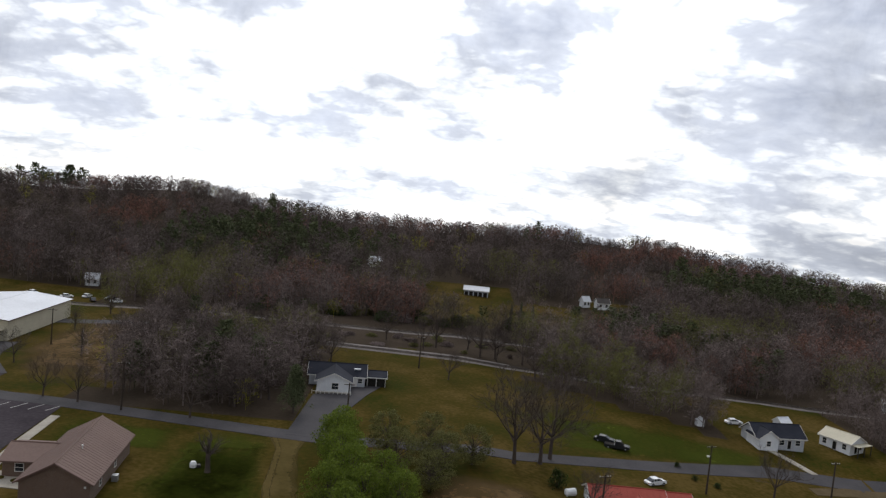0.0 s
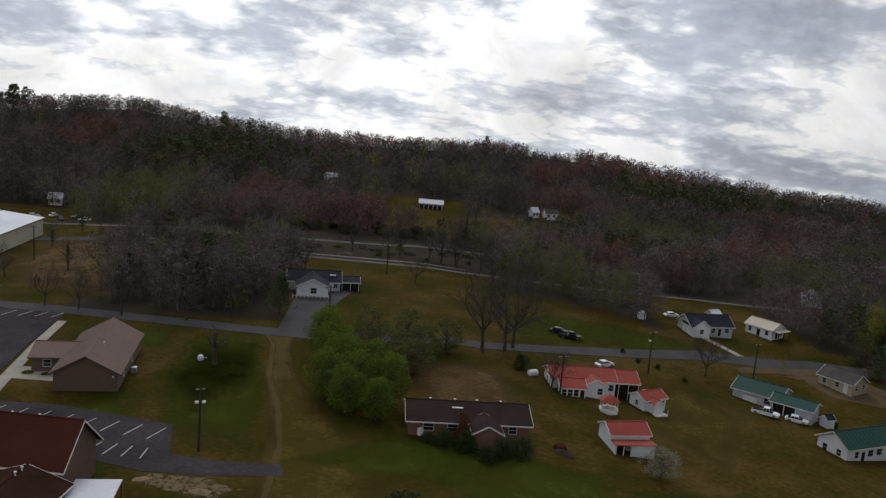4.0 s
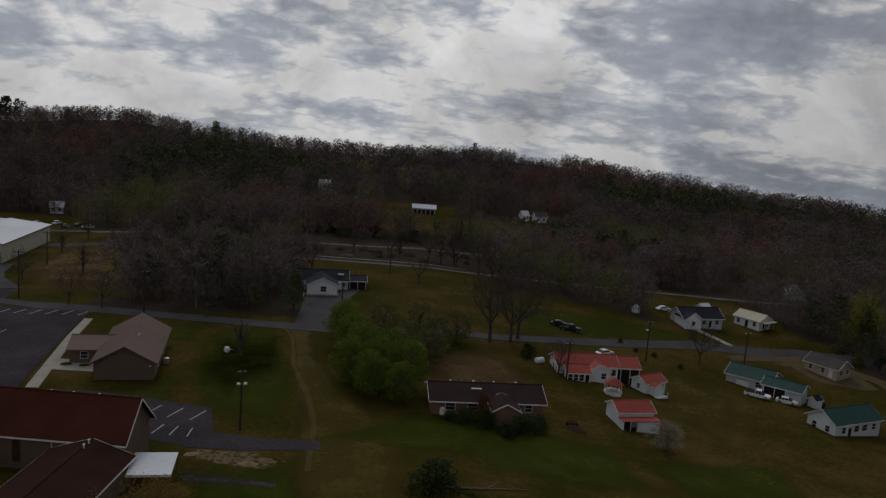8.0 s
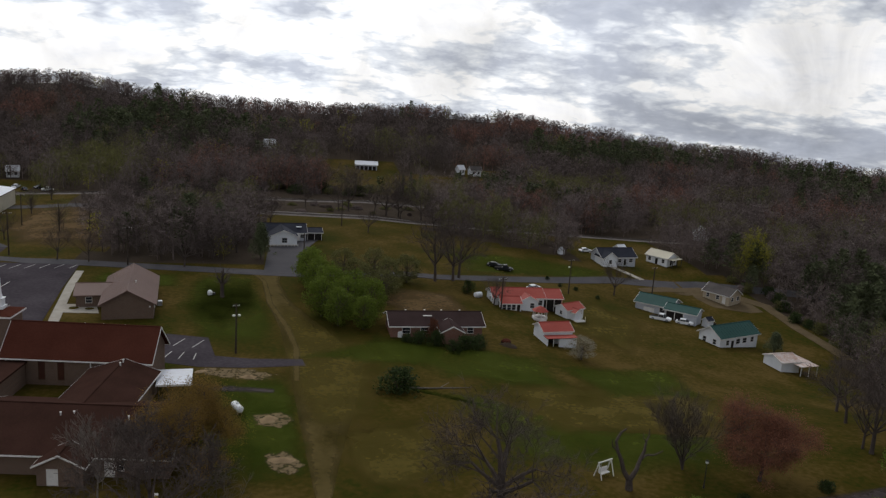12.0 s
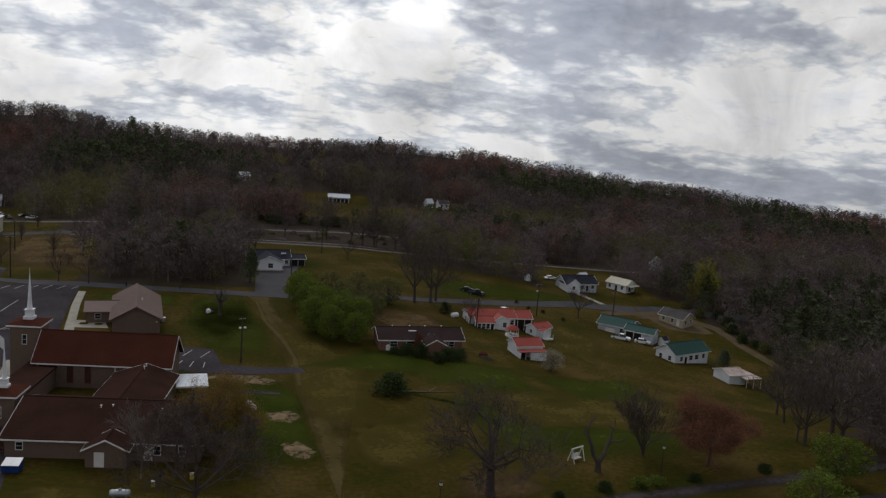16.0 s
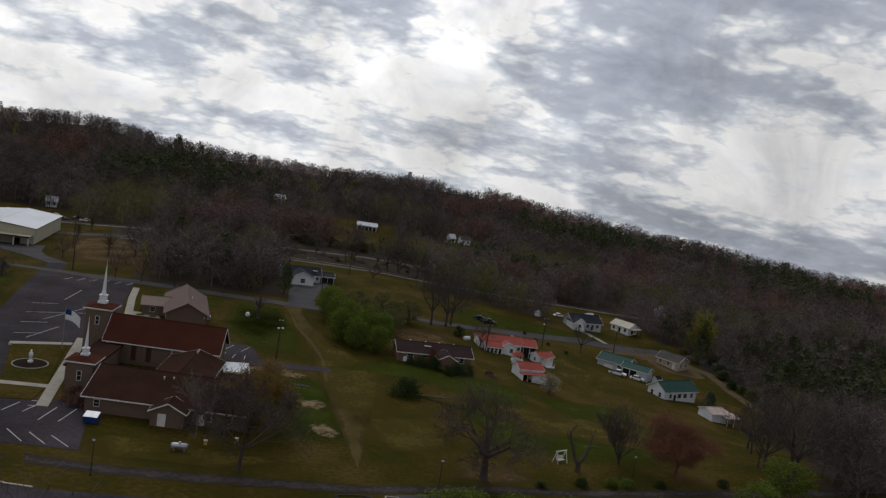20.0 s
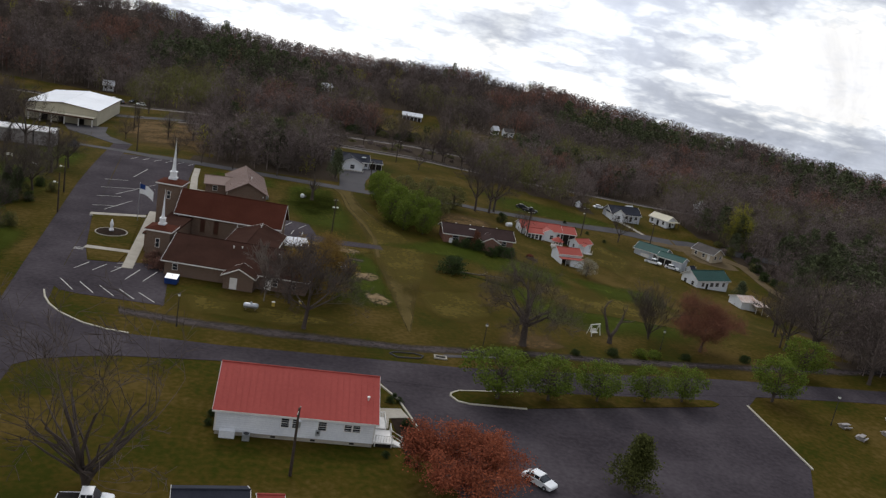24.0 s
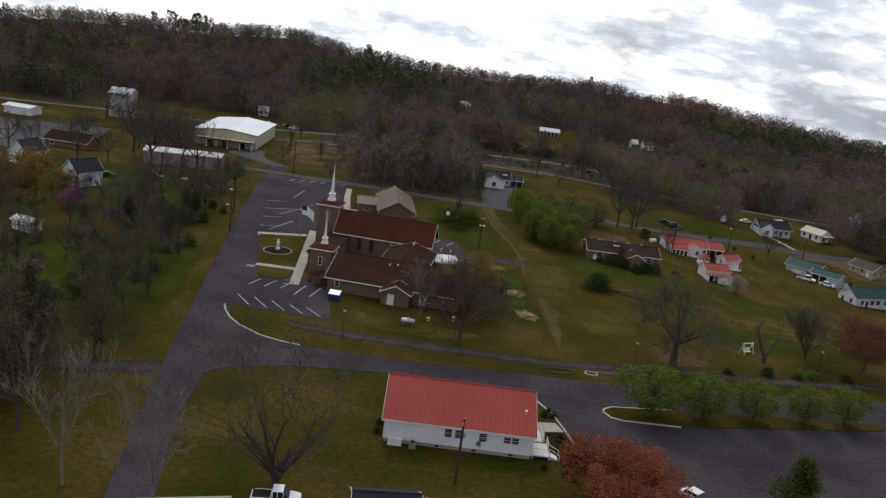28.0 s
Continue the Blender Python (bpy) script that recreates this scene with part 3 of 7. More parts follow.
slab("parking_lot_south", [(5.4, -82.0), (17, -82), (45, -77.6), (72, -73.6), (75, -74), (70.5, -79), (69.6, -99), (62, -112), (14, -118), (11, -103.6), (9.2, -94), (7.8, -88.5)],
     "asphalt", "wide empty dark asphalt parking lot", "parking lot", 0.035)
slab("parking_lot_church", [(-50, -43), (-50.6, -54), (-47.5, -58), (-44, -59), (-30, -60.4), (-31.4, -48), (-33.2, -38), (-47.4, -40.5)],
     "asphalt", "church parking bay with white stripes", "parking lot", 0.045)
slab("parking_lot_side", [(-49.9, -47), (-52.9, -19.5), (-54.4, -7.2), (-49.4, -33), (-47.2, -41)], "asphalt", "narrow asphalt strip beside the church lawn", "parking lot", 0.05)
strip("parking_lot_north", [(-54.5, -6.4), (-57.4, 19.7), (-60.4, 44), (-63.9, 70)], [(-43.9, -3), (-37.6, 14), (-40.2, 44), (-41.4, 66)],
      "asphalt", "asphalt parking lot in front of the church", "parking lot", 0.07)
slab("parking_lot_hall", [(-38, 15), (-24, 14.6), (-5.6, 8.9), (-3.6, -1.4), (2.6, -3.0), (12, -3.4), (12.6, -6.8), (2, -7.6), (-6, -7), (-14, -4), (-36, 0)],
     "asphalt", "cracked asphalt lot behind the church", "parking lot", 0.045)
strip("back_street", [(-84, 87), (-56, 74), (-30.7, 69.5), (0.8, 64.4), (12.8, 62.6), (49, 65), (69, 72.5), (109, 86), (141, 88), (180, 80)],
      [(-82, 82), (-54, 68), (-29.2, 63.8), (1.6, 58.6), (12.8, 57.2), (49, 60), (69, 67), (109, 80), (141, 82), (180, 74)],
      "old_asphalt", "grey back street lined by trees", "road", 0.08)
slab("house_drive", [(4, 61), (12, 60), (13.5, 78), (17, 94), (20, 104), (16, 106), (10, 94), (5, 92)], "old_asphalt", "grey gravel driveway of the white house", "driveway", 0.10)
strip("hall_apron", [(-98, 131), (-93, 118), (-83, 108), (-71, 91)], [(-82, 131), (-80, 118), (-76, 108), (-65, 91)], "old_asphalt", "grey paved apron before the hall", "pavement", 0.11)
strip("side_drive", [(-84, -90), (-68, -89.5), (-52, -86)], [(-84, -94), (-68, -94), (-51.5, -92)], "worn_drive", "grey gravel drive off the lane", "driveway", 0.035)
slab("concrete_apron", [(-43, -122), (-33, -119.5), (-32, -126), (-42, -128)], "concrete", "worn concrete apron by the big tree", "pavement", 0.05)
strip("dirt_drive", [(0, 62), (4.0, 52), (5.3, 33), (8.0, 15.5), (9.5, -5.5), (10.4, -24), (11.6, -44), (12.6, -60)], [(9, 62), (8.0, 52), (11, 33), (17.0, 15.5), (23, -5.5), (20, -24), (16, -44), (13.2, -60)],
      "dirt", "pale dirt track worn into the grass", "track", 0.02, thick=0.1)
strip("wheel_track", [(1.5, 60), (3.8, 52), (5.2, 33), (8.8, 15.5), (10.4, 2), (10.2, -14)], [(2.6, 60), (5.0, 52), (6.6, 33), (10.2, 15.5), (11.8, 2), (11.4, -14)], "dirt", "pale wheel rut in the grass", "track", 0.035, 1.5, 0.05)
strip("lane_east", [(116, 78), (126, 81.5), (139, 83), (149, 78), (156, 69), (154.6, 58), (152.4, 48), (151.2, 34), (149.5, 22)], [(116.6, 75), (127, 78), (138, 79.2), (146, 75), (152, 67), (151, 58), (149, 48), (147.6, 34), (146, 22)], "lane_soil", "sandy lane behind the green roofed houses", "track", 0.10, thick=0.2)
slab("house_yard", [(128, 77), (133, 76), (136, 67), (145, 62), (150, 63), (150, 70), (146, 76), (139, 80)], "lane_soil", "bare sandy yard round the tan cottage", "yard", 0.06)
for pts in ([(-78, 165), (-76, 122), (-64, 96), (-42, 88), (-36, 104), (-50, 140), (-60, 160)], [(36, 20), (52, 24), (50, 44), (36, 46), (31, 36)], [(32, -55), (42, -54), (43, -60), (36, -63), (30, -61)]):
    patch("bare_patch", pts, "bare_soil", "patch of bare brown soil in the grass", "soil", 0.03)
for pts in ([(-3, -10), (9, -14), (12, -48), (-1, -52), (-4, -30)], [(26, 10), (60, 2), (62, -18), (36, -14)], [(78, 100), (116, 92), (112, 84), (74, 76), (58, 74), (60, 96)], [(-12, 60), (2, 58), (4, 30), (-4, 14), (-14, 30)], [(-82, 78), (-72, 62), (-70, 40), (-84, 40), (-96, 60)], [(-64, -22), (-58, -70), (-60, -104), (-96, -106), (-106, -60), (-100, -24)], [(-72, 36), (-66, 2), (-98, -4), (-134, 4), (-136, 52), (-100, 56)], [(20, -12), (34, -20), (40, -46), (58, -52), (86, -48), (84, -40), (58, -38), (42, -22)], [(-36, 14), (-14, 18), (-6, 2), (-10, -12), (-16, -6), (-34, 6)], [(-12, 30), (-8, 6), (5, 3), (8, 12), (5, 34), (2, 52), (-10, 50)]):
    patch("green_patch", pts, "green_grass", "patch of fresh green spring grass", "grass", 0.015)

for pts in ([(8, 34), (20, 16), (26, -8), (22, -30), (14, -40), (9, -14)], [(44, -16), (84, -8), (92, -30), (60, -38), (44, -34)], [(-30, -52), (-8, -56), (4, -60), (-10, -64), (-28, -62)], [(70, 34), (92, 56), (100, 40), (84, 12)], [(14, -34), (30, -30), (34, -48), (20, -54)]):
    patch("straw_patch", pts, "straw_grass", "patch of dry straw yellow grass", "grass", 0.022)
for pts in ([(2, -8), (9, -12), (12, -40), (4, -50), (2, -30)], [(60, -2), (90, 4), (88, -16), (66, -20)], [(-36, 60), (-16, 58), (-14, 46), (-36, 46)], [(-78, -20), (-62, -24), (-58, -66), (-74, -60)], [(-100, 30), (-80, 26), (-78, -6), (-98, -10)], [(12, -2), (26, 8), (40, 4), (34, -8)]):
    patch("green_patch", pts, "green_grass", "patch of fresh green spring grass", "grass", 0.028)

for pts in ([(-7, -6.5), (3, -7.5), (9, -11), (6, -14.5), (-2, -13), (-7, -10)], [(3, -27.5), (8.6, -26.4), (11, -30.5), (8, -33.6), (4, -32)], [(5, -40.6), (9, -39.6), (12, -45), (9.6, -48.6), (6, -46)]):
    patch("torn_ground", pts, "sandy_soil", "torn sandy ground between tufts of grass", "soil", 0.034)
strip("old_apron", [(-5.4, -15.0), (0, -15.8), (7, -17.6)], [(-5.4, -18.2), (0, -18.6), (7, -19.4)], "worn_drive", "crumbling remains of an asphalt apron", "pavement", 0.03, 1.5, 0.1)

# walks and island beds before the church
slab("lawn_island", [(-54.2, -7.5), (-44.2, -4.5), (-41.5, -33), (-41.9, -40), (-47.0, -40.6), (-49.2, -33.5)], "grass", "square lawn before the church doors", "lawn", 0.12)
strip("walk", [(-43.4, 1), (-40.6, -43)], [(-41.2, 1), (-38.6, -43)], "concrete", "pale concrete walk along the church front", "path", 0.16)
strip("walk_entry", [(-55, -6.3), (-43.4, -3.2)], [(-54.8, -8.2), (-43.3, -5.0)], "concrete", "concrete walk to the church", "path", 0.155)
strip("walk_south", [(-49.6, -31.4), (-40.6, -31.8)], [(-49.8, -33.2), (-40.6, -33.6)], "concrete", "concrete walk across the lawn", "path", 0.155)
strip("walk_hall", [(-40.8, 60), (-39.9, 46), (-38.2, 30), (-36.6, 15.4)], [(-39.0, 60), (-38.0, 46), (-36.2, 30), (-34.5, 15.4)], "concrete", "concrete walk beside the brown hall", "path", 0.10)
slab("walk_porch", [(-36.9, 31.2), (-30.2, 30.6), (-28.6, 24.6), (-35.9, 25.0)], "concrete", "concrete forecourt before the hall porch", "path", 0.105)
for x, y, w in ((-34.2, 28.0, 1.3), (-31.0, 27.6, 1.2)):
    pb = thing("planting_bed", "small oval grass bed in the forecourt", "planting bed", (x, y), 8)
    part("edging", Build().lathe([(w, 0.0), (w, 0.16), (w - 0.12, 0.17)], 20), "concrete", pb)
    part("turf", Build().lathe([(w - 0.12, 0.1), (w - 0.3, 0.18), (0.1, 0.2)], 20), "grass", pb)
slab("office_walk", [(3.6, -92.0), (8.0, -91.4), (8.9, -94.0), (6.0, -94.6), (5.6, -97.6), (3.6, -97.6)], "concrete", "concrete walk by the office porch", "path", 0.08)
slab("shrub_bed", [(6.2, -94.7), (8.9, -94.2), (10.7, -103.2), (7.2, -104.4), (6.8, -100)], "mulch", "dark mulch bed between porch and kerb", "bed", 0.06)


def kerb(pts, label, w=0.28, mat="kerb"):
    bd = Build()
    for (x0, y0), (x1, y1) in zip(pts, pts[1:]):
        d = Vector((x1 - x0, y1 - y0)).normalized() * w * 0.5
        nx, ny = -d.y, d.x
        z0, z1 = land(x0, y0), land(x1, y1)
        q = [(x0 + nx, y0 + ny), (x0 - nx, y0 - ny), (x1 - nx, y1 - ny), (x1 + nx, y1 + ny)]
        n = len(bd.v)
        bd.v += [(q[i][0], q[i][1], (z0 if i < 2 else z1) - 0.1) for i in range(4)] + [(q[i][0], q[i][1], (z0 if i < 2 else z1) + 0.19) for i in range(4)]
        bd.f += [(n + 4, n + 5, n + 6, n + 7), (n, n + 4, n + 7, n + 3), (n + 1, n + 2, n + 6, n + 5), (n, n + 1, n + 5, n + 4), (n + 3, n + 7, n + 6, n + 2)]
    return solid("kerb", bd, mat, label, "kerb", "structure")


kerb([(-49.6, -59), (-48.6, -62), (-47.0, -65.2), (-44.5, -68.3), (-40.3, -71.6), (-36.5, -73.2), (-33, -73.9)], "pale concrete kerb round the church corner")
kerb([(11, -103.6), (9.2, -94), (7.9, -88.5), (5.6, -84)], "concrete kerb beside the office")
kerb([(70.6, -78.5), (70.2, -88), (69.7, -99.4)], "pale kerb along the parking lot edge")
island = [(16.3, -85.3), (17.4, -87.4), (28, -87.6), (63.6, -80.2), (65, -79), (64, -77.8), (30, -81.6), (18, -83.4)]
slab("island_bed", island, "grass", "long grassed island between street and lot", "verge", 0.14)
kerb([(28, -82.0), (18, -83.5), (16.6, -84.6), (16.3, -85.6), (17.2, -87.3), (19, -87.9), (28, -87.8)], "rounded concrete kerb of the island")

# painted lines
line = 0


def paint(x0, y0, x1, y1, lift=0.075, w=0.16):
    d = Vector((x1 - x0, y1 - y0)).normalized() * w / 2
    bd = Build()
    pts = [(x0 - d.y, y0 + d.x), (x0 + d.y, y0 - d.x), (x1 + d.y, y1 - d.x), (x1 - d.y, y1 + d.x)]
    z = max(land(x0, y0), land(x1, y1)) + lift
    bd.v = [(x, y, z) for x, y in pts] + [(x, y, z - 0.02) for x, y in pts]
    bd.f = [(0, 1, 2, 3), (0, 4, 5, 1), (1, 5, 6, 2), (2, 6, 7, 3), (3, 7, 4, 0)]
    solid("parking_line", bd, "line_paint", "worn white parking line on asphalt", "parking line", "structure", "parking lines")


for i in range(5):
    paint(-48.8 + 3.45 * i, -52.4 - 0.75 * i, -45.5 + 3.45 * i, -57.4 - 0.5 * i)
for i in range(2):
    paint(-38.6 + 3.1 * i, -49.2, -37.2 + 3.2 * i, -42.9)
for i in range(3):
    paint(-48.2 + 3.2 * i, -46.2 + 0.1 * i, -46.6 + 3.2 * i, -41.8 + 0.1 * i)
for i in range(9):
    paint(-36.4 + 3.55 * i, 10.6 - 0.98 * i + (0.5 if i > 2 else 0), -35.2 + 3.62 * i, 14.2 - 0.85 * i)
for i in range(4):
    paint(-15 + 2.6 * i, -2.0 - 0.4 * i, -13.6 + 2.2 * i, 1.6 - 0.5 * i)
for i in range(7):
    y = -28 + 9.5 * i
    if not -35 < y < -4:
        paint(-52.4 - (y + 28) * 0.135, y, -47.6 - (y + 28) * 0.12, y + 1.8)
for i in range(6):
    paint(-60 + 3.4 * i, 62.5, -58.6 + 3.4 * i, 66.6)
paint(-54, 36, -52.6, 49)
paint(-57.4, 20, -46, 24)
paint(-53.8, 14, -47, 30)
paint(-53, -2.2, -49.0, 9)
for (x, y) in ((-52.4, -9), (-49.2, -34.6)):
    for k in range(3):
        paint(x - 2.2, y + 0.55 * k, x - 0.4, y + 0.55 * k + 0.15, 0.085)
for y in (-40.6, -43.0):
    paint(-41.8, y, -38.6, y + 0.3, 0.085)

# railway
def railway(pts, label):
    t = thing("railway_track", label, "railway track", (0, 0, 0))
    bed, left, right, ties = Build(), Build(), Build(), Build()
    sl = Build().box(-1.3, 1.3, -0.13, 0.13, 0.25, 0.42).mesh("sleeper", M["sleeper"])
    line = []
    for (x0, y0), (x1, y1) in zip(pts, pts[1:]):
        n = max(1, int(math.dist((x0, y0), (x1, y1)) / 8))
        line += [Vector((x0, y0)).lerp(Vector((x1, y1)), k / n) for k in range(n)]
    line.append(Vector(pts[-1]))
    s_count = 0
    for i, p in enumerate(line):
        d = (line[min(i + 1, len(line) - 1)] - line[max(i - 1, 0)]).normalized()
        nrm = Vector((-d.y, d.x))
        z = land(p.x, p.y)
        bed.v += [(p.x + nrm.x * o, p.y + nrm.y * o, z + dz) for o, dz in ((2.5, -0.2), (1.6, 0.3), (-1.6, 0.3), (-2.5, -0.2))]
        ties.v += [(p.x + nrm.x * o, p.y + nrm.y * o, z + dz) for o, dz in ((1.25, 0.2), (1.2, 0.335), (-1.2, 0.335), (-1.25, 0.2))]
        for bb, o in ((left, 0.74), (right, -0.74)):
            bb.v += [(p.x + nrm.x * (o + w), p.y + nrm.y * (o + w), z + h) for w, h in ((-0.07, 0.42), (-0.07, 0.58), (0.07, 0.58), (0.07, 0.42))]
        if i:
            for bb in (bed, left, right, ties):
                bb.f += [(4 * i - 4 + k, 4 * i - 3 + k, 4 * i + 1 + k, 4 * i + k) for k in range(3)]
        if i + 1 < len(line):
            for q in range(5):
                if s_count < 150:
                    e = p.lerp(line[i + 1], q / 5)
                    ob = new("sleeper", sl)
                    ob.parent = t
                    ob.matrix_basis = pose(e.x, e.y, land(e.x, e.y), 0, 0, math.degrees(math.atan2(d.y, d.x)) - 90)
                    s_count += 1
    part("ballast_bed", bed, "pale_ballast", t, "grey crushed stone ballast")
    part("tie_bed", ties, "sleeper", t, "dark oil stained ties and stone")
    part("rail", left, "rail", t)
    part("rail", right, "rail", t)


NEAR_LINE = [(-60, 157), (5, 148.5), (30, 145.5), (53, 142.5), (90, 143), (114, 145.5), (132, 147.5), (146, 144), (200, 136)]
FAR_LINE = [(-250, 176), (-150, 199), (-84, 199), (-50, 187), (-9, 181.5), (23, 179.5), (60, 183), (130, 186)]
railway(NEAR_LINE, "single railway track on pale ballast behind the houses")
railway(FAR_LINE, "railway track on grey ballast below the woods")
strip("rail_road", [(-92, 171), (-82, 169), (-65, 167), (-41, 153), (-30, 149)], [(-92, 163), (-82, 162.5), (-65, 160), (-43, 147), (-32, 143)], "old_asphalt", "grey asphalt road beside the railway", "road", 0.06)
strip("ballast_strip", [(-3, 154.2), (14, 152.6), (34, 150.6), (56, 147)], [(-3, 151.5), (14, 150.2), (34, 148.2), (56, 145.3)], "pale_ballast", "pale gravel service strip beside the track", "gravel", 0.05)


def line_gap(pts, x, y):
    """How far a place lies from a bent line."""
    p, best = Vector((x, y)), 1e9
    for q, r in zip(pts, pts[1:]):
        q, r = Vector(q), Vector(r)
        u = max(0.0, min(1.0, (p - q).dot(r - q) / (r - q).length_squared))
        best = min(best, (p - q.lerp(r, u)).length)
    return best


# ---- buildings ----
def window(parent, m, w, h, frame_mat="trim", panes=1, glazing="glass"):
    """A window: frame with a sill and recessed panes, standing in the plane y = 0 of m and facing -y."""
    fr = Build()
    t = 0.08
    fr.box(-w / 2 - t, w / 2 + t, -0.05, 0.03, h, h + t, m).box(-w / 2 - t, w / 2 + t, -0.09, 0.03, -t, 0, m)
    fr.box(-w / 2 - t, -w / 2, -0.05, 0.03, 0, h, m).box(w / 2, w / 2 + t, -0.05, 0.03, 0, h, m)
    fr.box(-w / 2, w / 2, -0.035, 0.02, h / 2 - 0.03, h / 2 + 0.03, m)
    f = part("window", fr, frame_mat, parent)
    for i in range(panes):
        a, b = -w / 2 + w * i / panes, -w / 2 + w * (i + 1) / panes
        part("pane", Build().box(a + 0.01, b - 0.01, -0.012, 0.01, 0, h, m), glazing, f)


def door(parent, m, w, h, mat="brown_door"):
    fr = Build()
    fr.box(-w / 2 - 0.09, w / 2 + 0.09, -0.05, 0.03, h, h + 0.1, m).box(-w / 2 - 0.09, -w / 2, -0.05, 0.03, 0, h, m).box(w / 2, w / 2 + 0.09, -0.05, 0.03, 0, h, m)
    f = part("door_frame", fr, "trim", parent)
    part("door", Build().box(-w / 2, w / 2, -0.025, 0.02, 0, h, m), mat, f)


def side(L, W, s, u, z):
    """Pose on a wall: s/n/e/w, u along the wall from its middle."""
    return {"s": pose(u, -W / 2, z), "n": pose(-u, W / 2, z, 0, 0, 180), "e": pose(L / 2, u, z, 0, 0, 90), "w": pose(-L / 2, -u, z, 0, 0, -90)}[s]


def gable(t, L, W, eave, ridge, wall, roof, over=0.45, m=None, windows=(), doors=(), seams=0, base=-1.0, trim="trim", thick=0.16, hip=False, frames="trim", glazing="glass"):
    """Walls and a pitched roof along x, as parts of t. m places them within the thing."""
    m = m or Matrix()
    a, b = L / 2, W / 2
    wb = Build()
    for x, flip in ((-a, 0), (a, 1)):
        pts = [(x, -b, base), (x, b, base), (x, b, eave), (x, -b, eave)] if hip else [(x, -b, base), (x, b, base), (x, b, eave), (x, 0, ridge - 0.02), (x, -b, eave)]
        wb.poly(pts if flip else pts[::-1], m)
    for y, flip in ((-b, 0), (b, 1)):
        pts = [(-a, y, base), (a, y, base), (a, y, eave), (-a, y, eave)]
        wb.poly(pts[::-1] if flip else pts, m)
    part("wall", wb, wall, t)
    k = (ridge - eave) / b
    oa, ob_ = a + over, b + over
    ze = eave - k * over
    rl = []
    for s in (-1, 1):
        rb = Build()
        x0 = a - b * 0.9 if hip else oa
        top = [(-oa, s * ob_, ze + thick), (oa, s * ob_, ze + thick), (x0, 0, ridge + thick), (-x0, 0, ridge + thick)]
        low = [(p[0], p[1], p[2] - thick + 0.02) for p in top]
        rb.v = [tuple(m @ Vector(p)) for p in top + low]
        rb.f = [(0, 1, 2, 3) if s < 0 else (3, 2, 1, 0), (7, 6, 5, 4) if s < 0 else (4, 5, 6, 7), (0, 4, 5, 1), (1, 5, 6, 2), (2, 6, 7, 3), (3, 7, 4, 0)]
        rl.append(part("roof", rb, roof, t))
        if hip:
            part("roof", Build().poly([(s * oa, -ob_, ze + thick), (s * oa, ob_, ze + thick), (s * x0, 0, ridge + thick)][:: s], m), roof, t)
        # gutter board along the eave
        part("fascia", Build().box(-oa, oa, s * ob_ - (0.05 if s < 0 else -0.01), s * ob_ + (0.05 if s > 0 else -0.01), ze - 0.10, ze + thick * 0.8, m), trim, t)
        if seams:
            run = math.hypot(ob_, ridge - ze)
            sm = Build().box(-0.03, 0.03, 0, run, 0, 0.035).mesh("seam", M[roof])
            for i in range(seams + 1):
                o = new("seam", sm)
                o.parent = rl[-1]
                x = -oa + 0.05 + (2 * oa - 0.1) * i / seams
                ang = math.degrees(math.atan(k))
                o.matrix_basis = m @ (pose(x, -ob_, ze + thick, ang, 0, 0) if s < 0 else pose(x, ob_, ze + thick) @ pose(0, 0, 0, 0, 0, 180) @ pose(0, 0, 0, ang, 0, 0))
    if not hip:
        # barge boards on the gable ends
        for sx in (-1, 1):
            bb = Build()
            for s in (-1, 1):
                x = sx * oa
                q = [(s * ob_, ze - 0.06), (0, ridge - 0.06), (0, ridge + thick + 0.02), (s * ob_, ze + thick + 0.02)]
                n = len(bb.v)
                bb.v += [tuple(m @ Vector((x + d, y, z))) for d in (-0.03, 0.03) for y, z in q]
                bb.f += [(n, n + 1, n + 2, n + 3), (n + 7, n + 6, n + 5, n + 4), (n, n + 4, n + 5, n + 1), (n + 3, n + 2, n + 6, n + 7)]
            part("barge_board", bb, trim, t)
        part("ridge_cap", Build().tube(tuple(m @ Vector((-oa, 0, ridge + thick))), tuple(m @ Vector((oa, 0, ridge + thick))), 0.12, 0.12, 6), roof, t)
    for s, u, z, w, h_ in windows:
        window(t, m @ side(L, W, s, u, z) @ pose(0, -0.01, 0), w, h_, frames, 2 if w > 1.3 else 1, glazing)
    for s, u, z, w, h_, dm in doors:
        door(t, m @ side(L, W, s, u, z) @ pose(0, -0.01, 0), w, h_, dm)


def post(t, x, y, z0, z1, w=0.12, mat="trim", name="post"):
    part(name, Build().box(x - w / 2, x + w / 2, y - w / 2, y + w / 2, z0, z1), mat, t)


# office with a red metal roof
office = thing("office_house", "long white sided house with a red metal roof", "house", (-6.9, -96.5), -1)
gable(office, 20, 13.0, 3.6, 6.9, "white_siding", "red_metal", 0.4, seams=26, base=0.55,
      windows=[("s", -1.4, 1.85, 0.95, 1.2), ("s", 0.0, 1.85, 0.95, 1.2), ("s", 3.3, 1.85, 1.0, 1.15), ("s", 6.55, 2.0, 0.9, 0.9), ("s", 7.65, 2.0, 0.9, 0.9), ("w", 2.5, 1.7, 0.9, 1.2), ("e", -4.0, 1.7, 0.9, 1.2)],
      doors=[("e", 1.0, 0.7, 0.95, 2.05, "trim")])
part("foundation", Build().box(-9.9, 9.9, -6.4, 6.4, -0.5, 0.55), "concrete", office, "pale masonry crawlspace wall")
for i in range(4):
    part("crawl_vent", Build().box(-8 + 5 * i, -7.4 + 5 * i, -6.44, -6.38, 0.15, 0.4), "dark", office)
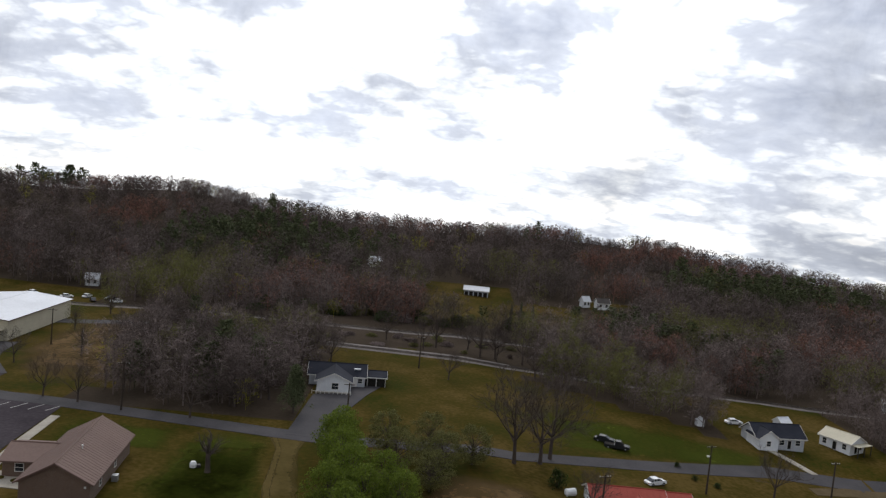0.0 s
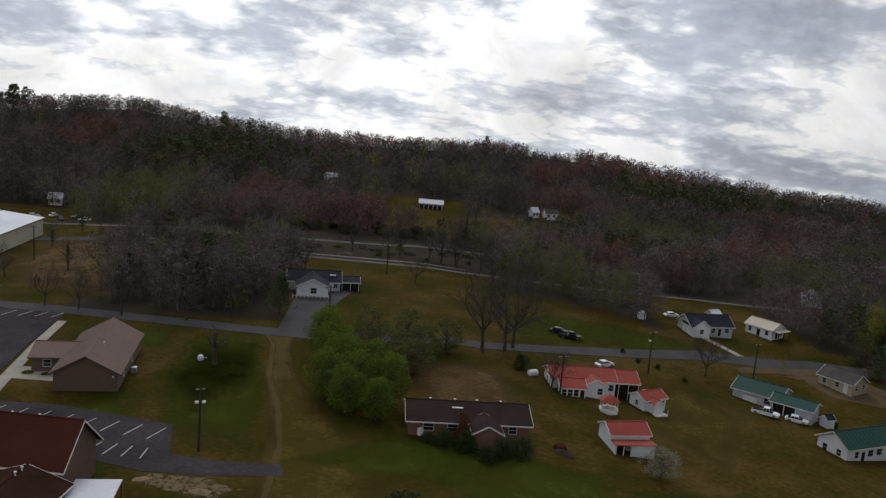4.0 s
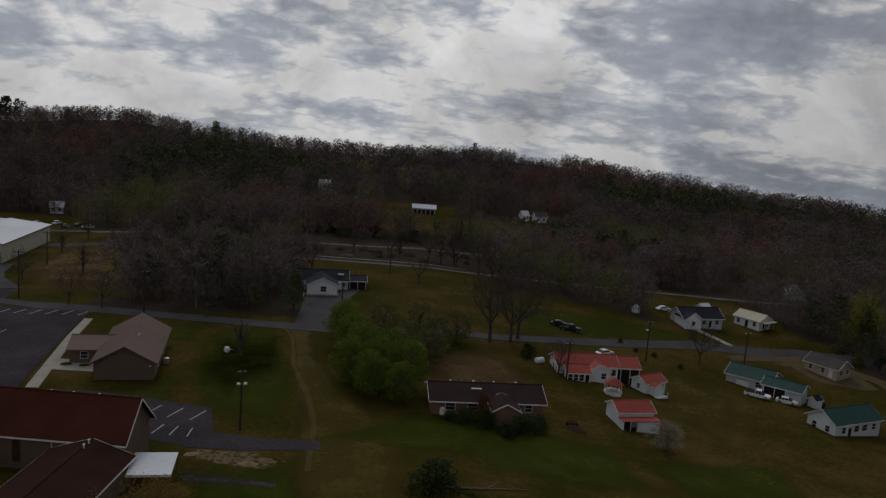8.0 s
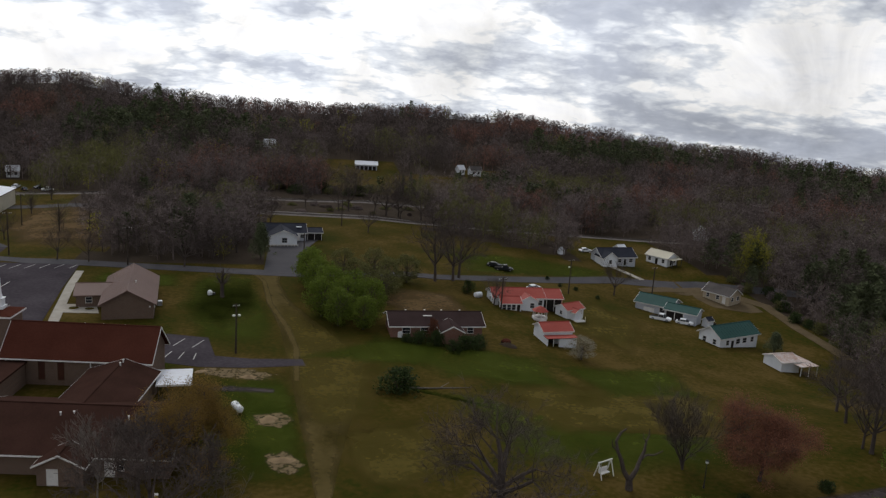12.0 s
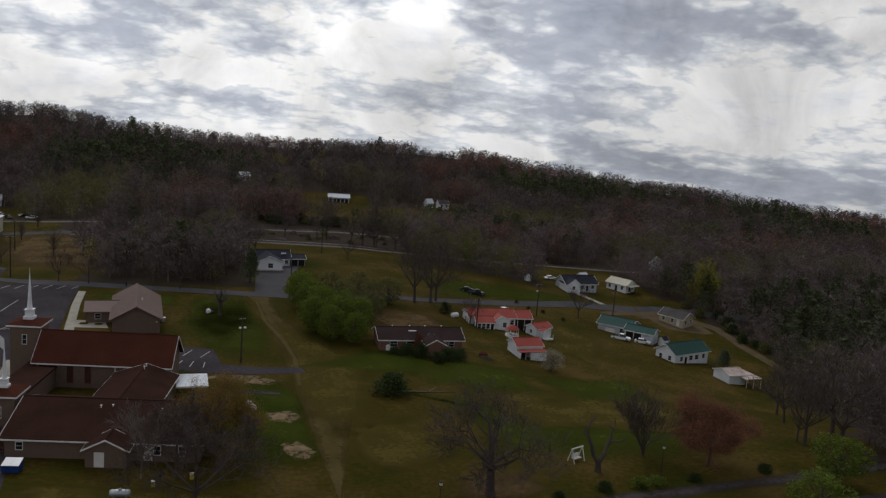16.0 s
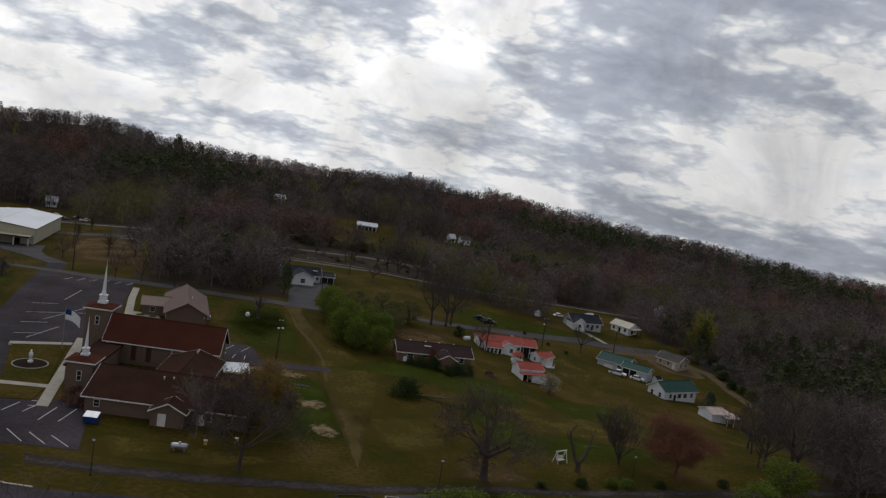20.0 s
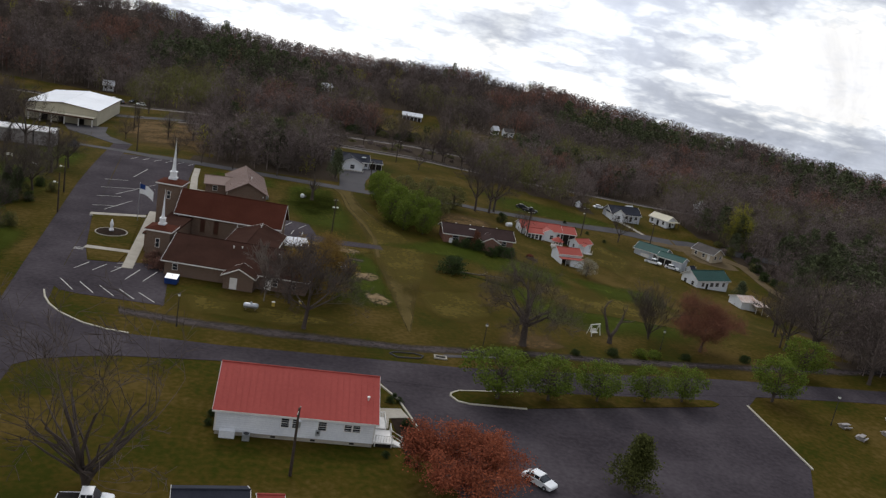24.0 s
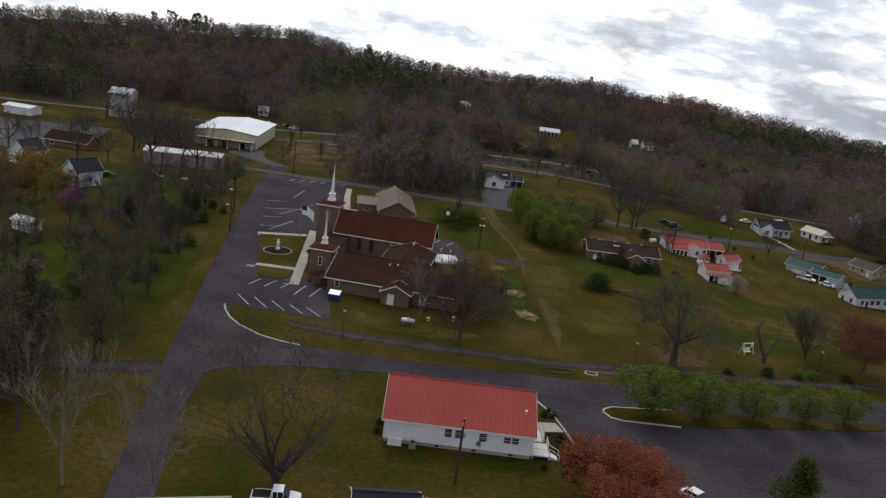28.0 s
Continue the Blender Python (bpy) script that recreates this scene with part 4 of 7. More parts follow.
for k in range(9):
    part("siding_lap", Build().box(-10.02, 10.02, -6.535, -6.49, 0.62 + 0.3 * k, 0.65 + 0.3 * k), "white_siding", office)
part("corner_board", Build().box(-10.05, -9.85, -6.55, -6.49, 0.55, 3.5), "trim", office)
part("corner_board", Build().box(9.85, 10.05, -6.55, -6.49, 0.55, 3.5), "trim", office)
part("roof_vent", Build().lathe([(0.10, 0), (0.10, 0.5), (0.2, 0.52), (0.2, 0.62)], 10, (8.9, -3.6, 5.1)), "trim", office, "small white roof vent pipe")
part("cellar_hatch", Build().box(-9.3, -7.4, -7.3, -6.6, 0, 1.0), "white_siding", office, "low white lean-to box")
part("porch_deck", Build().box(10.1, 12.6, -6.2, -2.6, 0.5, 0.66), "trim", office, "white painted porch deck")
part("landing", Build().box(10.1, 12.0, -2.6, 0.6, 0.72, 0.88), "trim", office, "white upper landing before the door")
for x, y in ((10.3, -6.1), (12.5, -6.1), (12.5, -4.4), (12.5, -2.7), (11.9, -2.4), (11.9, 0.5), (10.3, 0.5)):
    post(office, x, y, -0.3, 1.75, 0.11)
for x0, x1, y0, y1 in ((10.3, 12.5, -6.14, -6.06), (12.46, 12.54, -4.4, -2.7), (11.86, 11.94, -2.4, 0.5), (10.3, 11.9, 0.46, 0.54)):
    part("rail", Build().box(x0, x1, y0, y1, 1.6, 1.68), "trim", office)
    n = 6
    for i in range(1, n):
        post(office, (x0 + x1) / 2 if x1 - x0 < 0.2 else x0 + (x1 - x0) * i / n, (y0 + y1) / 2 if y1 - y0 < 0.2 else y0 + (y1 - y0) * i / n, 0.66, 1.6, 0.05, name="baluster")
# near-black panel puts the shade below the porch deck into colour
part("under_porch_shade", Build().box(10.15, 12.55, -6.12, -6.04, -0.2, 0.5), "dark", office, "dark panel for the shade under the porch")
for s_ in (-5.9, -4.5):
    part("stair_rail", Build().tube((12.6, s_, 1.6), (14.0, s_, 0.8), 0.05, 0.05, 5), "trim", office)
    post(office, 14.0, s_, -0.3, 0.85, 0.1)
for i in range(4):
    part("step", Build().box(12.6 + 0.3 * i, 12.9 + 0.3 * i, -5.8, -4.6, -0.1, 0.5 - 0.14 * i), "trim", office)
ac = thing("air_conditioner", "grey air conditioning unit beside the office wall", "air conditioner", (-13.0, -103.6))
part("case", Build().box(-0.45, 0.45, -0.4, 0.4, 0, 0.85), "grey_metal", ac)
part("grille", Build().lathe([(0.36, 0.85), (0.34, 0.9), (0.05, 0.92)], 12), "dark_metal", ac)
ac2 = thing("meter_box", "grey electric meter box on the office wall", "meter box", (-4.2, -102.98, 1.1))
part("case", Build().box(-0.3, 0.3, -0.25, 0.0, 0, 0.75), "grey_metal", ac2)
part("dial", Build().lathe([(0.16, 0), (0.14, 0.1), (0.02, 0.12)], 10, (0, -0.25, 0.45), Euler((radians(90), 0, 0)).to_matrix()), "dark_metal", ac2)

garage = thing("garage", "dark shingled roof of a small garage", "garage", (-15.5, -121.5), 6)
gable(garage, 7, 6, 2.4, 3.9, "grey_siding", "dark_shingle", windows=[("s", 0, 1, 0.9, 0.9)])
shed0 = thing("red_shed", "little red metal topped shed", "shed", (-9.4, -119.5), 4)
gable(shed0, 2.6, 2.2, 1.9, 2.5, "red_paint", "red_metal", 0.2)

# the brick church
church = thing("church", "brown brick church with rust shingle roofs and two white steeples", "church", (-35.5, -14.5, 0), -8)
NAVE = pose(11.6, 5.3, 0)
gable(church, 22.6, 8.8, 5.0, 9.0, "brown_brick", "rust_shingle", 0.7, m=NAVE, base=-0.3, frames="brown_door", glazing="nave_glass", windows=[("s", -8.6, 1.0, 0.9, 3.4), ("s", -5.6, 1.0, 0.9, 3.4), ("s", -2.6, 1.0, 0.9, 3.4), ("n", -8, 1.4, 0.9, 3.2), ("n", -4, 1.4, 0.9, 3.2), ("n", 0, 1.4, 0.9, 3.2), ("n", 4, 1.4, 0.9, 3.2)])
for x in (0.5, 13.6):
    part("downpipe", Build().box(x, x + 0.14, 0.72, 0.86, 0, 4.9), "trim", church, "white downpipe")
WING = pose(19.4, -9.0, 0, 0, 0, 90)
gable(church, 17.0, 10.2, 3.5, 5.2, "brown_brick", "brown_shingle", 0.5, m=WING, base=-0.3)
LOW = pose(20.2, -19.9, 0)
gable(church, 27, 17.0, 3.0, 5.9, "brown_brick", "brown_shingle", 0.6, m=LOW, base=-0.3, windows=[("s", -11.5, 1.2, 0.9, 1.1), ("s", 7.5, 1.0, 0.9, 1.3), ("s", 11.0, 1.0, 0.9, 1.3), ("w", 0, 1.2, 1.6, 1.2)])
PORCH = pose(21.3, -29.4, 0, 0, 0, 90)
gable(church, 3.4, 5.6, 2.8, 4.2, "brown_brick", "brown_shingle", 0.45, m=PORCH, base=-0.3, doors=[("w", -0.9, 0.1, 1.2, 2.1, "trim")])
door(church, pose(26.4, -28.42, 0.05), 1.1, 2.1, "trim")
for i, (x, y) in enumerate(((18.0, -22), (19.6, -21.6), (27, -22.5))):
    part("roof_vent", Build().lathe([(0.09, 0), (0.09, 0.6), (0.16, 0.62), (0.16, 0.7)], 8, (x, y, 5.1)), "trim", church)
for x in (11, 14, 17.5):
    part("roof_vent", Build().lathe([(0.12, 0), (0.12, 0.7), (0.2, 0.72), (0.2, 0.8)], 8, (x, 6.0, 8.2)), "trim", church)
for y in (-1.6, -3.0):
    part("roof_vent", Build().lathe([(0.1, 0), (0.1, 0.6), (0.17, 0.62), (0.17, 0.72)], 8, (19.6, y, 5.1)), "trim", church)


def tower(x, y, half, top, apex, tall, eave_w):
    part("tower", Build().box(x - half, x + half, y - half, y + half, -0.3, top), "brown_brick", church)
    part("tower_trim", Build().box(x - half - eave_w, x + half + eave_w, y - half - eave_w, y + half + eave_w, top, top + 0.28), "trim", church)
    rb = Build()
    e = half + eave_w
    rb.v = [(x - e, y - e, top + 0.282), (x + e, y - e, top + 0.282), (x + e, y + e, top + 0.282), (x - e, y + e, top + 0.282), (x - 0.8, y - 0.8, apex), (x + 0.8, y - 0.8, apex), (x + 0.8, y + 0.8, apex), (x - 0.8, y + 0.8, apex)]
    rb.f = [(0, 1, 5, 4), (1, 2, 6, 5), (2, 3, 7, 6), (3, 0, 4, 7), (4, 5, 6, 7)]
    part("tower_roof", rb, "rust_shingle", church)
    s = tall / 8.6
    sp = Build().box(x - 0.85 * s, x + 0.85 * s, y - 0.85 * s, y + 0.85 * s, apex - 0.3, apex + 0.45 * s)
    sp.box(x - 0.62 * s, x + 0.62 * s, y - 0.62 * s, y + 0.62 * s, apex + 0.45 * s, apex + 1.6 * s)
    sp.box(x - 0.74 * s, x + 0.74 * s, y - 0.74 * s, y + 0.74 * s, apex + 1.6 * s, apex + 1.75 * s)
    st = part("steeple", sp, "white_paint", church, "slender white steeple")
    part("spire", Build().lathe([(0.55 * s, apex + 1.75 * s), (0.42 * s, apex + 2.4 * s), (0.02, apex + tall)], 8, (x, y, 0)), "white_paint", st)
    part("finial", Build().tube((x, y, apex + tall - 0.1), (x, y, apex + tall + 0.6), 0.04, 0.02, 5), "white_paint", st)
    for dx, dy, r in ((0, -half - 0.012, 0), (-half - 0.012, 0, -90)):
        window(church, pose(x + dx, y + dy, top - 3.2, 0, 0, r), 0.7, 1.7)


tower(-3.4, 8.0, 2.5, 9.4, 10.3, 8.8, 0.5)
tower(2.7, -18.2, 2.3, 5.8, 6.7, 6.7, 0.45)
part("entry_recess", Build().box(-1.2, 3.5, -16.4, 5.6, -0.2, 3.6), "brown_brick", church)
part("entry_roof", Build().box(-1.6, 3.8, -16.6, 6.0, 3.6, 3.9), "brown_shingle", church)
part("entry_doors", Build().box(-1.26, -1.19, -7.0, -3.8, 0, 2.5), "brown_door", church)
for y in (-10, -1.5):
    part("entry_column", Build().lathe([(0.22, -0.2), (0.18, 0.2), (0.16, 3.3), (0.24, 3.6)], 10, (-1.45, y, 0)), "trim", church)
# white metal canopy and steps at the east end
canopy = thing("carport_canopy", "white metal carport canopy behind the church", "canopy", (-8.7, -18.6, 0), 4)
part("roof", Build().box(-2.6, 2.8, -3.2, 3.6, 2.55, 2.68), "white_metal", canopy)
part("fascia", Build().box(-2.65, 2.85, -3.28, -3.2, 2.4, 2.72), "trim", canopy)
for x in (-2.2, 2.7):
    for y in (-3.0, 3.4):
        post(canopy, x, y, -0.1, 2.55, 0.1, "dark_metal")
stairs = thing("metal_stairs", "dark metal steps with rails by the church", "stairs", (-9.3, -23.6, 0), 0)
for i in range(5):
    part("tread", Build().box(-0.5, 0.5, -0.3 * i, 0.28 - 0.3 * i, 0.85 - 0.18 * i, 0.9 - 0.18 * i), "dark_metal", stairs)
for x in (-0.5, 0.5):
    part("handrail", Build().tube((x, 0.3, 1.8), (x, -1.3, 0.95), 0.03, 0.03, 5), "dark_metal", stairs)
    for y, z in ((0.25, 1.77), (-1.25, 0.98)):
        part("stringer", Build().tube((x, y, 0), (x, y, z), 0.03, 0.03, 5), "dark_metal", stairs)

# brown hall behind the church
bhall = thing("brown_hall", "low brown brick hall with a tan metal roof", "hall", (-23.5, 32.0), 6.0)
gable(bhall, 22.4, 9.9, 3.3, 6.0, "brown_brick", "tan_roof", 0.6, m=pose(0, 0, 0, 0, 0, 90), base=-0.5, seams=28, trim="tan_roof", windows=[("n", 6, 1, 1, 1.2), ("n", 0, 1, 1, 1.2), ("s", -6, 1.0, 1.0, 1.2), ("s", 2, 1, 1, 1.2)])
gable(bhall, 7, 9, 2.7, 4.0, "brown_brick", "tan_roof", 0.5, m=pose(-7.2, 2.5, 0), base=-0.5, trim="tan_roof", windows=[("s", -1, 1, 1.2, 1.2)])
part("wall_lamp", Build().box(4.1, 4.4, -11.32, -11.18, 2.4, 2.7), "light_glass", bhall)
part("air_unit", Build().box(5.5, 6.4, -2, -1, 0, 1), "grey_metal", bhall)
part("roof_vent", Build().lathe([(0.1, 0), (0.1, 0.5), (0.18, 0.52), (0.18, 0.6)], 8, (1.2, -3, 5.4)), "trim", bhall)

# white house with a dark roof by the railway
wh = thing("white_house", "white house with dark roof and front gable", "house", (8.8, 100.4), 5)
gable(wh, 11, 8.0, 2.7, 4.5, "white_siding", "dark_shingle", 0.5, m=pose(0, 0, 0, 0, 0, 90), base=-0.5, windows=[("w", 0.3, 0.8, 1.5, 1.4)])
gable(wh, 13.5, 7.6, 2.7, 4.7, "grey_siding", "dark_shingle", 0.5, m=pose(0.6, 4.6, 0), base=-0.5, windows=[("s", 5.6, 1, 1, 1.1)], doors=[("s", 4.4, 0.1, 0.8, 2.0, "trim")])
# carport as a closed block, its walls near black for the shade inside
gable(wh, 5, 5.4, 2.4, 3.3, "dark", "dark_shingle", 0.4, m=pose(10.0, 5, 0), base=-0.5)
for x in (8.0, 10.2, 12.4):
    post(wh, x, 2.2, -0.4, 2.3)
part("skylight", Build().box(4.6, 6.2, 2.2, 3.0, 3.9, 4.15), "white_metal", wh, "pale roof panel")
part("porch_slab", Build().box(-4.2, 4.2, -6.6, -5.5, -0.4, 0.2), "concrete", wh)
fence = thing("picket_fence", "short white picket fence before the house", "fence", (9.0, 93.0), 5)
for i in range(10):
    post(fence, -4.5 + i, 0, -0.2, 0.9, 0.14, "trim", "picket")
part("fence_rail", Build().box(-4.6, 4.6, -0.03, 0.03, 0.55, 0.65), "trim", fence)

# brick ranch house
br = thing("brick_house", "red brick ranch house with a purple brown roof", "house", (39.6, 13.4), 0)
gable(br, 19.0, 8.4, 2.6, 4.2, "red_brick", "plum_shingle", 0.6, base=-0.6, windows=[("s", -6.4, 0.9, 1.6, 1.2), ("s", -2.6, 0.9, 1.6, 1.2), ("s", 7, 0.9, 1.2, 1.2)], doors=[("s", 0.0, 0.1, 1, 2.0, "dark")])
gable(br, 5, 4.2, 2.5, 3.6, "red_brick", "plum_shingle", 0.4, m=pose(2.4, -5.8, 0, 0, 0, 90), base=-0.6)
part("gable_face", Build().poly([(-9.53, -4.1, 2.6), (-9.53, 0, 4.15), (-9.53, 4.1, 2.6)][::-1]), "trim", br, "white gable end boarding")
for x in (-6, -2, 1.6, 5.5):
    part("roof_vent", Build().lathe([(0.12, 0), (0.12, 0.4), (0.2, 0.42), (0.2, 0.52)], 8, (x, 0.5, 4.0)), "trim", br)
part("skylight", Build().box(-2.6, -0.8, -1.7, -1.1, 3.65, 3.85), "trim", br)

# red roofed cottage, its carport, gazebo and sheds
rc = thing("red_roof_cottage", "white cottage with red metal roofs and a front porch", "house", (68.5, 44.4), -1)
gable(rc, 13.0, 7.2, 2.8, 4.3, "white_siding", "pale_red", 0.4, m=pose(-1.8, 0, 0), base=-1.6, seams=12, windows=[("w", 0, 0.9, 1.0, 1.2), ("w", 2.2, 0.9, 0.8, 1.2), ("s", 5.6, 0.9, 1.0, 1.2)])
# open carport drawn with near-black walls that stand for its shaded interior
gable(rc, 4.4, 7.0, 2.7, 4.1, "dark", "pale_red", 0.4, m=pose(7.2, 0, 0), base=-2.0, seams=5)
for x in (5.4, 7.4, 9.4):
    post(rc, x, -3.6, -2.2, 2.6)
gable(rc, 5.0, 5.4, 2.2, 3.2, "white_siding", "pale_red", 0.3, m=pose(-4.6, -4.3, 0), base=-1.6, windows=[("s", -1.8, 0.6, 0.9, 1.3), ("s", -0.6, 0.6, 0.9, 1.3), ("s", 0.6, 0.6, 0.9, 1.3), ("w", 0, 0.7, 1.4, 1.2)], doors=[("s", 1.8, 0.0, 0.8, 2.0, "dark")])
gable(rc, 5.0, 4.2, 2.6, 3.7, "white_siding", "pale_red", 0.3, m=pose(0.2, -3.4, 0, 0, 0, 90), base=-1.8, windows=[("w", 0.8, 0.8, 1.0, 1.2)])
gz = thing("gazebo", "small white gazebo with a red roof", "gazebo", (69.2, 31.6), 25)
part("gazebo_roof", Build().lathe([(2.1, 2.3), (0.9, 3.1), (0.05, 3.5)], 6), "pale_red", gz)
part("floor", Build().lathe([(1.8, -0.6), (1.8, 0.2)], 6), "trim", gz)
for i in range(6):
    a = 1.047 * i
    post(gz, 1.65 * math.cos(a), 1.65 * math.sin(a), 0.2, 2.35, 0.14)
    b_ = 1.047 * (i + 1)
    if i != 4:
        part("panel", Build().tube((1.65 * math.cos(a), 1.65 * math.sin(a), 0.6), (1.65 * math.cos(b_), 1.65 * math.sin(b_), 0.6), 0.35, 0.35, 4), "trim", gz)
s2 = thing("white_shed", "white garden shed with red roof and small porch", "shed", (79.2, 38.4), 24)
gable(s2, 5.6, 4.2, 2.4, 3.4, "white_siding", "pale_red", 0.3, base=-1.2, windows=[("s", 1.9, 0.9, 0.8, 0.9), ("w", 0, 0.9, 0.8, 0.9)])
gable(s2, 1.9, 2.2, 2.0, 2.7, "white_siding", "pale_red", 0.25, m=pose(-0.6, -2.8, 0, 0, 0, 90), base=-1.2)
part("porch_floor", Build().box(-2.0, 1.0, -4.9, -3.7, -0.9, 0.1), "trim", s2)
for x in (-1.9, -0.5, 0.9):
    post(s2, x, -4.8, 0, 1.1, 0.1)
s3 = thing("white_barn", "white workshop with a faded red roof and lean-to", "shed", (67.2, 16.2), 5)
gable(s3, 6.8, 5.4, 2.8, 4.0, "white_siding", "pale_red", 0.3, base=-1.4)
part("leanto_roof", Build().box(-3.6, 3.7, -5.2, -2.9, 1.95, 2.06), "pale_red", s3)
part("leanto_wall", Build().box(-3.4, -3.2, -4.9, -2.75, -1.4, 1.95), "white_siding", s3)
part("leanto_wall", Build().box(-0.6, 3.4, -4.9, -4.75, -1.4, 1.95), "white_siding", s3)
for x in (-2.0, -0.7, 3.4):
    post(s3, x, -5.0, -1.4, 1.95)
# dark sheet before the solid wall, as shade under the lean-to
part("leanto_shade_panel", Build().box(-3.1, -0.7, -2.8, -2.72, -0.9, 1.9), "dark", s3)

# green roofed house with carport
gr = thing("green_roof_house", "grey sided house with a green metal roof and carport", "house", (112.3, 56.6), -44)
gable(gr, 10, 8.2, 2.7, 4.3, "grey_siding", "green_metal", 0.5, base=-1.6, windows=[("s", 2.6, 0.9, 1.4, 1.2), ("w", 0, 0.9, 1.4, 1.2)])
gable(gr, 8.6, 5.8, 2.5, 3.6, "grey_siding", "green_metal", 0.4, m=pose(8.0, -2.6, 0), base=-1.6, frames="trim")
# the wall is closed; a dark sheet paints the carport's shaded inside
part("carport_shade_panel", Build().box(4.2, 9.0, -5.62, -5.5, -1.3, 2.1), "dark", gr)
for x in (4.2, 6.6, 9.0):
    post(gr, x, -5.72, -1.4, 2.3, 0.16)
part("garage_door", Build().box(-2.6, 0.4, -4.2, -4.11, -1.0, 1.6), "trim", gr)
# white house with a green roof
gh = thing("green_gable_house", "white house with a green metal roof", "house", (119.6, 31.4), 19)
gable(gh, 13.6, 6.8, 3.0, 5.0, "white_siding", "green_metal", 0.5, base=-1.8, seams=14, windows=[("w", 1.6, 0.9, 1.0, 1.2), ("w", -1.6, 0.6, 1.0, 1.4), ("s", -4.2, 0.9, 1.0, 1.2), ("s", -0.4, 0.9, 1.4, 1.2), ("s", 2.0, 0.9, 1.4, 1.2), ("s", 4.8, 0.9, 1.0, 1.2)], doors=[("s", -2.4, -0.2, 0.95, 2.1, "dark")])
part("deck", Build().box(-3.5, -0.5, -5.6, -3.45, -1.8, -0.2), "pole_wood", gh)
ws = thing("rusty_shed", "white shed with a rusty tin lean-to roof", "shed", (123.8, 14.8), 8)
gable(ws, 5.2, 6.0, 2.4, 3.4, "white_siding", "rust_metal", 0.3, base=-1.8)
part("leanto_roof", Build().box(0.6, 5.8, -5.6, -2.9, 2.0, 2.1), "rust_metal", ws)
part("leanto_roof", Build().box(2.9, 5.8, -2.9, 2.6, 2.1, 2.2), "rust_metal", ws)
for x, y in ((0.9, -5.4), (3.2, -5.4), (5.6, -5.4), (5.6, -1), (5.6, 2.4)):
    post(ws, x, y, -1.8, 2.1)
part("back_wall", Build().box(2.8, 5.6, 2.45, 2.55, -1.6, 2.1), "pole_wood", ws)
sh4 = thing("garden_shed", "small pale shed with an open side", "shed", (121.6, 45.2), 20)
gable(sh4, 2.2, 2.0, 1.9, 2.6, "white_siding", "dark_shingle", 0.2, base=-1.2)
part("tarp", Build().box(1.15, 2.4, -0.9, 0.8, -1.0, 1.0), "dark", sh4, "dark tarpaulin cover")

# houses across the back street
bl = thing("dark_roof_house", "pale house with dark blue shingle roof", "house", (117.8, 102.4), 7)
gable(bl, 12.6, 7.4, 2.8, 5.0, "grey_siding", "dark_shingle", 0.5, base=-1.4, windows=[("s", 0.4, 0.9, 1.2, 1.2), ("s", 4.6, 0.9, 1.2, 1.2)], doors=[("s", 2.4, 0, 0.9, 2, "dark")])
gable(bl, 6, 5.0, 2.8, 4.6, "white_siding", "dark_shingle", 0.4, m=pose(-4.0, -2.4, 0, 0, 0, 90), base=-1.4, windows=[("w", 0, 0.9, 1.0, 1.2)])
strip("front_walk", [(113.6, 98), (120.4, 86)], [(115.6, 98.4), (122.2, 86.6)], "concrete", "pale concrete front walk to the street", "path", 0.14)
ch = thing("cream_house", "white bungalow with a cream metal roof", "house", (137.4, 106.4), -60)
gable(ch, 8.4, 5.8, 2.7, 4.2, "white_siding", "cream_metal", 0.45, base=-1.2, windows=[("s", -2.8, 0.8, 1.0, 1.3), ("s", 2.6, 0.8, 1.0, 1.3), ("e", 1.4, 0.8, 0.9, 1.3)], doors=[("s", 0, 0, 1.0, 2.0, "dark"), ("e", -0.6, 0, 1.0, 2.0, "dark")])
part("porch_roof", Build().box(4.3, 6.4, -2.9, 2.9, 2.3, 2.42), "cream_metal", ch)
for y in (-2.7, 0.0, 2.7):
    post(ch, 6.2, y, -1.2, 2.3, 0.16, "dark_metal")
bn = thing("tan_house", "tan cottage with a grey shingle roof", "house", (141.8, 73.2), -62)
gable(bn, 9, 6.4, 2.7, 4.6, "tan_siding", "grey_shingle", 0.45, base=-1.6, windows=[("s", -2.8, 0.9, 1.0, 1.2), ("s", 0.6, 0.9, 1.0, 1.2), ("e", -1.4, 0.9, 1.1, 1.2), ("e", 1.6, 0.9, 1.1, 1.2)], doors=[("s", 2.8, 0, 0.9, 2.0, "trim")])
lsh = thing("small_white_shed", "small white shed behind the pale house", "shed", (127, 118), 20)
gable(lsh, 3.4, 3, 2.2, 3.2, "white_siding", "white_metal", 0.2, base=-0.8)

# metal hall and row shed in the north west
mh = thing("metal_hall", "large cream metal hall with a white low pitched roof", "hall", (-99.4, 153.0), 1)
gable(mh, 42, 25.6, 6.0, 7.4, "cream_metal", "white_metal", 0.5, m=pose(0, 0, 0, 0, 0, 90), base=-1.5, trim="brown_door", windows=[("e", -6, 2, 1, 1)])
part("porch_roof", Build().box(-11, 12.2, -25.6, -21.1, 3.4, 3.65), "cream_metal", mh, "cream entrance porch roof")
part("porch_beam", Build().box(-11, 12.2, -25.7, -25.6, 3.1, 3.7), "brown_door", mh)
for x in (-10.5, -6.5, -2.5, 2, 7, 11.8):
    post(mh, x, -25.2, -0.6, 3.4, 0.35, "trim", "column")
for x in (-6, 0, 7):
    part("entry_door", Build().box(x - 1.1, x + 1.1, -21.06, -20.98, -0.4, 2.2), "dark", mh)
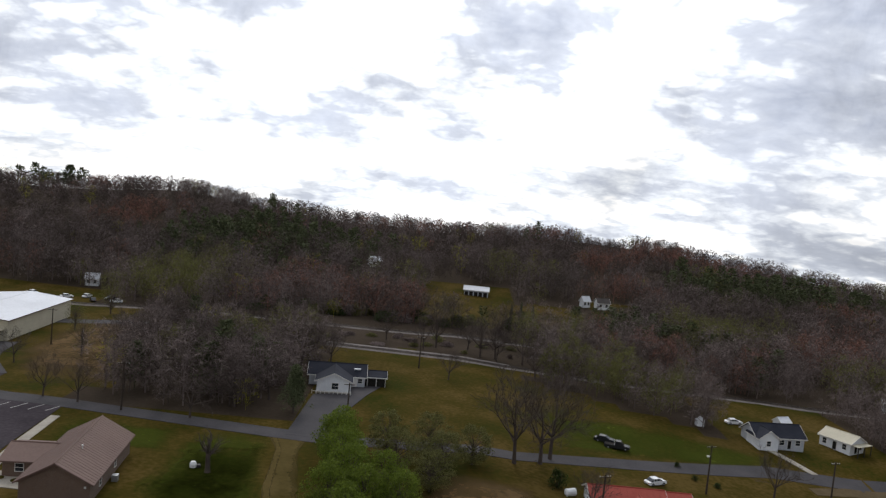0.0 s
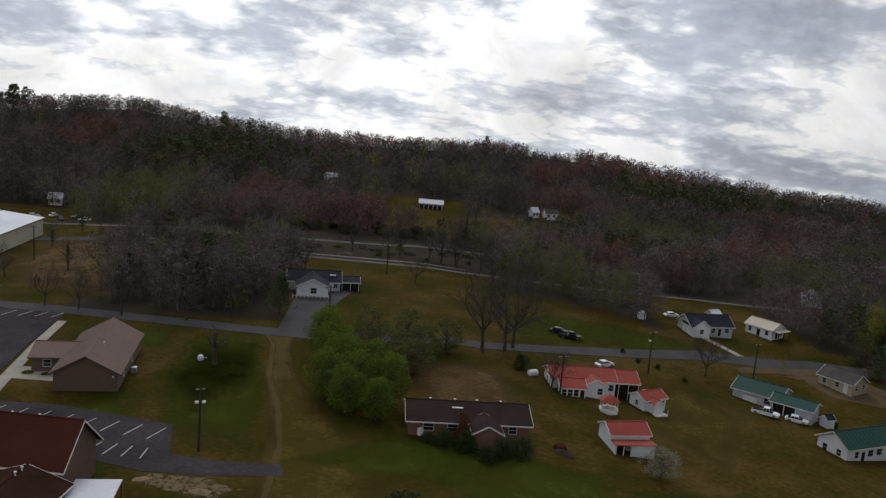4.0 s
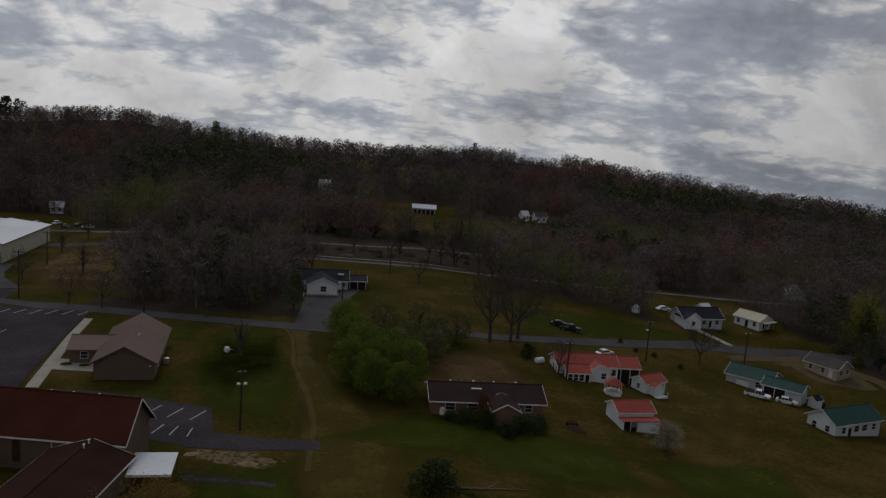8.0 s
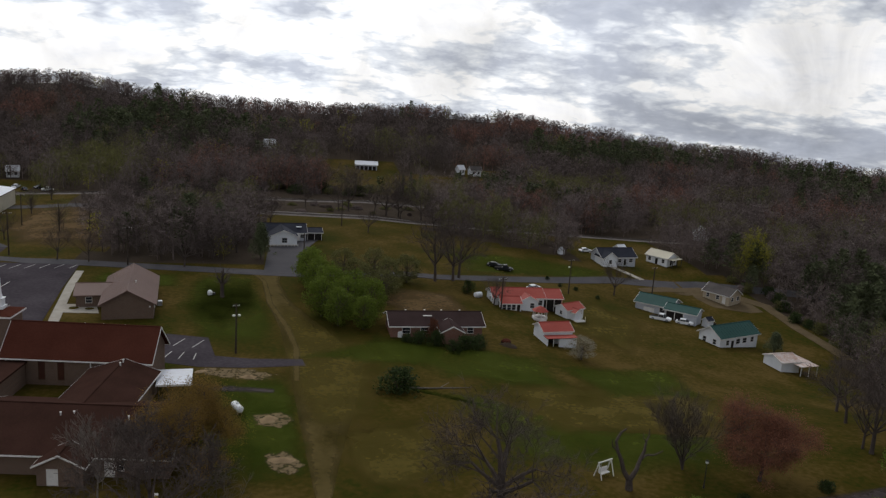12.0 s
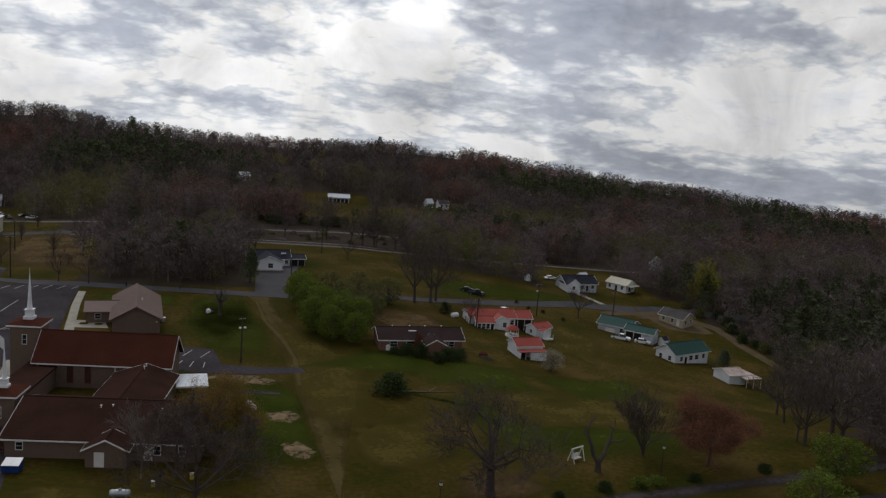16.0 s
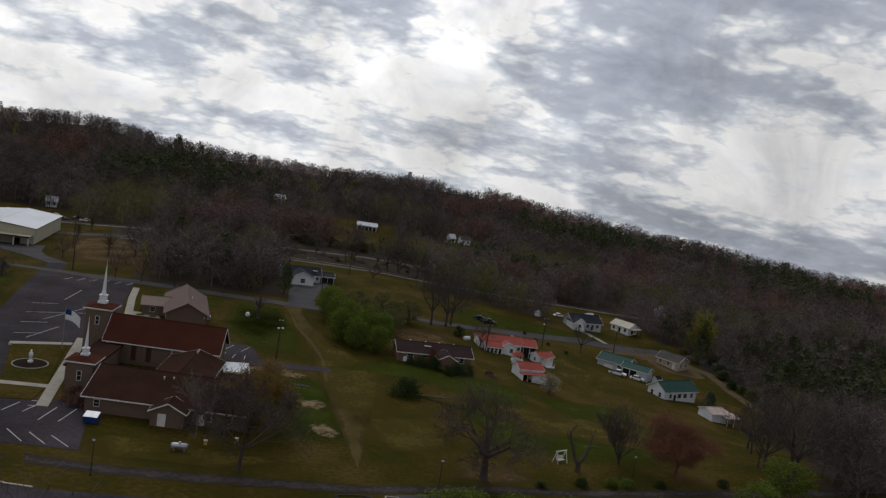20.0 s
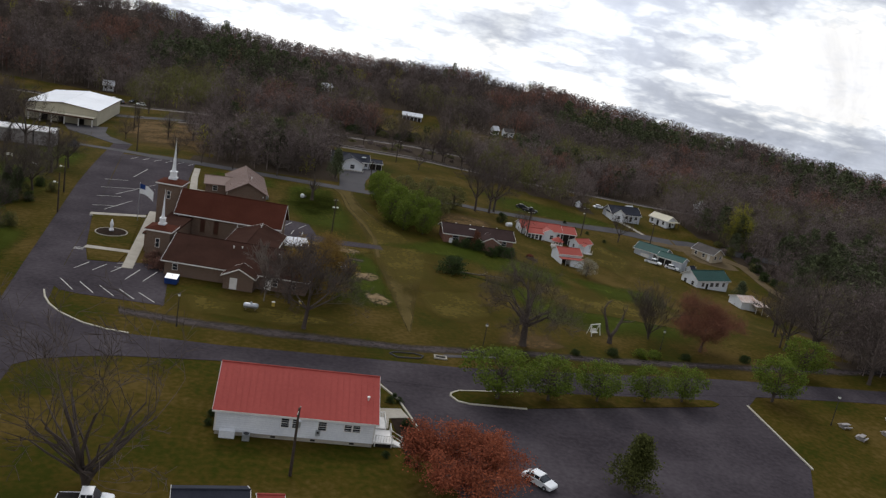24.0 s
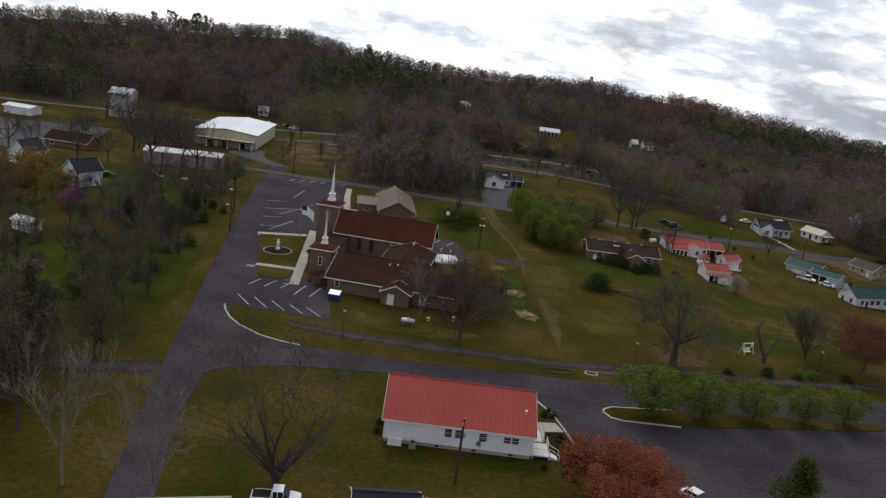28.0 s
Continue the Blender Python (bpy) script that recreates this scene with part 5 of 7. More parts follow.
rs = thing("row_shed", "long weathered shed with a patched white roof", "shed", (-97.4, 72.5), 7)
for i in range(4):
    gable(rs, 5.8, 7.6, 4.6, 5.4, "weathered", "patchy_roof", 0.2, m=pose(-9.6 + 6.2 * i + (0.8 if i > 1 else 0), 0, 0), base=-1.6)

slab("village_lot", [(-215, 62), (-165, 60), (-146, 66), (-140, 100), (-148, 140), (-215, 128)], "old_asphalt", "grey village road and forecourt", "road", 0.12)
# village houses in the west
v1 = thing("white_cottage", "small white gabled cottage", "house", (-109.5, 20.5), -32)
gable(v1, 8, 6.4, 4.2, 7.0, "white_siding", "dark_shingle", 0.4, m=pose(0, 0, 0, 0, 0, 90), base=-1, windows=[("w", 0, 1.2, 1.0, 1.4), ("s", 0, 1.2, 1, 1.4)])
v2 = thing("white_cottage", "narrow white cottage with steep gable", "house", (-134, 40), -12)
gable(v2, 9, 6, 3.8, 6.8, "white_siding", "dark_shingle", 0.4, m=pose(0, 0, 0, 0, 0, 90), base=-1, windows=[("w", 0, 1.2, 1.0, 1.4)])
v3 = thing("brown_roof_house", "long low house with a brown roof", "house", (-140, 84), -6)
gable(v3, 15, 9, 2.8, 5.0, "red_brick", "brown_shingle", 0.6, base=-1, windows=[("s", -5, 1, 1.4, 1.2), ("s", 4, 1, 1.4, 1.2)])
v4 = thing("grey_garage", "grey garage building with red doors", "garage", (-172, 80), -8)
gable(v4, 16, 10, 3.2, 4.6, "grey_siding", "grey_shingle", 0.4, base=-1, windows=[("e", 2, 1, 1, 1)])
for y in (-3, 1):
    part("garage_door", Build().box(8.0, 8.06, y - 1.3, y + 1.3, -0.5, 2.4), "red_door", v4)
for x in (-5, 0, 5):
    part("garage_door", Build().box(x - 1.4, x + 1.4, -5.06, -5.0, -0.5, 2.4), "red_door", v4)
v5 = thing("white_shop", "flat white roofed roadside building", "shop", (-190, 150), -8)
gable(v5, 12, 8, 3.2, 3.9, "white_siding", "white_metal", 0.5, base=-1)
v6 = thing("pale_blue_barn", "tall pale blue metal barn among bare trees", "barn", (-158, 178), 0)
gable(v6, 9.5, 9, 11.0, 13.0, "grey_siding", "white_metal", 0.4, base=-1)
v7 = thing("white_trailer", "white roofed shed by the lane", "shed", (-101, -28), -20)
gable(v7, 5, 3.4, 2.3, 2.9, "white_siding", "white_metal", 0.3, base=-0.5)
for i, (x, y, L, c, rf) in enumerate(((-106, 238, 5, "white_siding", "white_metal"), (3, 318, 6, "white_siding", "white_metal"), (140, 456, 9, "white_siding", "white_metal"), (156, 466, 10, "white_siding", "white_metal"), (112, 281, 6, "white_siding", "grey_shingle"), (104, 281, 4, "white_siding", "white_metal"), (190, 440, 18, "tan_siding", "grey_shingle"), (176, 150, 9, "white_siding", "white_metal"), (214, 96, 8, "white_siding", "grey_shingle"))):
    fh = thing("far_house", "far white house at the foot of the woods", "house", (x, y), 12 + 17 * (i % 4), "far houses")
    gable(fh, L, min(6.5, L * 0.7), 3.0, 4.8, c, rf, 0.4, base=-2.5, windows=[("s", -L / 4, 1, 1.1, 1.3), ("s", L / 4, 1, 1.1, 1.3)])
barn = thing("field_barn", "long white roofed open barn in a field", "barn", (53, 279), -4)
gable(barn, 11, 6, 2.4, 3.8, "grey_siding", "white_metal", 0.5, base=-1.5)
# bays are dark sheets on a closed wall, painting the shade within
for i in range(5):
    part("bay", Build().box(-5.3 + 2.15 * i, -3.6 + 2.15 * i, -3.06, -2.98, -1, 1.6), "dark", barn)

# ---- vehicles ----
VILLAGE_CARS = ((-112, 206), (-104, 210), (-98, 214), (-93, 207), (-118, 212), (-84, 206), (-89, 213))
def vehicle(name, label, at, rot, paint_mat, kind="car"):
    t = thing(name, label, "truck" if kind == "truck" else "car", at, rot, "parked vehicles")
    L, Wd = (5.6, 1.95) if kind == "truck" else (4.6, 1.8)
    a, w = L / 2, Wd / 2

    def loft(rows, bd):
        n = len(bd.v)
        for x, hw, z0, z1 in rows:
            bd.v += [(x, -hw, z0), (x, hw, z0), (x, hw, z1), (x, -hw, z1)]
        for i in range(len(rows) - 1):
            k = n + 4 * i
            bd.f += [(k, k + 4, k + 5, k + 1), (k + 1, k + 5, k + 6, k + 2), (k + 2, k + 6, k + 7, k + 3), (k + 3, k + 7, k + 4, k)]
        k = n + 4 * (len(rows) - 1)
        bd.f += [(n, n + 1, n + 2, n + 3), (k + 3, k + 2, k + 1, k)]
        return bd
    part("body", loft([(-a, w * 0.86, 0.45, 0.78), (-a + 0.25, w, 0.32, 0.92), (0, w, 0.28, 0.98), (a - 0.9, w, 0.3, 0.95), (a - 0.15, w * 0.94, 0.36, 0.82), (a, w * 0.8, 0.45, 0.7)], Build()), paint_mat, t)
    if kind == "truck":
        cab, glass = [(-0.5, w * 0.93, 0.97, 0.99), (-0.35, w * 0.84, 0.97, 1.72), (0.75, w * 0.84, 0.97, 1.74), (1.5, w * 0.92, 0.95, 0.99)], (-0.42, 1.2)
        part("bed", Build().box(-a + 0.15, -0.6, -w + 0.16, w - 0.16, 0.75, 0.985), "dark", t)
    else:
        cab, glass = [(-1.75, w * 0.9, 0.95, 0.98), (-1.1, w * 0.8, 0.96, 1.42), (0.3, w * 0.8, 0.96, 1.44), (1.15, w * 0.9, 0.93, 0.98)], (-1.5, 1.0)
    part("cabin_glass", loft(cab, Build()), "glass", t)
    r = cab[1:3]
    part("cabin_roof", Build().box(r[0][0] - 0.06, r[1][0] + 0.06, -w * 0.81, w * 0.81, r[1][3] - 0.03, r[1][3] + 0.05), paint_mat, t)
    for x in (r[0][0] + 0.02, (r[0][0] + r[1][0]) / 2, r[1][0] + 0.1):
        for s in (-1, 1):
            part("pillar", Build().tube((x, s * w * 0.92, 0.96), (x, s * w * 0.815, r[1][3]), 0.05, 0.05, 4), paint_mat, t)
    for x in (-a + 0.95, a - 0.95):
        for s in (-1, 1):
            wl = part("wheel", Build().lathe([(0.2, -0.11), (0.33, -0.11), (0.35, 0), (0.33, 0.11), (0.2, 0.11)], 14, (x, s * (w - 0.06), 0.35), Euler((radians(90), 0, 0)).to_matrix()), "rubber", t)
            part("rim", Build().lathe([(0.2, -0.02), (0.12, 0.02)], 10, (x, s * (w + 0.045), 0.35), Euler((radians(-90 * s), 0, 0)).to_matrix()), "grey_metal", wl)
    for s in (-1, 1):
        part("headlight", Build().box(a - 0.16, a - 0.02, s * w * 0.62 - 0.14, s * w * 0.62 + 0.14, 0.62, 0.76), "light_glass", t)
        part("tail_light", Build().box(-a - 0.01, -a + 0.06, s * w * 0.7 - 0.12, s * w * 0.7 + 0.12, 0.62, 0.78), "red_paint", t)


vehicle("pickup_truck", "white pickup truck parked by the carport", (108.2, 46.2), -38, "white_paint", "truck")
vehicle("car", "white car parked by the grey house", (114.4, 44.6), -35, "white_paint")
vehicle("car", "black car parked on the grass", (71.6, 83.6), -20, "black_paint")
vehicle("pickup_truck", "black pickup truck parked on the grass", (73.8, 80.6), -14, "black_paint", "truck")
vehicle("car", "white car beside the red carport", (81.6, 44.6), 10, "white_paint")
vehicle("car", "white car behind the pale house", (113.0, 115.5), 10, "white_paint")
vehicle("car", "white car beside the back street", (77.5, 62.5), 25, "white_paint")
vehicle("pickup_truck", "white pickup truck under a bare tree", (-28.0, -119.6), 4, "white_paint", "truck")
vehicle("car", "white car with open door in the lot", (24.0, -109.0), -50, "white_paint")
vehicle("car", "dark car by the white cottage", (-108, 34), 20, "black_paint")
vehicle("car", "dark car on the village lawn", (-96, 40), 0, "black_paint")

# ---- poles, lamps and yard things ----
def utility_pole(x, y, h, rot=0, arms=1, lamps=0, label="tall wooden utility pole", can=False, reach=1.1):
    t = thing("utility_pole", label, "utility pole", (x, y), rot, "utility poles")
    part("pole", Build().tube((0, 0, -0.5), (0, 0, h), 0.20, 0.13, 8), "pole_wood", t)
    for i in range(arms):
        z = h - 0.5 - 1.0 * i
        arm = part("crossarm", Build().box(-reach, reach, -0.06, 0.06, z, z + 0.13), "pole_wood", t)
        for u in (-0.9 * reach, -0.45 * reach, 0.45 * reach, 0.9 * reach):
            part("insulator", Build().lathe([(0.05, z + 0.13), (0.07, z + 0.2), (0.04, z + 0.3)], 6, (u, 0, 0)), "light_glass", arm)
    for i in range(lamps):
        s = 1 if i else -1
        z = h - 2.2
        la = part("lamp_arm", Build().tube((0, 0, z), (s * 0.73 * reach, -0.3, z + 0.15), 0.04, 0.04, 5), "grey_metal", t)
        part("lamp_head", Build().lathe([(0.1, 0), (0.3, 0.05), (0.26, 0.3), (0.06, 0.36)], 10, (s * 0.82 * reach, -0.34, z - 0.05)), "light_glass", la)
    if can:
        part("transformer", Build().lathe([(0.24, 0), (0.27, 0.06), (0.27, 0.8), (0.1, 0.92)], 10, (0.32, -0.1, h - 2.6)), "grey_metal", t)
    return t


utility_pole(0, 0, 9.5, 15, 1, 2, "wooden pole with floodlights on the lawn", False, 0.6)
utility_pole(-7.3, -111.2, 8.8, 80, 1, 0, "dark wooden pole before the office", True)
utility_pole(-61.5, 79, 11.5, 10, 1, 0)
utility_pole(-72, 128, 10, 10, 1, 0)
utility_pole(-83, 60, 8.5, 10, 0, 0)
utility_pole(-61.2, -9.6, 9, 0, 0, 1)
utility_pole(-65, 9.2, 8.5, 0, 0, 1)
utility_pole(14.6, 74, 8, 10, 1)
utility_pole(88, 63, 10, 20, 1, 1)
utility_pole(61, 37, 8, 20, 1)
utility_pole(118, 72, 9, 20, 1, 0)
utility_pole(-30, 67, 10, 10, 1)
utility_pole(29, 128, 9, 10, 1)


def street_lamp(x, y, h, rot=0):
    t = thing("street_lamp", "slim dark lamp post with a small white lantern", "street lamp", (x, y), rot, "street lamps")
    part("post", Build().lathe([(0.12, -0.3), (0.12, 0.4), (0.07, 0.5), (0.05, h)], 8), "dark_metal", t)
    hd = part("lantern", Build().lathe([(0.1, h), (0.24, h + 0.12), (0.2, h + 0.4)], 8), "light_glass", t)
    part("cap", Build().lathe([(0.26, h + 0.4), (0.05, h + 0.58)], 8), "dark_metal", hd)


for x, y, h in ((-26.6, -69.0, 5.2), (24.2, -70.0, 6.2), (84, -83, 5.0), (64.5, -55, 3.6)):
    street_lamp(x, y, h)


def propane_tank(x, y, rot, L, r, mat, label):
    t = thing("propane_tank", label, "propane tank", (x, y), rot)
    ax = Euler((0, radians(90), 0)).to_matrix()
    part("tank", Build().lathe([(0.05, -L / 2), (r * 0.7, -L / 2 + 0.12 * r), (r, -L / 2 + 0.5 * r), (r, L / 2 - 0.5 * r), (r * 0.7, L / 2 - 0.12 * r), (0.05, L / 2)], 16, (0, 0, r + 0.3), ax), mat, t, smooth=True)
    part("dome", Build().lathe([(0.22, 0), (0.22, 0.2), (0.1, 0.28)], 10, (0, 0, 2 * r + 0.26)), mat, t)
    for x_ in (-L * 0.3, L * 0.3):
        for y_ in (-r * 0.6, r * 0.6):
            part("leg", Build().box(x_ - 0.08, x_ + 0.08, y_ - 0.06, y_ + 0.06, -0.1, 0.55), "concrete", t)


propane_tank(1.5, -26.6, 114, 3.0, 0.55, "white_paint", "white propane tank lying on the lawn")
propane_tank(-15.6, -57.8, -3, 2.7, 0.5, "grey_metal", "silver propane tank beside the church")

dump = thing("dumpster", "blue dumpster with white lids by the church", "dumpster", (-30.6, -48.4), -6)
bd = Build()
bd.v = [(-1.1, -0.8, 0.1), (1.1, -0.8, 0.1), (1.1, 0.8, 0.1), (-1.1, 0.8, 0.1), (-1.15, -1.0, 1.2), (1.15, -1.0, 1.2), (1.15, 0.9, 1.55), (-1.15, 0.9, 1.55)]
bd.f = [(0, 3, 2, 1), (4, 5, 6, 7), (0, 1, 5, 4), (1, 2, 6, 5), (2, 3, 7, 6), (3, 0, 4, 7)]
part("bin", bd, "blue_paint", dump)
for x in (-0.58, 0.58):
    part("lid", Build().poly([(x - 0.56, -1.02, 1.26), (x + 0.56, -1.02, 1.26), (x + 0.56, 0.9, 1.62), (x - 0.56, 0.9, 1.62)]).poly([(x - 0.56, -1.02, 1.21), (x + 0.56, -1.02, 1.21), (x + 0.56, 0.9, 1.57), (x - 0.56, 0.9, 1.57)][::-1]), "white_paint", dump)
for x in (-0.9, 0.9):
    part("foot", Build().box(x - 0.1, x + 0.1, -0.6, 0.6, -0.05, 0.12), "dark_metal", dump)


def heap(x, y, rx, ry, h, rot, name="sand_pile", mat="sand", label="low pile of tan sand on the grass"):
    t = Build()
    rnd = random.Random(int(x * 10))
    n, rings = 18, 5
    for k in range(rings):
        u = k / rings
        for i in range(n):
            a = 6.28318 * i / n
            w = 1 + 0.22 * math.sin(2 * a + x) + 0.12 * math.sin(5 * a + y) + rnd.uniform(-.05, .05)
            t.v.append((x + rx * w * (1 - u) * math.cos(a + rot), y + ry * w * (1 - u) * math.sin(a + rot), land(x, y) - 0.05 + h * math.sin(u * 1.4) * (1 + rnd.uniform(-.2, .2))))
    t.v.append((x, y, land(x, y) + h))
    for k in range(rings - 1):
        for i in range(n):
            j = (i + 1) % n
            t.f.append((k * n + i, k * n + j, (k + 1) * n + j, (k + 1) * n + i))
    for i in range(n):
        t.f.append(((rings - 1) * n + i, (rings - 1) * n + (i + 1) % n, rings * n))
    return solid(name, t, mat, label, "heap", smooth=True)


heap(2.7, -12.2, 1.3, 1.0, 0.5, 0.2)
heap(6.2, -29.8, 1.7, 1.3, 0.6, 0.4)
heap(8.2, -43.2, 1.8, 1.2, 0.5, 0.1)
heap(-5.4, -9.2, 1.2, 0.8, 0.3, 0.5)
heap(54.5, 8.0, 2.0, 1.5, 0.7, 0.3, "brush_heap", "litter", "brown heap of brush and soil in the yard")
tarp = thing("red_tarp", "red tarpaulin heaped on a cart", "tarp", (54.6, 9.6), 20)
part("cover", Build().lathe([(1.1, 0.4), (0.9, 0.75), (0.3, 1.0)], 7), "rust_shingle", tarp)
part("cart", Build().box(-0.9, 0.9, -0.6, 0.6, -1.4, 0.45), "dark_metal", tarp)

tk = thing("garden_tank", "small white tank beside a leafless tree", "tank", (-7.6, 39.4), 30)
part("case", Build().lathe([(0.3, 0.0), (0.55, 0.15), (0.6, 0.7), (0.4, 1.1), (0.15, 1.2)], 12), "white_paint", tk)
part("foot", Build().box(0.5, 1.2, -0.3, 0.3, 0, 0.5), "dark_metal", tk)
for x, y in ((-11.8, -54.6), (-6.9, -52.6)):
    yb = thing("valve_box", "small yellow valve box on the church lawn", "valve box", (x, y), 10, "yellow valve boxes")
    part("case", Build().box(-0.25, 0.25, -0.2, 0.2, 0, 0.75), "yellow_paint", yb)
    part("cap", Build().box(-0.3, 0.3, -0.25, 0.25, 0.75, 0.83), "trim", yb)
lg = thing("fallen_log", "long grey fallen log on the meadow", "log", (34.0, -18.4), -3)
part("trunk", Build().tube((-5, 0.2, 0.12), (-0.5, -0.1, 0.15), 0.17, 0.13, 8).tube((-0.5, -0.1, 0.15), (6.5, 0.4, 0.12), 0.13, 0.06, 8), "mid_bark", lg)
part("branch", Build().tube((1.0, 0, 0.25), (2.6, 1.2, 0.7), 0.07, 0.03, 5), "pale_bark", lg)
part("branch", Build().tube((-2.0, 0, 0.25), (-1.2, -1.1, 0.5), 0.07, 0.03, 5), "pale_bark", lg)

ps = thing("swing_set", "white painted wooden swing seat on the lawn", "swing", (51.8, -50.6), 25)
for x in (-1.2, 1.2):
    for y in (-0.8, 0.8):
        part("leg", Build().tube((x, y, -0.2), (x, 0, 2.2), 0.08, 0.08, 5), "trim", ps)
part("beam", Build().box(-1.4, 1.4, -0.07, 0.07, 2.15, 2.32), "trim", ps)
part("seat", Build().box(-0.8, 0.8, -0.35, 0.35, 0.5, 0.6), "trim", ps)
part("seat_back", Build().box(-0.8, 0.8, 0.3, 0.38, 0.6, 1.2), "trim", ps)
for x in (-0.75, 0.75):
    part("chain", Build().tube((x, 0, 0.6), (x, 0, 2.2), 0.025, 0.025, 4), "grey_metal", ps)

# flower bed with a white statue, flagpole and flag
bed = thing("flower_bed", "round dark mulch bed with a pale stone ring", "flower bed", (-47.4, -20.4, 0.12), 0)
part("stone_ring", Build().lathe([(3.3, 0), (3.3, 0.12), (3.14, 0.13), (3.1, 0.04)], 28), "concrete", bed)
part("mulch", Build().lathe([(3.1, 0), (3.0, 0.1), (1.4, 0.3), (0.3, 0.36)], 28), "mulch", bed)
stb = Build().lathe([(0.5, 0.2), (0.5, 0.6), (0.3, 0.7), (0.28, 1.2), (0.42, 1.6), (0.36, 2.1), (0.16, 2.35), (0.2, 2.6), (0.05, 2.8)], 12, (-47.4, -20.4, 0.2))
solid("statue", stb, "white_paint", "white stone statue in the round bed", "statue")
flag = thing("flagpole", "silver flagpole with white flag and dark canton", "flagpole", (-44.4, -8.6), 0)
part("pole", Build().tube((0, 0, -0.2), (0, 0, 9.0), 0.07, 0.04, 7), "grey_metal", flag)
fb = Build()
for i in range(9):
    for k in range(2):
        u = i / 8
        fb.v.append((0.05 + 3.0 * u, 0.22 * math.sin(5 * u) * u, 8.7 - 2.2 * k - 1.5 * u * u))
fb.f = [(2 * i, 2 * i + 1, 2 * i + 3, 2 * i + 2) for i in range(8)]
fl = part("flag", fb, "white_paint", flag, "white flag blowing to one side")
fc = Build()
for i in range(4):
    for k in range(2):
        u = i / 8
        fc.v.append((0.05 + 3.0 * u, 0.22 * math.sin(5 * u) * u - 0.03, 8.72 - 1.1 * k - 1.5 * u * u))
fc.f = [(2 * i, 2 * i + 1, 2 * i + 3, 2 * i + 2) for i in range(3)]
part("canton", fc, "blue_paint", fl, "dark blue corner of the flag")
sign = thing("church_sign", "low white culvert frame beside the drive", "culvert", (17.0, -70.9), -6)
part("frame", Build().box(-1.1, -0.85, -0.7, 0.7, 0, 0.25).box(0.85, 1.1, -0.7, 0.7, 0, 0.25).box(-0.85, 0.85, 0.5, 0.7, 0, 0.25).box(-0.85, 0.85, -0.7, -0.5, 0, 0.25), "concrete", sign)
part("grate", Build().box(-0.85, 0.85, -0.5, 0.5, 0.05, 0.12), "dark", sign)
strip("concrete_pad", [(17.8, -69.3), (22, -68.6), (28, -67.6)], [(17.8, -70.5), (22, -69.7), (28, -68.5)], "old_asphalt", "broken pale concrete pad by the drive", "pavement", 0.05)
kerb([(8.2, -71.2), (9.0, -70.5), (12.6, -70.3), (14.0, -71.0), (13.4, -72.2), (9.4, -72.6), (8.2, -71.2)], "low oblong kerb ring on the verge", 0.16, "old_asphalt")
bx = thing("white_box", "white tank beside the brick house", "tank", (32.0, 9.6), 0)
part("case", Build().lathe([(0.6, -0.3), (0.66, 0.1), (0.66, 1.1), (0.4, 1.35)], 12), "white_paint", bx)
bx2 = thing("white_tank", "white oil tank beside the cottage", "tank", (57.5, 46.5), 25)
part("case", Build().lathe([(0.3, -1.1), (0.7, -0.9), (0.7, 0.9), (0.3, 1.1)], 12, (0, 0, 0.6), Euler((0, radians(90), 0)).to_matrix()), "white_paint", bx2)
part("foot", Build().box(-0.8, 0.8, -0.3, 0.3, -1.2, 0.2), "dark_metal", bx2)
pl = thing("playhouse", "little white playhouse on the lawn", "playhouse", (101.5, 108.5), 10)
part("wall", Build().box(-0.9, 0.9, -0.8, 0.8, -0.8, 1.6), "white_siding", pl)
part("roof", Build().lathe([(1.4, 1.6), (0.1, 2.5)], 4), "white_metal", pl)
bhs = thing("bird_house", "small roofed well house on the corner lawn", "well house", (-76.5, 62), 0)
part("post", Build().box(-0.12, 0.12, -0.12, 0.12, -0.4, 2.6), "pole_wood", bhs)
part("roof", Build().lathe([(1.9, 2.2), (0.3, 4.2), (0.05, 4.6)], 4), "dark_metal", bhs)
for x, y in ((-88, 42), (-79, 34)):
    bn_ = thing("bench", "small white bench on the lawn", "bench", (x, y), 10, "lawn benches")
    part("seat", Build().box(-0.9, 0.9, -0.25, 0.25, 0.4, 0.48), "trim", bn_)
    part("back", Build().box(-0.9, 0.9, 0.2, 0.26, 0.48, 0.95), "trim", bn_)
    for x_ in (-0.7, 0.7):
        part("leg", Build().box(x_ - 0.05, x_ + 0.05, -0.2, 0.2, -0.05, 0.4), "trim", bn_)

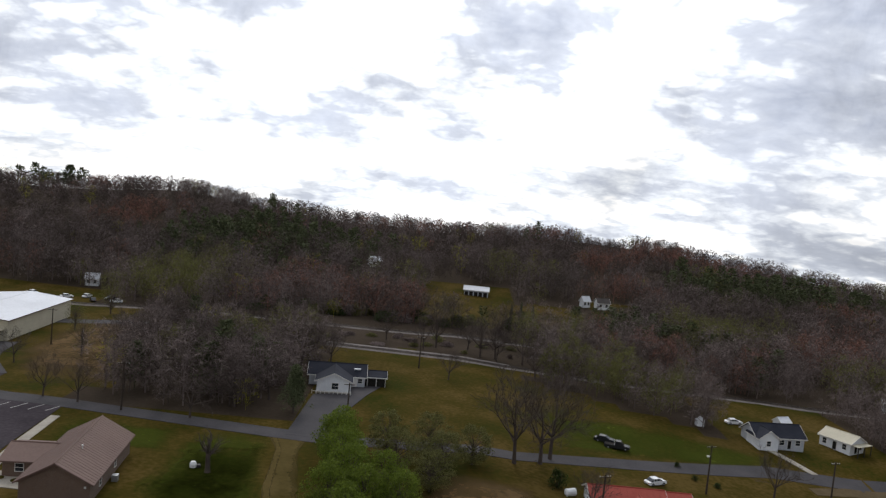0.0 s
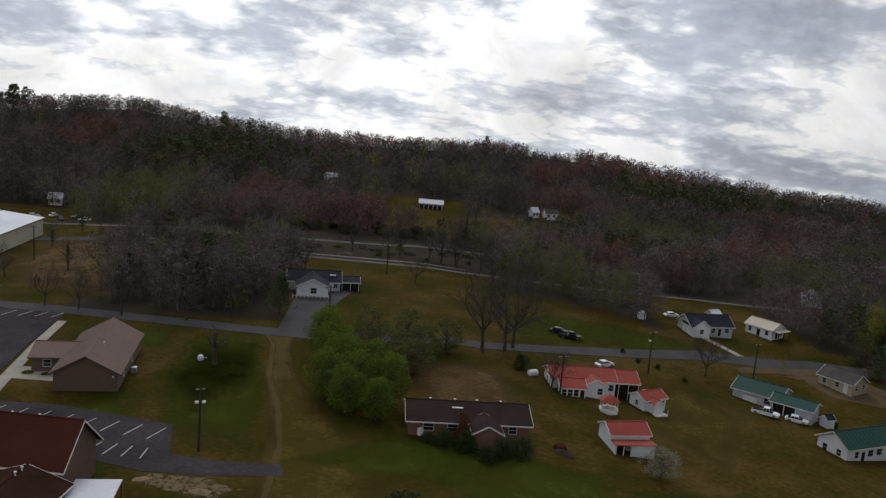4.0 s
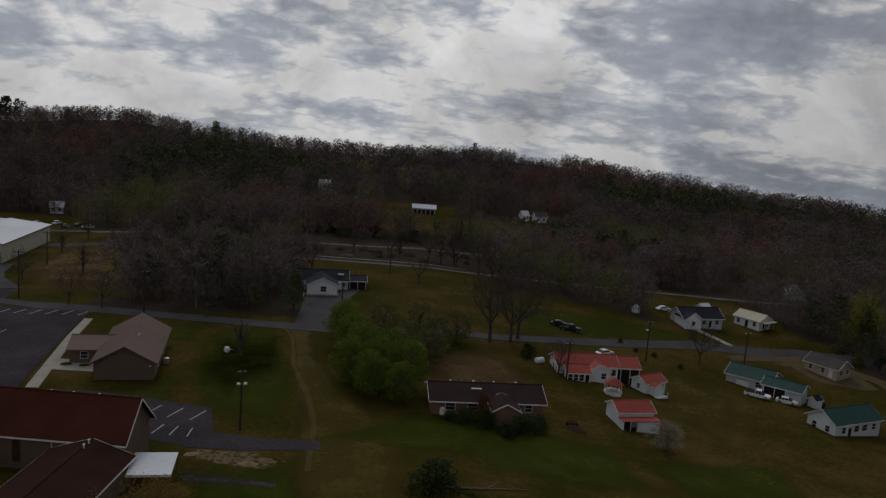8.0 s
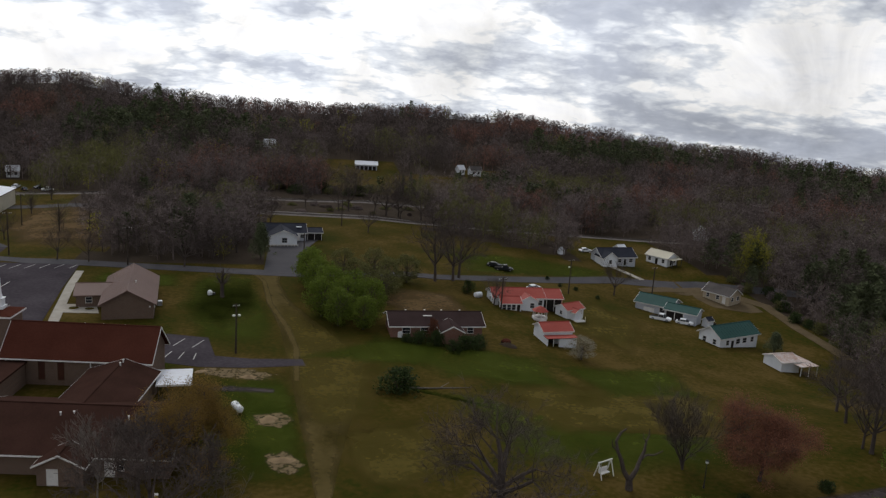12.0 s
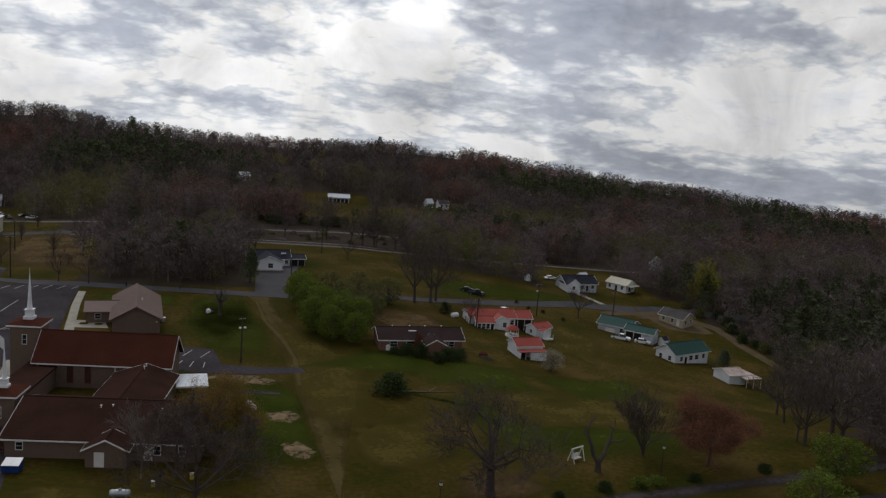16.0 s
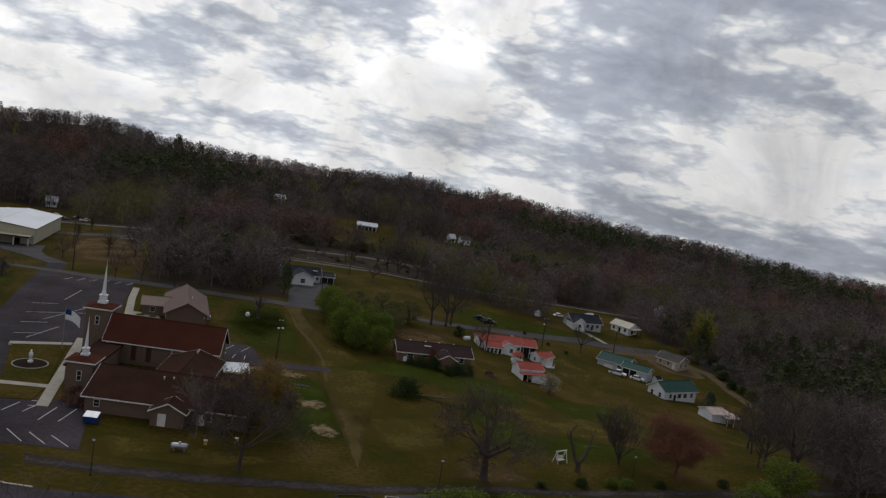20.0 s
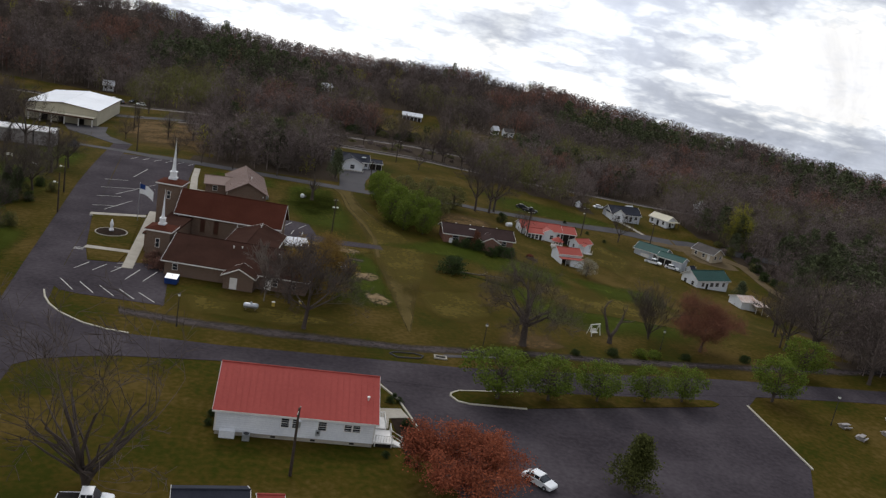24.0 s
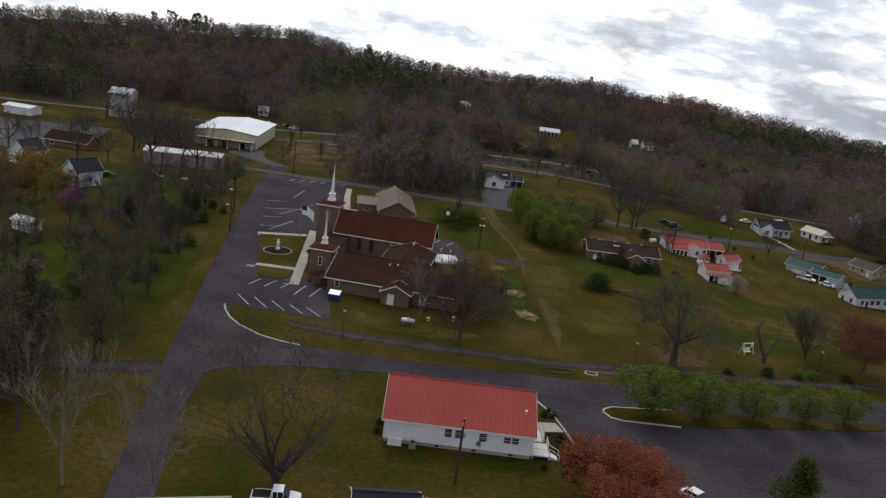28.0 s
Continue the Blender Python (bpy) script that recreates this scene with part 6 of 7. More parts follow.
# ---- trees ----
def branches(rng, bd, p, d, length, r, depth, droop=0.0, kids=4, sides=5, tips=None, spread=0.75, shrink=0.62):
    """A limb of bent tapering lengths that forks into thinner ones."""
    segs = 3 if depth > 1 else 2
    q = Vector(p)
    d = Vector(d).normalized()
    for s in range(segs):
        nd = (d + Vector((rng.uniform(-1, 1), rng.uniform(-1, 1), rng.uniform(-.6, .8) - droop)) * 0.17).normalized()
        e = q + nd * (length / segs)
        r1 = r * (1 - 0.28 * (s + 1) / segs * 1.8)
        bd.tube(q, e, r * (1 - 0.28 * s / segs * 1.8), max(r1, 0.0016), sides, cap=False)
        if depth > 0 and (s > 0 or depth < 3):
            for k in range(kids // segs + (1 if s == segs - 1 else 0) + (rng.random() < 0.5)):
                side_d = nd.orthogonal().normalized()
                side_d.rotate(Matrix.Rotation(rng.uniform(0, 6.283), 3, nd))
                cd = (nd * (1 - spread * 0.45) + side_d * spread + Vector((0, 0, 0.18 - droop))).normalized()
                branches(rng, bd, e if s == segs - 1 else q.lerp(e, rng.uniform(.3, 1)), cd, length * shrink * rng.uniform(.75, 1.15), max(r1 * 0.55, 0.0018), depth - 1, droop, kids, max(3, sides - 2), tips, spread, shrink)
        q, d = e, nd
    if tips is not None:
        tips.append(q)


def scatter_leaves(rng, bd, centres, per, rad, size, flat_=0.7):
    for c in centres:
        for i in range(per):
            o = Vector((rng.gauss(0, 1), rng.gauss(0, 1), rng.gauss(0, 1) * flat_)) * rad * 0.55
            a = Vector((rng.uniform(-1, 1), rng.uniform(-1, 1), rng.uniform(-1, 1))).normalized() * size * rng.uniform(.6, 1.3)
            b = a.orthogonal().normalized() * size * rng.uniform(.5, 1)
            p = Vector(c) + o
            n = len(bd.v)
            bd.v += [tuple(p - a), tuple(p + b), tuple(p + a), tuple(p - b)]
            bd.f.append((n, n + 1, n + 2, n + 3))


PROTO = {}


def tree(kind, name, label, x, y, h, rot=0, wide=1.0, bark="bark", leaf=None, per=0, leafsize=0.2, rad=0.8, depth=3, limbs=5, fork=0.3, droop=0.0, spread=0.75, seed=1, group="", crown_name="crown", stems=1, trunk_r=0.024, kids=4, shrink=0.62):
    key = (kind, seed)
    if key not in PROTO:
        rng = random.Random(seed * 77 + len(kind))
        tk, bd, tips = Build(), Build(), []
        for s in range(stems):
            lean = Vector((rng.uniform(-.12, .12), rng.uniform(-.12, .12), 1)) if stems == 1 else Vector((rng.uniform(-.5, .5), rng.uniform(-.5, .5), 1))
            top = lean.normalized() * fork
            r = trunk_r * (1 if stems == 1 else 0.6)
            tk.tube((0, 0, -0.05), tuple(top * 0.15), r * 1.5, r * 1.05, 8, cap=False)
            tk.tube(tuple(top * 0.15), tuple(top * 1.03), r * 1.05, r * 0.8, 8, cap=False)
            branches(rng, bd, top, lean, (1 - fork) * 0.62, r * 0.72, depth, droop, kids, 5, tips, spread, shrink)
            for i in range(limbs):
                a = 6.283 * (i + rng.uniform(-.25, .25)) / limbs
                d = Vector((math.cos(a) * spread, math.sin(a) * spread, rng.uniform(.35, 0.9) - droop))
                branches(rng, bd, top * rng.uniform(.75, 1.0), d, (1 - fork) * rng.uniform(.5, .68), r * 0.5, depth, droop, kids, 5, tips, spread, shrink)
        me = (tk.mesh("trunk", M[bark]), bd.mesh("branches", M[bark]))
        lm = None
        if leaf:
            lb = Build()
            scatter_leaves(rng, lb, tips if len(tips) < 900 else rng.sample(tips, 900), per, rad / h, leafsize / h)
            lm = lb.mesh(crown_name, M[leaf])
        PROTO[key] = (me, lm)
    me, lm = PROTO[key]
    t = thing(name, label, "tree", (x, y), rot, group)
    t.scale = (h * wide, h * wide, h)
    for nm, q in zip(("trunk", "limb_frame"), me):
        o = new(nm, q)
        o.parent = t
    if lm:
        o = new("crown", lm)
        o.parent = t
    return t


BARE = "tall leafless tree with fine grey brown twigs"
# near, beside the junction and the office
tree("bare", "bare_tree", "large spreading leafless tree beside the junction", -28.9, -115.6, 16.5, 20, 1.0, "bark", depth=4, limbs=4, fork=0.12, seed=3, spread=0.64, trunk_r=0.034, kids=2, stems=4, shrink=0.66)
tree("pale", "bare_tree", "slender pale barked leafless tree", -51.5, -121, 15, 100, 0.7, "pale_bark", depth=3, limbs=5, fork=0.3, seed=4, spread=0.5, trunk_r=0.014)
tree("pale", "bare_tree", "slender pale barked leafless tree", -40.5, -124, 14, 220, 0.8, "pale_bark", depth=3, seed=4)
tree("brown", "oak_tree", "tall oak still holding dry brown leaves", -61.6, -110.5, 15, 0, 0.75, "bark", "dry_leaf", 4, 0.14, 1.3, 3, 6, 0.3, seed=6)
tree("brown", "oak_tree", "oak still holding dry brown leaves", -61, -87, 10, 120, 0.8, seed=6)
tree("brown", "oak_tree", "oak with sparse dry brown leaves", -72, -97, 15, 210, 0.9, seed=6)
tree("maple", "red_maple", "round tree covered in red spring buds", 12.8, -111.8, 7.0, 10, 1.3, "bark", "maple", 40, 0.10, 0.9, 3, 7, 0.2, seed=5)
# church lawn
tree("bare2", "bare_tree", "tall leafless oak by the old drive", -6.2, -64.0, 14.5, 40, 1.0, depth=4, limbs=6, fork=0.3, seed=7)
tree("bare2", "bare_tree", "leafless tree behind the church lawn", -9.0, -52, 9.5, 160, 1.1, depth=4, seed=7)
tree("budding", "budding_tree", "tree with thin yellow orange spring buds", -3.2, -42.6, 9.5, 60, 1.15, "bark", "orange_leaf", 64, 0.07, 1.0, 3, 6, 0.25, seed=8)
tree("pale", "bare_tree", "pale barked leafless tree before the brick wing", -13.6, -52.4, 10.5, 300, 0.8, seed=4)
tree("oak", "bare_tree", "broad leafless tree on the meadow", 34.2, -60.8, 14.8, 0, 0.95, "bark", None, depth=4, limbs=6, fork=0.34, seed=9, spread=0.78, trunk_r=0.046, kids=3, shrink=0.66)
dead = thing("dead_tree", "crooked dead tree with two bare leaning limbs", "tree", (53.6, -54.6), 10)


def limb(name, pts, r0, r1):
    bd = Build()
    n = len(pts) - 1
    for i in range(n):
        bd.tube(pts[i], pts[i + 1], r0 + (r1 - r0) * i / n, r0 + (r1 - r0) * (i + 1) / n, 8, cap=False)
    part(name, bd, "bark", dead)


limb("trunk", [(0.2, 0, -0.3), (0.1, 0, 0.8), (0, 0, 1.6)], 0.55, 0.42)
limb("limb", [(0, 0, 1.4), (-0.9, 0.2, 2.8), (-1.5, 0.1, 4.4), (-2.3, 0, 5.8), (-2.6, 0.2, 7.2), (-2.0, 0.2, 8.4), (-1.2, 0.1, 8.9)], 0.36, 0.1)
limb("limb", [(0.1, 0, 1.4), (0.9, -0.1, 2.8), (1.5, 0.1, 4.2), (1.9, 0, 5.4), (2.2, 0.2, 6.6)], 0.36, 0.14)
limb("limb", [(1.5, 0.1, 4.2), (2.6, 0.3, 4.6), (3.8, 0.2, 4.5), (5.0, 0.1, 5.0)], 0.2, 0.07)
limb("limb", [(-2.3, 0, 5.8), (-3.1, 0.2, 6.6), (-3.3, 0.1, 7.6)], 0.13, 0.05)
limb("limb", [(2.2, 0.2, 6.6), (2.8, 0.5, 7.4), (2.6, 0.4, 8.2)], 0.12, 0.05)
limb("limb", [(2.2, 0.2, 6.6), (1.5, 0.0, 7.3), (1.6, 0.1, 8.0)], 0.1, 0.04)
tree("multi", "bare_tree", "leafless tree with many thin stems", 64.2, -49.5, 9.5, 0, 1.0, depth=3, limbs=3, fork=0.15, seed=14, stems=5, spread=0.45)
tree("redbud", "budding_tree", "rounded tree in reddish brown bud", 73.8, -53.6, 9.8, 0, 1.05, "bark", "rust_bud", 60, 0.075, 1.0, 3, 6, 0.26, seed=15)
tree("small", "bare_tree", "small crooked leafless tree by the lawn", -4.8, 38, 8.6, 0, 1.0, depth=2, limbs=5, fork=0.38, seed=17, trunk_r=0.05, kids=3, shrink=0.5)
# green bushy trees
WIL = "bushy tree in fresh green spring leaf"
def leafy(kind, name, label, x, y, h, wide, rot, leaf, seed, group, lumps=46, per=70, size=0.019, low=0.08, loose=0.5, bare=0.0, stem=0.02):
    """A tree in leaf: a forked trunk and a crown of overlapping tufts with gaps between them."""
    key = ("leafy", kind, seed)
    if key not in PROTO:
        rng = random.Random(seed)
        tk, fr, lb = Build(), Build(), Build()
        tk.tube((0, 0, -0.05), (0.01, 0.0, 0.2), stem * 1.4, stem, 7, cap=False).tube((0.01, 0, 0.2), (0.0, 0.01, 0.62), stem, stem * 0.45, 6)
        mid = 0.5 * (1 + low)
        for i in range(lumps):
            a, u = 2.39996 * i + rng.uniform(-.3, .3), 1 - 2 * (i + 0.5) / lumps
            r = math.sqrt(1 - u * u) * rng.uniform(.62, 1.0) * (0.88 + 0.16 * math.sin(3 * a + seed))
            c = Vector((0.46 * r * math.cos(a), 0.46 * r * math.sin(a), mid + (1 - mid) * 0.95 * u * rng.uniform(.82, 1.0)))
            fr.tube((0, 0, max(0.1, c.z * 0.55)), tuple(c), stem * 0.35, stem * 0.08, 4, cap=False)
            if rng.random() < bare:
                continue
            rad = rng.uniform(.085, .15)
            n = int(per * (rad / 0.12) ** 2)
            for k in range(n):
                d = Vector((rng.gauss(0, 1), rng.gauss(0, 1), rng.gauss(0, 1) + 0.25)).normalized()
                p = c + Vector((d.x, d.y, d.z * 0.85)) * rad * (1 - loose * rng.random() ** 2)
                nrm = (d + Vector((rng.uniform(-1, 1), rng.uniform(-1, 1), rng.uniform(-1, 1))) * 0.8).normalized()
                e = nrm.orthogonal().normalized()
                e.rotate(Matrix.Rotation(rng.uniform(0, 6.283), 3, nrm))
                f = nrm.cross(e)
                w, l = size * rng.uniform(.45, .8), size * rng.uniform(.8, 1.4)
                q = len(lb.v)
                lb.v += [tuple(p - e * l), tuple(p + f * w), tuple(p + e * l), tuple(p - f * w)]
                lb.f.append((q, q + 1, q + 2, q + 3))
        PROTO[key] = (tk.mesh("trunk", M["bark"]), fr.mesh("limb_frame", M["bark"]), lb.mesh("crown", M[leaf]))
    t = thing(name, label, "tree", (x, y), rot, group)
    t.scale = (h * wide, h * wide, h)
    for nm, me in zip(("trunk", "limb_frame", "crown"), PROTO[key]):
        o = new(nm, me)
        o.parent = t


for i, (x, y, h, w) in enumerate(((15.6, 54, 8.8, 0.95), (15.4, 46, 9.6, 0.95), (17.2, 38, 9.8, 0.95), (19.2, 30, 9.8, 0.95), (22.2, 23, 9.2, 0.98), (27.4, 22.4, 8.8, 0.95), (24.5, 31, 8.8, 0.95), (16.8, 23.5, 8.6, 0.95), (20.0, 16.6, 8.4, 0.95), (25.0, 14.2, 7.4, 0.95))):
    leafy("willow", "green_tree", WIL, x, y, h, w, 67 * i, "leaf", 21 + i % 2, "green trees by the track", 58, 78, 0.018, 0.04)
for i, (x, y, h, w) in enumerate(((32, 38, 7.2, 1.2), (26, 45, 8.4, 1.1), (34, 47, 8.0, 1.3), (24, 55, 8.4, 1.1), (32, 57, 8.2, 1.2), (40, 53, 7.6, 1.2))):
    leafy("olive", "budding_tree", "leafing bushy tree in dull olive green", x, y, h, w, 90 * i, "olive_leaf", 22, "olive trees", 56, 80, 0.017, 0.04, 0.9, 0.10)
for i, (x, y, h, w) in enumerate(((23.8, -85.0, 8.6, 1.45), (32.4, -84.0, 7.6, 1.35), (41.2, -82.6, 7.0, 1.3), (50.2, -81.0, 6.4, 1.3), (57.6, -79.6, 6.4, 1.25), (77.2, -75.4, 8.6, 1.25), (91.5, -62.0, 8.0, 1.3))):
    leafy("island", "island_tree", "small round green tree in the kerbed island" if i < 5 else "round green tree on the verge", x, y, h, w, 50 * i, "leaf", 24, "island trees", 52, 66, 0.02, 0.14, 0.7, 0.08)
tree("yellow", "yellow_tree", "tree in bright yellow green bud", 160.5, 88, 15, 0, 0.5, "bark", "yellow_leaf", 12, 0.2, 1.0, 3, 6, 0.2, seed=26)
leafy("blossom", "blossom_tree", "small spreading tree in pale white blossom", 69.4, 4.0, 5.0, 1.5, 0, "blossom", 18, "", 50, 60, 0.015, 0.08, 0.8, 0.1)
tree("purple", "redbud_tree", "small tree in purple blossom", -101, -5, 4.2, 0, 1.1, "bark", "purple", 7, 0.12, 0.7, 3, 6, 0.2, seed=27)
tree("orange", "orange_tree", "tree in orange spring bud", -113, 1, 10, 0, 1.1, "bark", "orange_leaf", 10, 0.2, 1.0, 3, 6, 0.2, seed=28)
tree("orange", "orange_tree", "tree in orange spring bud", -124, -4, 10, 90, 1.1, "bark", "orange_leaf", 10, 0.2, 1.0, 3, 6, 0.2, seed=28)
leafy("bud", "budding_tree", "budding tree in pale olive by the hall", -57, 112, 11, 0.9, 112, "olive_leaf", 23, "olive trees", 56, 20, 0.012, 0.18, 0.9, 0.2)
leafy("bud", "budding_tree", "budding tree in pale olive by the tracks", -76, 180, 10, 1.0, 180, "olive_leaf", 23, "olive trees", 56, 20, 0.012, 0.18, 0.9, 0.2)
leafy("bud", "budding_tree", "budding tree in pale olive by the tracks", -75, 150, 9, 0.9, 150, "olive_leaf", 23, "olive trees", 56, 20, 0.012, 0.18, 0.9, 0.2)
for i, (x, y, h) in enumerate(((48.5, 58, 17), (54, 61, 16), (56.5, 65, 15.5), (37, 118, 7), (-61.5, -88, 10), (-64, -70, 9), (-70, -40, 9), (-86, -2, 9), (-104, 84, 12), (-118, 60, 10), (-70, 104, 8), (-48, 72, 8), (-40, 70, 8), (-16, 66, 9), (106, -30, 10), (98, -44, 9), (112, -20, 11), (104, 68, 9), (-75, -95, 11), (-88, -70, 11), (-126, 150, 12), (-140, 130, 12), (-118, 120, 12), (-150, 60, 11), (60, 40, 7))):
    tree("slim", "bare_tree", BARE, x, y, h, 37 * i, 0.9 + 0.05 * (i % 5), depth=3, limbs=6, fork=0.3, seed=31 + i % 3, spread=0.6, kids=4, group="bare trees")


for i in range(52):
    rg = random.Random(300 + i)
    x, y = (-64 - rg.uniform(0, 52), rg.uniform(-104, 40)) if i < 44 else (-78 - rg.uniform(0, 80), rg.uniform(52, 132))
    if i < 44 and y > 0:
        x -= 22
    if -126 < x < -92 and -4 < y < 38:
        x += 22
    if -118 < x < -78 and 44 < y < 84:
        y += 44
    tree("slim", "bare_tree", "leafless tree in the roadside thicket" if i < 44 else "leafless shade tree among village houses", x, y, rg.uniform(7, 12), 37 * i, rg.uniform(0.9, 1.25), seed=31 + i % 3, group="bare trees")


for i, (x, y, h) in enumerate(((-104, 60, 17), (-90, 62, 16), (-112, 84, 17), (-121, 90, 18), (-104, 88, 16), (-120, 110, 14), (-112, 124, 13), (-148, 160, 15), (-160, 164, 16), (-142, 168, 14), (-128, 60, 13), (-20, 112, 12), (30, 156, 9), (18, 164, 9), (44, 160, 9), (-30, 158, 10), (-14, 160, 9), (62, 132, 9), (40, 198, 11), (26, 204, 12), (58, 202, 10), (-52, 130, 9), (-48, 110, 8), (20, 212, 13), (8, 206, 12))):
    tree("slim", "bare_tree", "tall leafless tree beside village houses" if x < -70 else "leafless tree near the railway", x, y, h, 53 * i, 1.0 + 0.08 * (i % 3), seed=31 + i % 3, group="bare trees")


def conifer(x, y, h, w, seed=1, label="dark green conifer with dense needles", mat="pine"):
    key = ("conifer", seed, mat)
    if key not in PROTO:
        rng = random.Random(seed)
        lb = Build()
        cs = []
        for i in range(420):
            u = rng.random() ** 0.75
            a = rng.uniform(0, 6.283)
            r = (1 - u) ** 0.8 * (0.30 + 0.12 * math.sin(3 * a + 9 * u)) * math.sqrt(rng.random())
            cs.append((r * math.cos(a), r * math.sin(a), 0.12 + u * 0.86))
        scatter_leaves(rng, lb, cs, 15, 0.075, 0.017)
        PROTO[key] = (Build().tube((0, 0, -0.05), (0, 0, 0.95), 0.03, 0.006, 6).mesh("trunk", M["bark"]), lb.mesh("crown", M[mat]))
    t = thing("conifer", label, "tree", (x, y), x * 31, "conifers")
    t.scale = (w, w, h)
    for nm, me in zip(("trunk", "crown"), PROTO[key]):
        o = new(nm, me)
        o.parent = t


conifer(36.4, -109.6, 8.2, 10.5, 3, "broad pyramidal olive green cedar", "cedar")
for x, y, h, w in ((63, 216, 9, 3), (67, 219, 10, 3), (72, 222, 9, 3.4), (-84, -14, 7, 8), (-90, -24, 7, 9), (-72, -2, 7, 8), (-74, -14, 6, 7), (-76, 4, 6, 7), (129.6, 26.4, 5.4, 8), (-16, 82, 12, 12), (3.0, 76, 10, 10), (-9, 94, 12, 12), (-68, -90, 12, 8), (-74, -82, 11, 8)):
    conifer(x, y, h, w)


def bush(x, y, r, h, mat="dark_leaf", label="rounded dark green bush", seed=1):
    key = ("bush", seed, mat)
    if key not in PROTO:
        rng = random.Random(seed)
        lb = Build()
        cs = []
        for i in range(150):
            a, u = rng.uniform(0, 6.283), rng.random()
            rr = math.sqrt(rng.random()) * (0.8 + 0.2 * math.sin(3 * a)) * math.sqrt(1 - (u * 0.9) ** 2)
            cs.append((rr * math.cos(a), rr * math.sin(a), u * 0.9))
        scatter_leaves(rng, lb, cs, 8, 0.2, 0.06)
        st = Build()
        for i in range(7):
            a = 0.9 * i
            st.tube((0, 0, -0.1), (0.5 * math.cos(a), 0.5 * math.sin(a), 0.8), 0.03, 0.01, 4)
        PROTO[key] = (st.mesh("stems", M["bark"]), lb.mesh("foliage", M[mat]))
    t = thing("bush", label, "bush", (x, y), x * 23, "bushes")
    t.scale = (r, r, h)
    for nm, me in zip(("stem_frame", "foliage"), PROTO[key]):
        o = new(nm, me)
        o.parent = t


bush(38.4, 7.4, 1.7, 4.6, "rust_bud", "tall reddish shrub grown up against the brick house", 9)
bush(27.8, -18.5, 4.4, 3.8, "dark_leaf", "large rounded dark green bush on the lawn", 2)
for x, y, r, h in ((35.4, 5.6, 2.0, 2.6), (38.6, 4.4, 2.2, 3.0), (44.5, 3.2, 2.8, 2.8), (47.4, 5.0, 2.4, 2.6), (41.4, 1.0, 2.2, 2.2), (55.5, 49.5, 2.2, 3.4), (33, 6.4, 1.4, 1.8)):
    bush(x, y, r, h, "dark_leaf", "overgrown dark shrub against the brick house", 3)
for x, y, r in ((6.6, -89.6, 0.9), (8.0, -89.4, 0.8), (8.2, -96.6, 1.0), (8.6, -99.2, 0.9), (9.4, -101.4, 0.9), (7.6, -101.8, 0.8), (4.6, -105.2, 0.7), (7.4, -106, 0.7), (8.4, -107.2, 0.7), (-17.8, -98, 0.8), (-17.9, -100.5, 0.8), (7.4, -88, 0.7)):
    bush(x, y, r, r * 1.1, "dark_leaf", "small clipped shrub beside the office", 4)
for x, y, r, h in ((-35.6, -38.5, 2.4, 2.8), (-34.6, -41, 2.0, 2.2)):
    bush(x, y, r, h, "red_twig", "brownish red shrub against the church wall", 5)
for x, y in ((88, 70), (92, 68), (96, 61), (86, 76)):
    bush(x, y, 0.9, 1.1, "dark_leaf", "small round shrub along the street", 4)
for i in range(46):
    rng = random.Random(i)
    bush(-62 - rng.uniform(0, 34) - 4 * (i % 3), -96 + 2.4 * i + rng.uniform(-3, 3), rng.uniform(1.5, 3), rng.uniform(1.6, 3.4), ("dark_leaf", "olive_leaf", "twig")[i % 3], "tangled shrub beside the road", 6 + i % 2)
for i in range(64):
    rng = random.Random(i + 50)
    bush(rng.uniform(-44, 104), 200 + rng.uniform(-4, 12), rng.uniform(2.5, 5), rng.uniform(2, 4.5), ("olive_leaf", "twig", "dark_leaf")[i % 3], "brown scrub bush along the railway", 8 + i % 2)

for i in range(44):
    rg = random.Random(900 + i)
    x, y = (rg.uniform(-46, 6), rg.uniform(72, 150)) if i < 26 else (rg.uniform(20, 110), rg.uniform(144, 160))
    if 0 < x < 20 and 84 < y < 104 or line_gap(NEAR_LINE, x, y) < 4.5 or (0 < x < 26 and y < 112):
        continue
    tree("slim", "bare_tree", "leafless tree in brown scrub near the railway", x, y, rg.uniform(8, 13), 41 * i, rg.uniform(0.9, 1.3), seed=31 + i % 3, group="bare trees")
for i in range(70):
    rng = random.Random(i + 150)
    x = rng.uniform(-60, 108)
    y = rng.uniform(148, 176)
    if line_gap(NEAR_LINE, x, y) < 7 or line_gap(FAR_LINE, x, y) < 6:
        continue
    bush(x, y, rng.uniform(1.5, 3.0), rng.uniform(0.7, 1.4), ("twig", "olive_leaf", "twig")[i % 3], "low brown scrub bush between the tracks", 8 + i % 2)

for i, (x, y, h) in enumerate(((98, -46, 13), (103, -49, 15), (109, -40, 15), (114, -52, 14), (107, -62, 13), (118, -44, 16), (113, -76, 14), (121, -68, 15), (124, -84, 14), (116, -88, 13), (131, -60, 15))):
    tree("slim", "bare_tree", "tall leafless tree at the end of the meadow", x, y, h, 61 * i, 1.0 + 0.07 * (i % 3), seed=31 + i % 3, group="bare trees")
for i, (x, y, r, h) in enumerate(((44, -62.5, 1.2, 1.0), (52, -61, 1.6, 1.4), (58, -60.4, 1.8, 1.6), (61, -60, 1.7, 1.5), (68, -59.2, 1.4, 1.2), (82, -57, 1.6, 1.4))):
    bush(x, y, r, h, "leaf" if i in (2, 3) else "dark_leaf", "low green shrub along the old drive", 7 + i % 2)
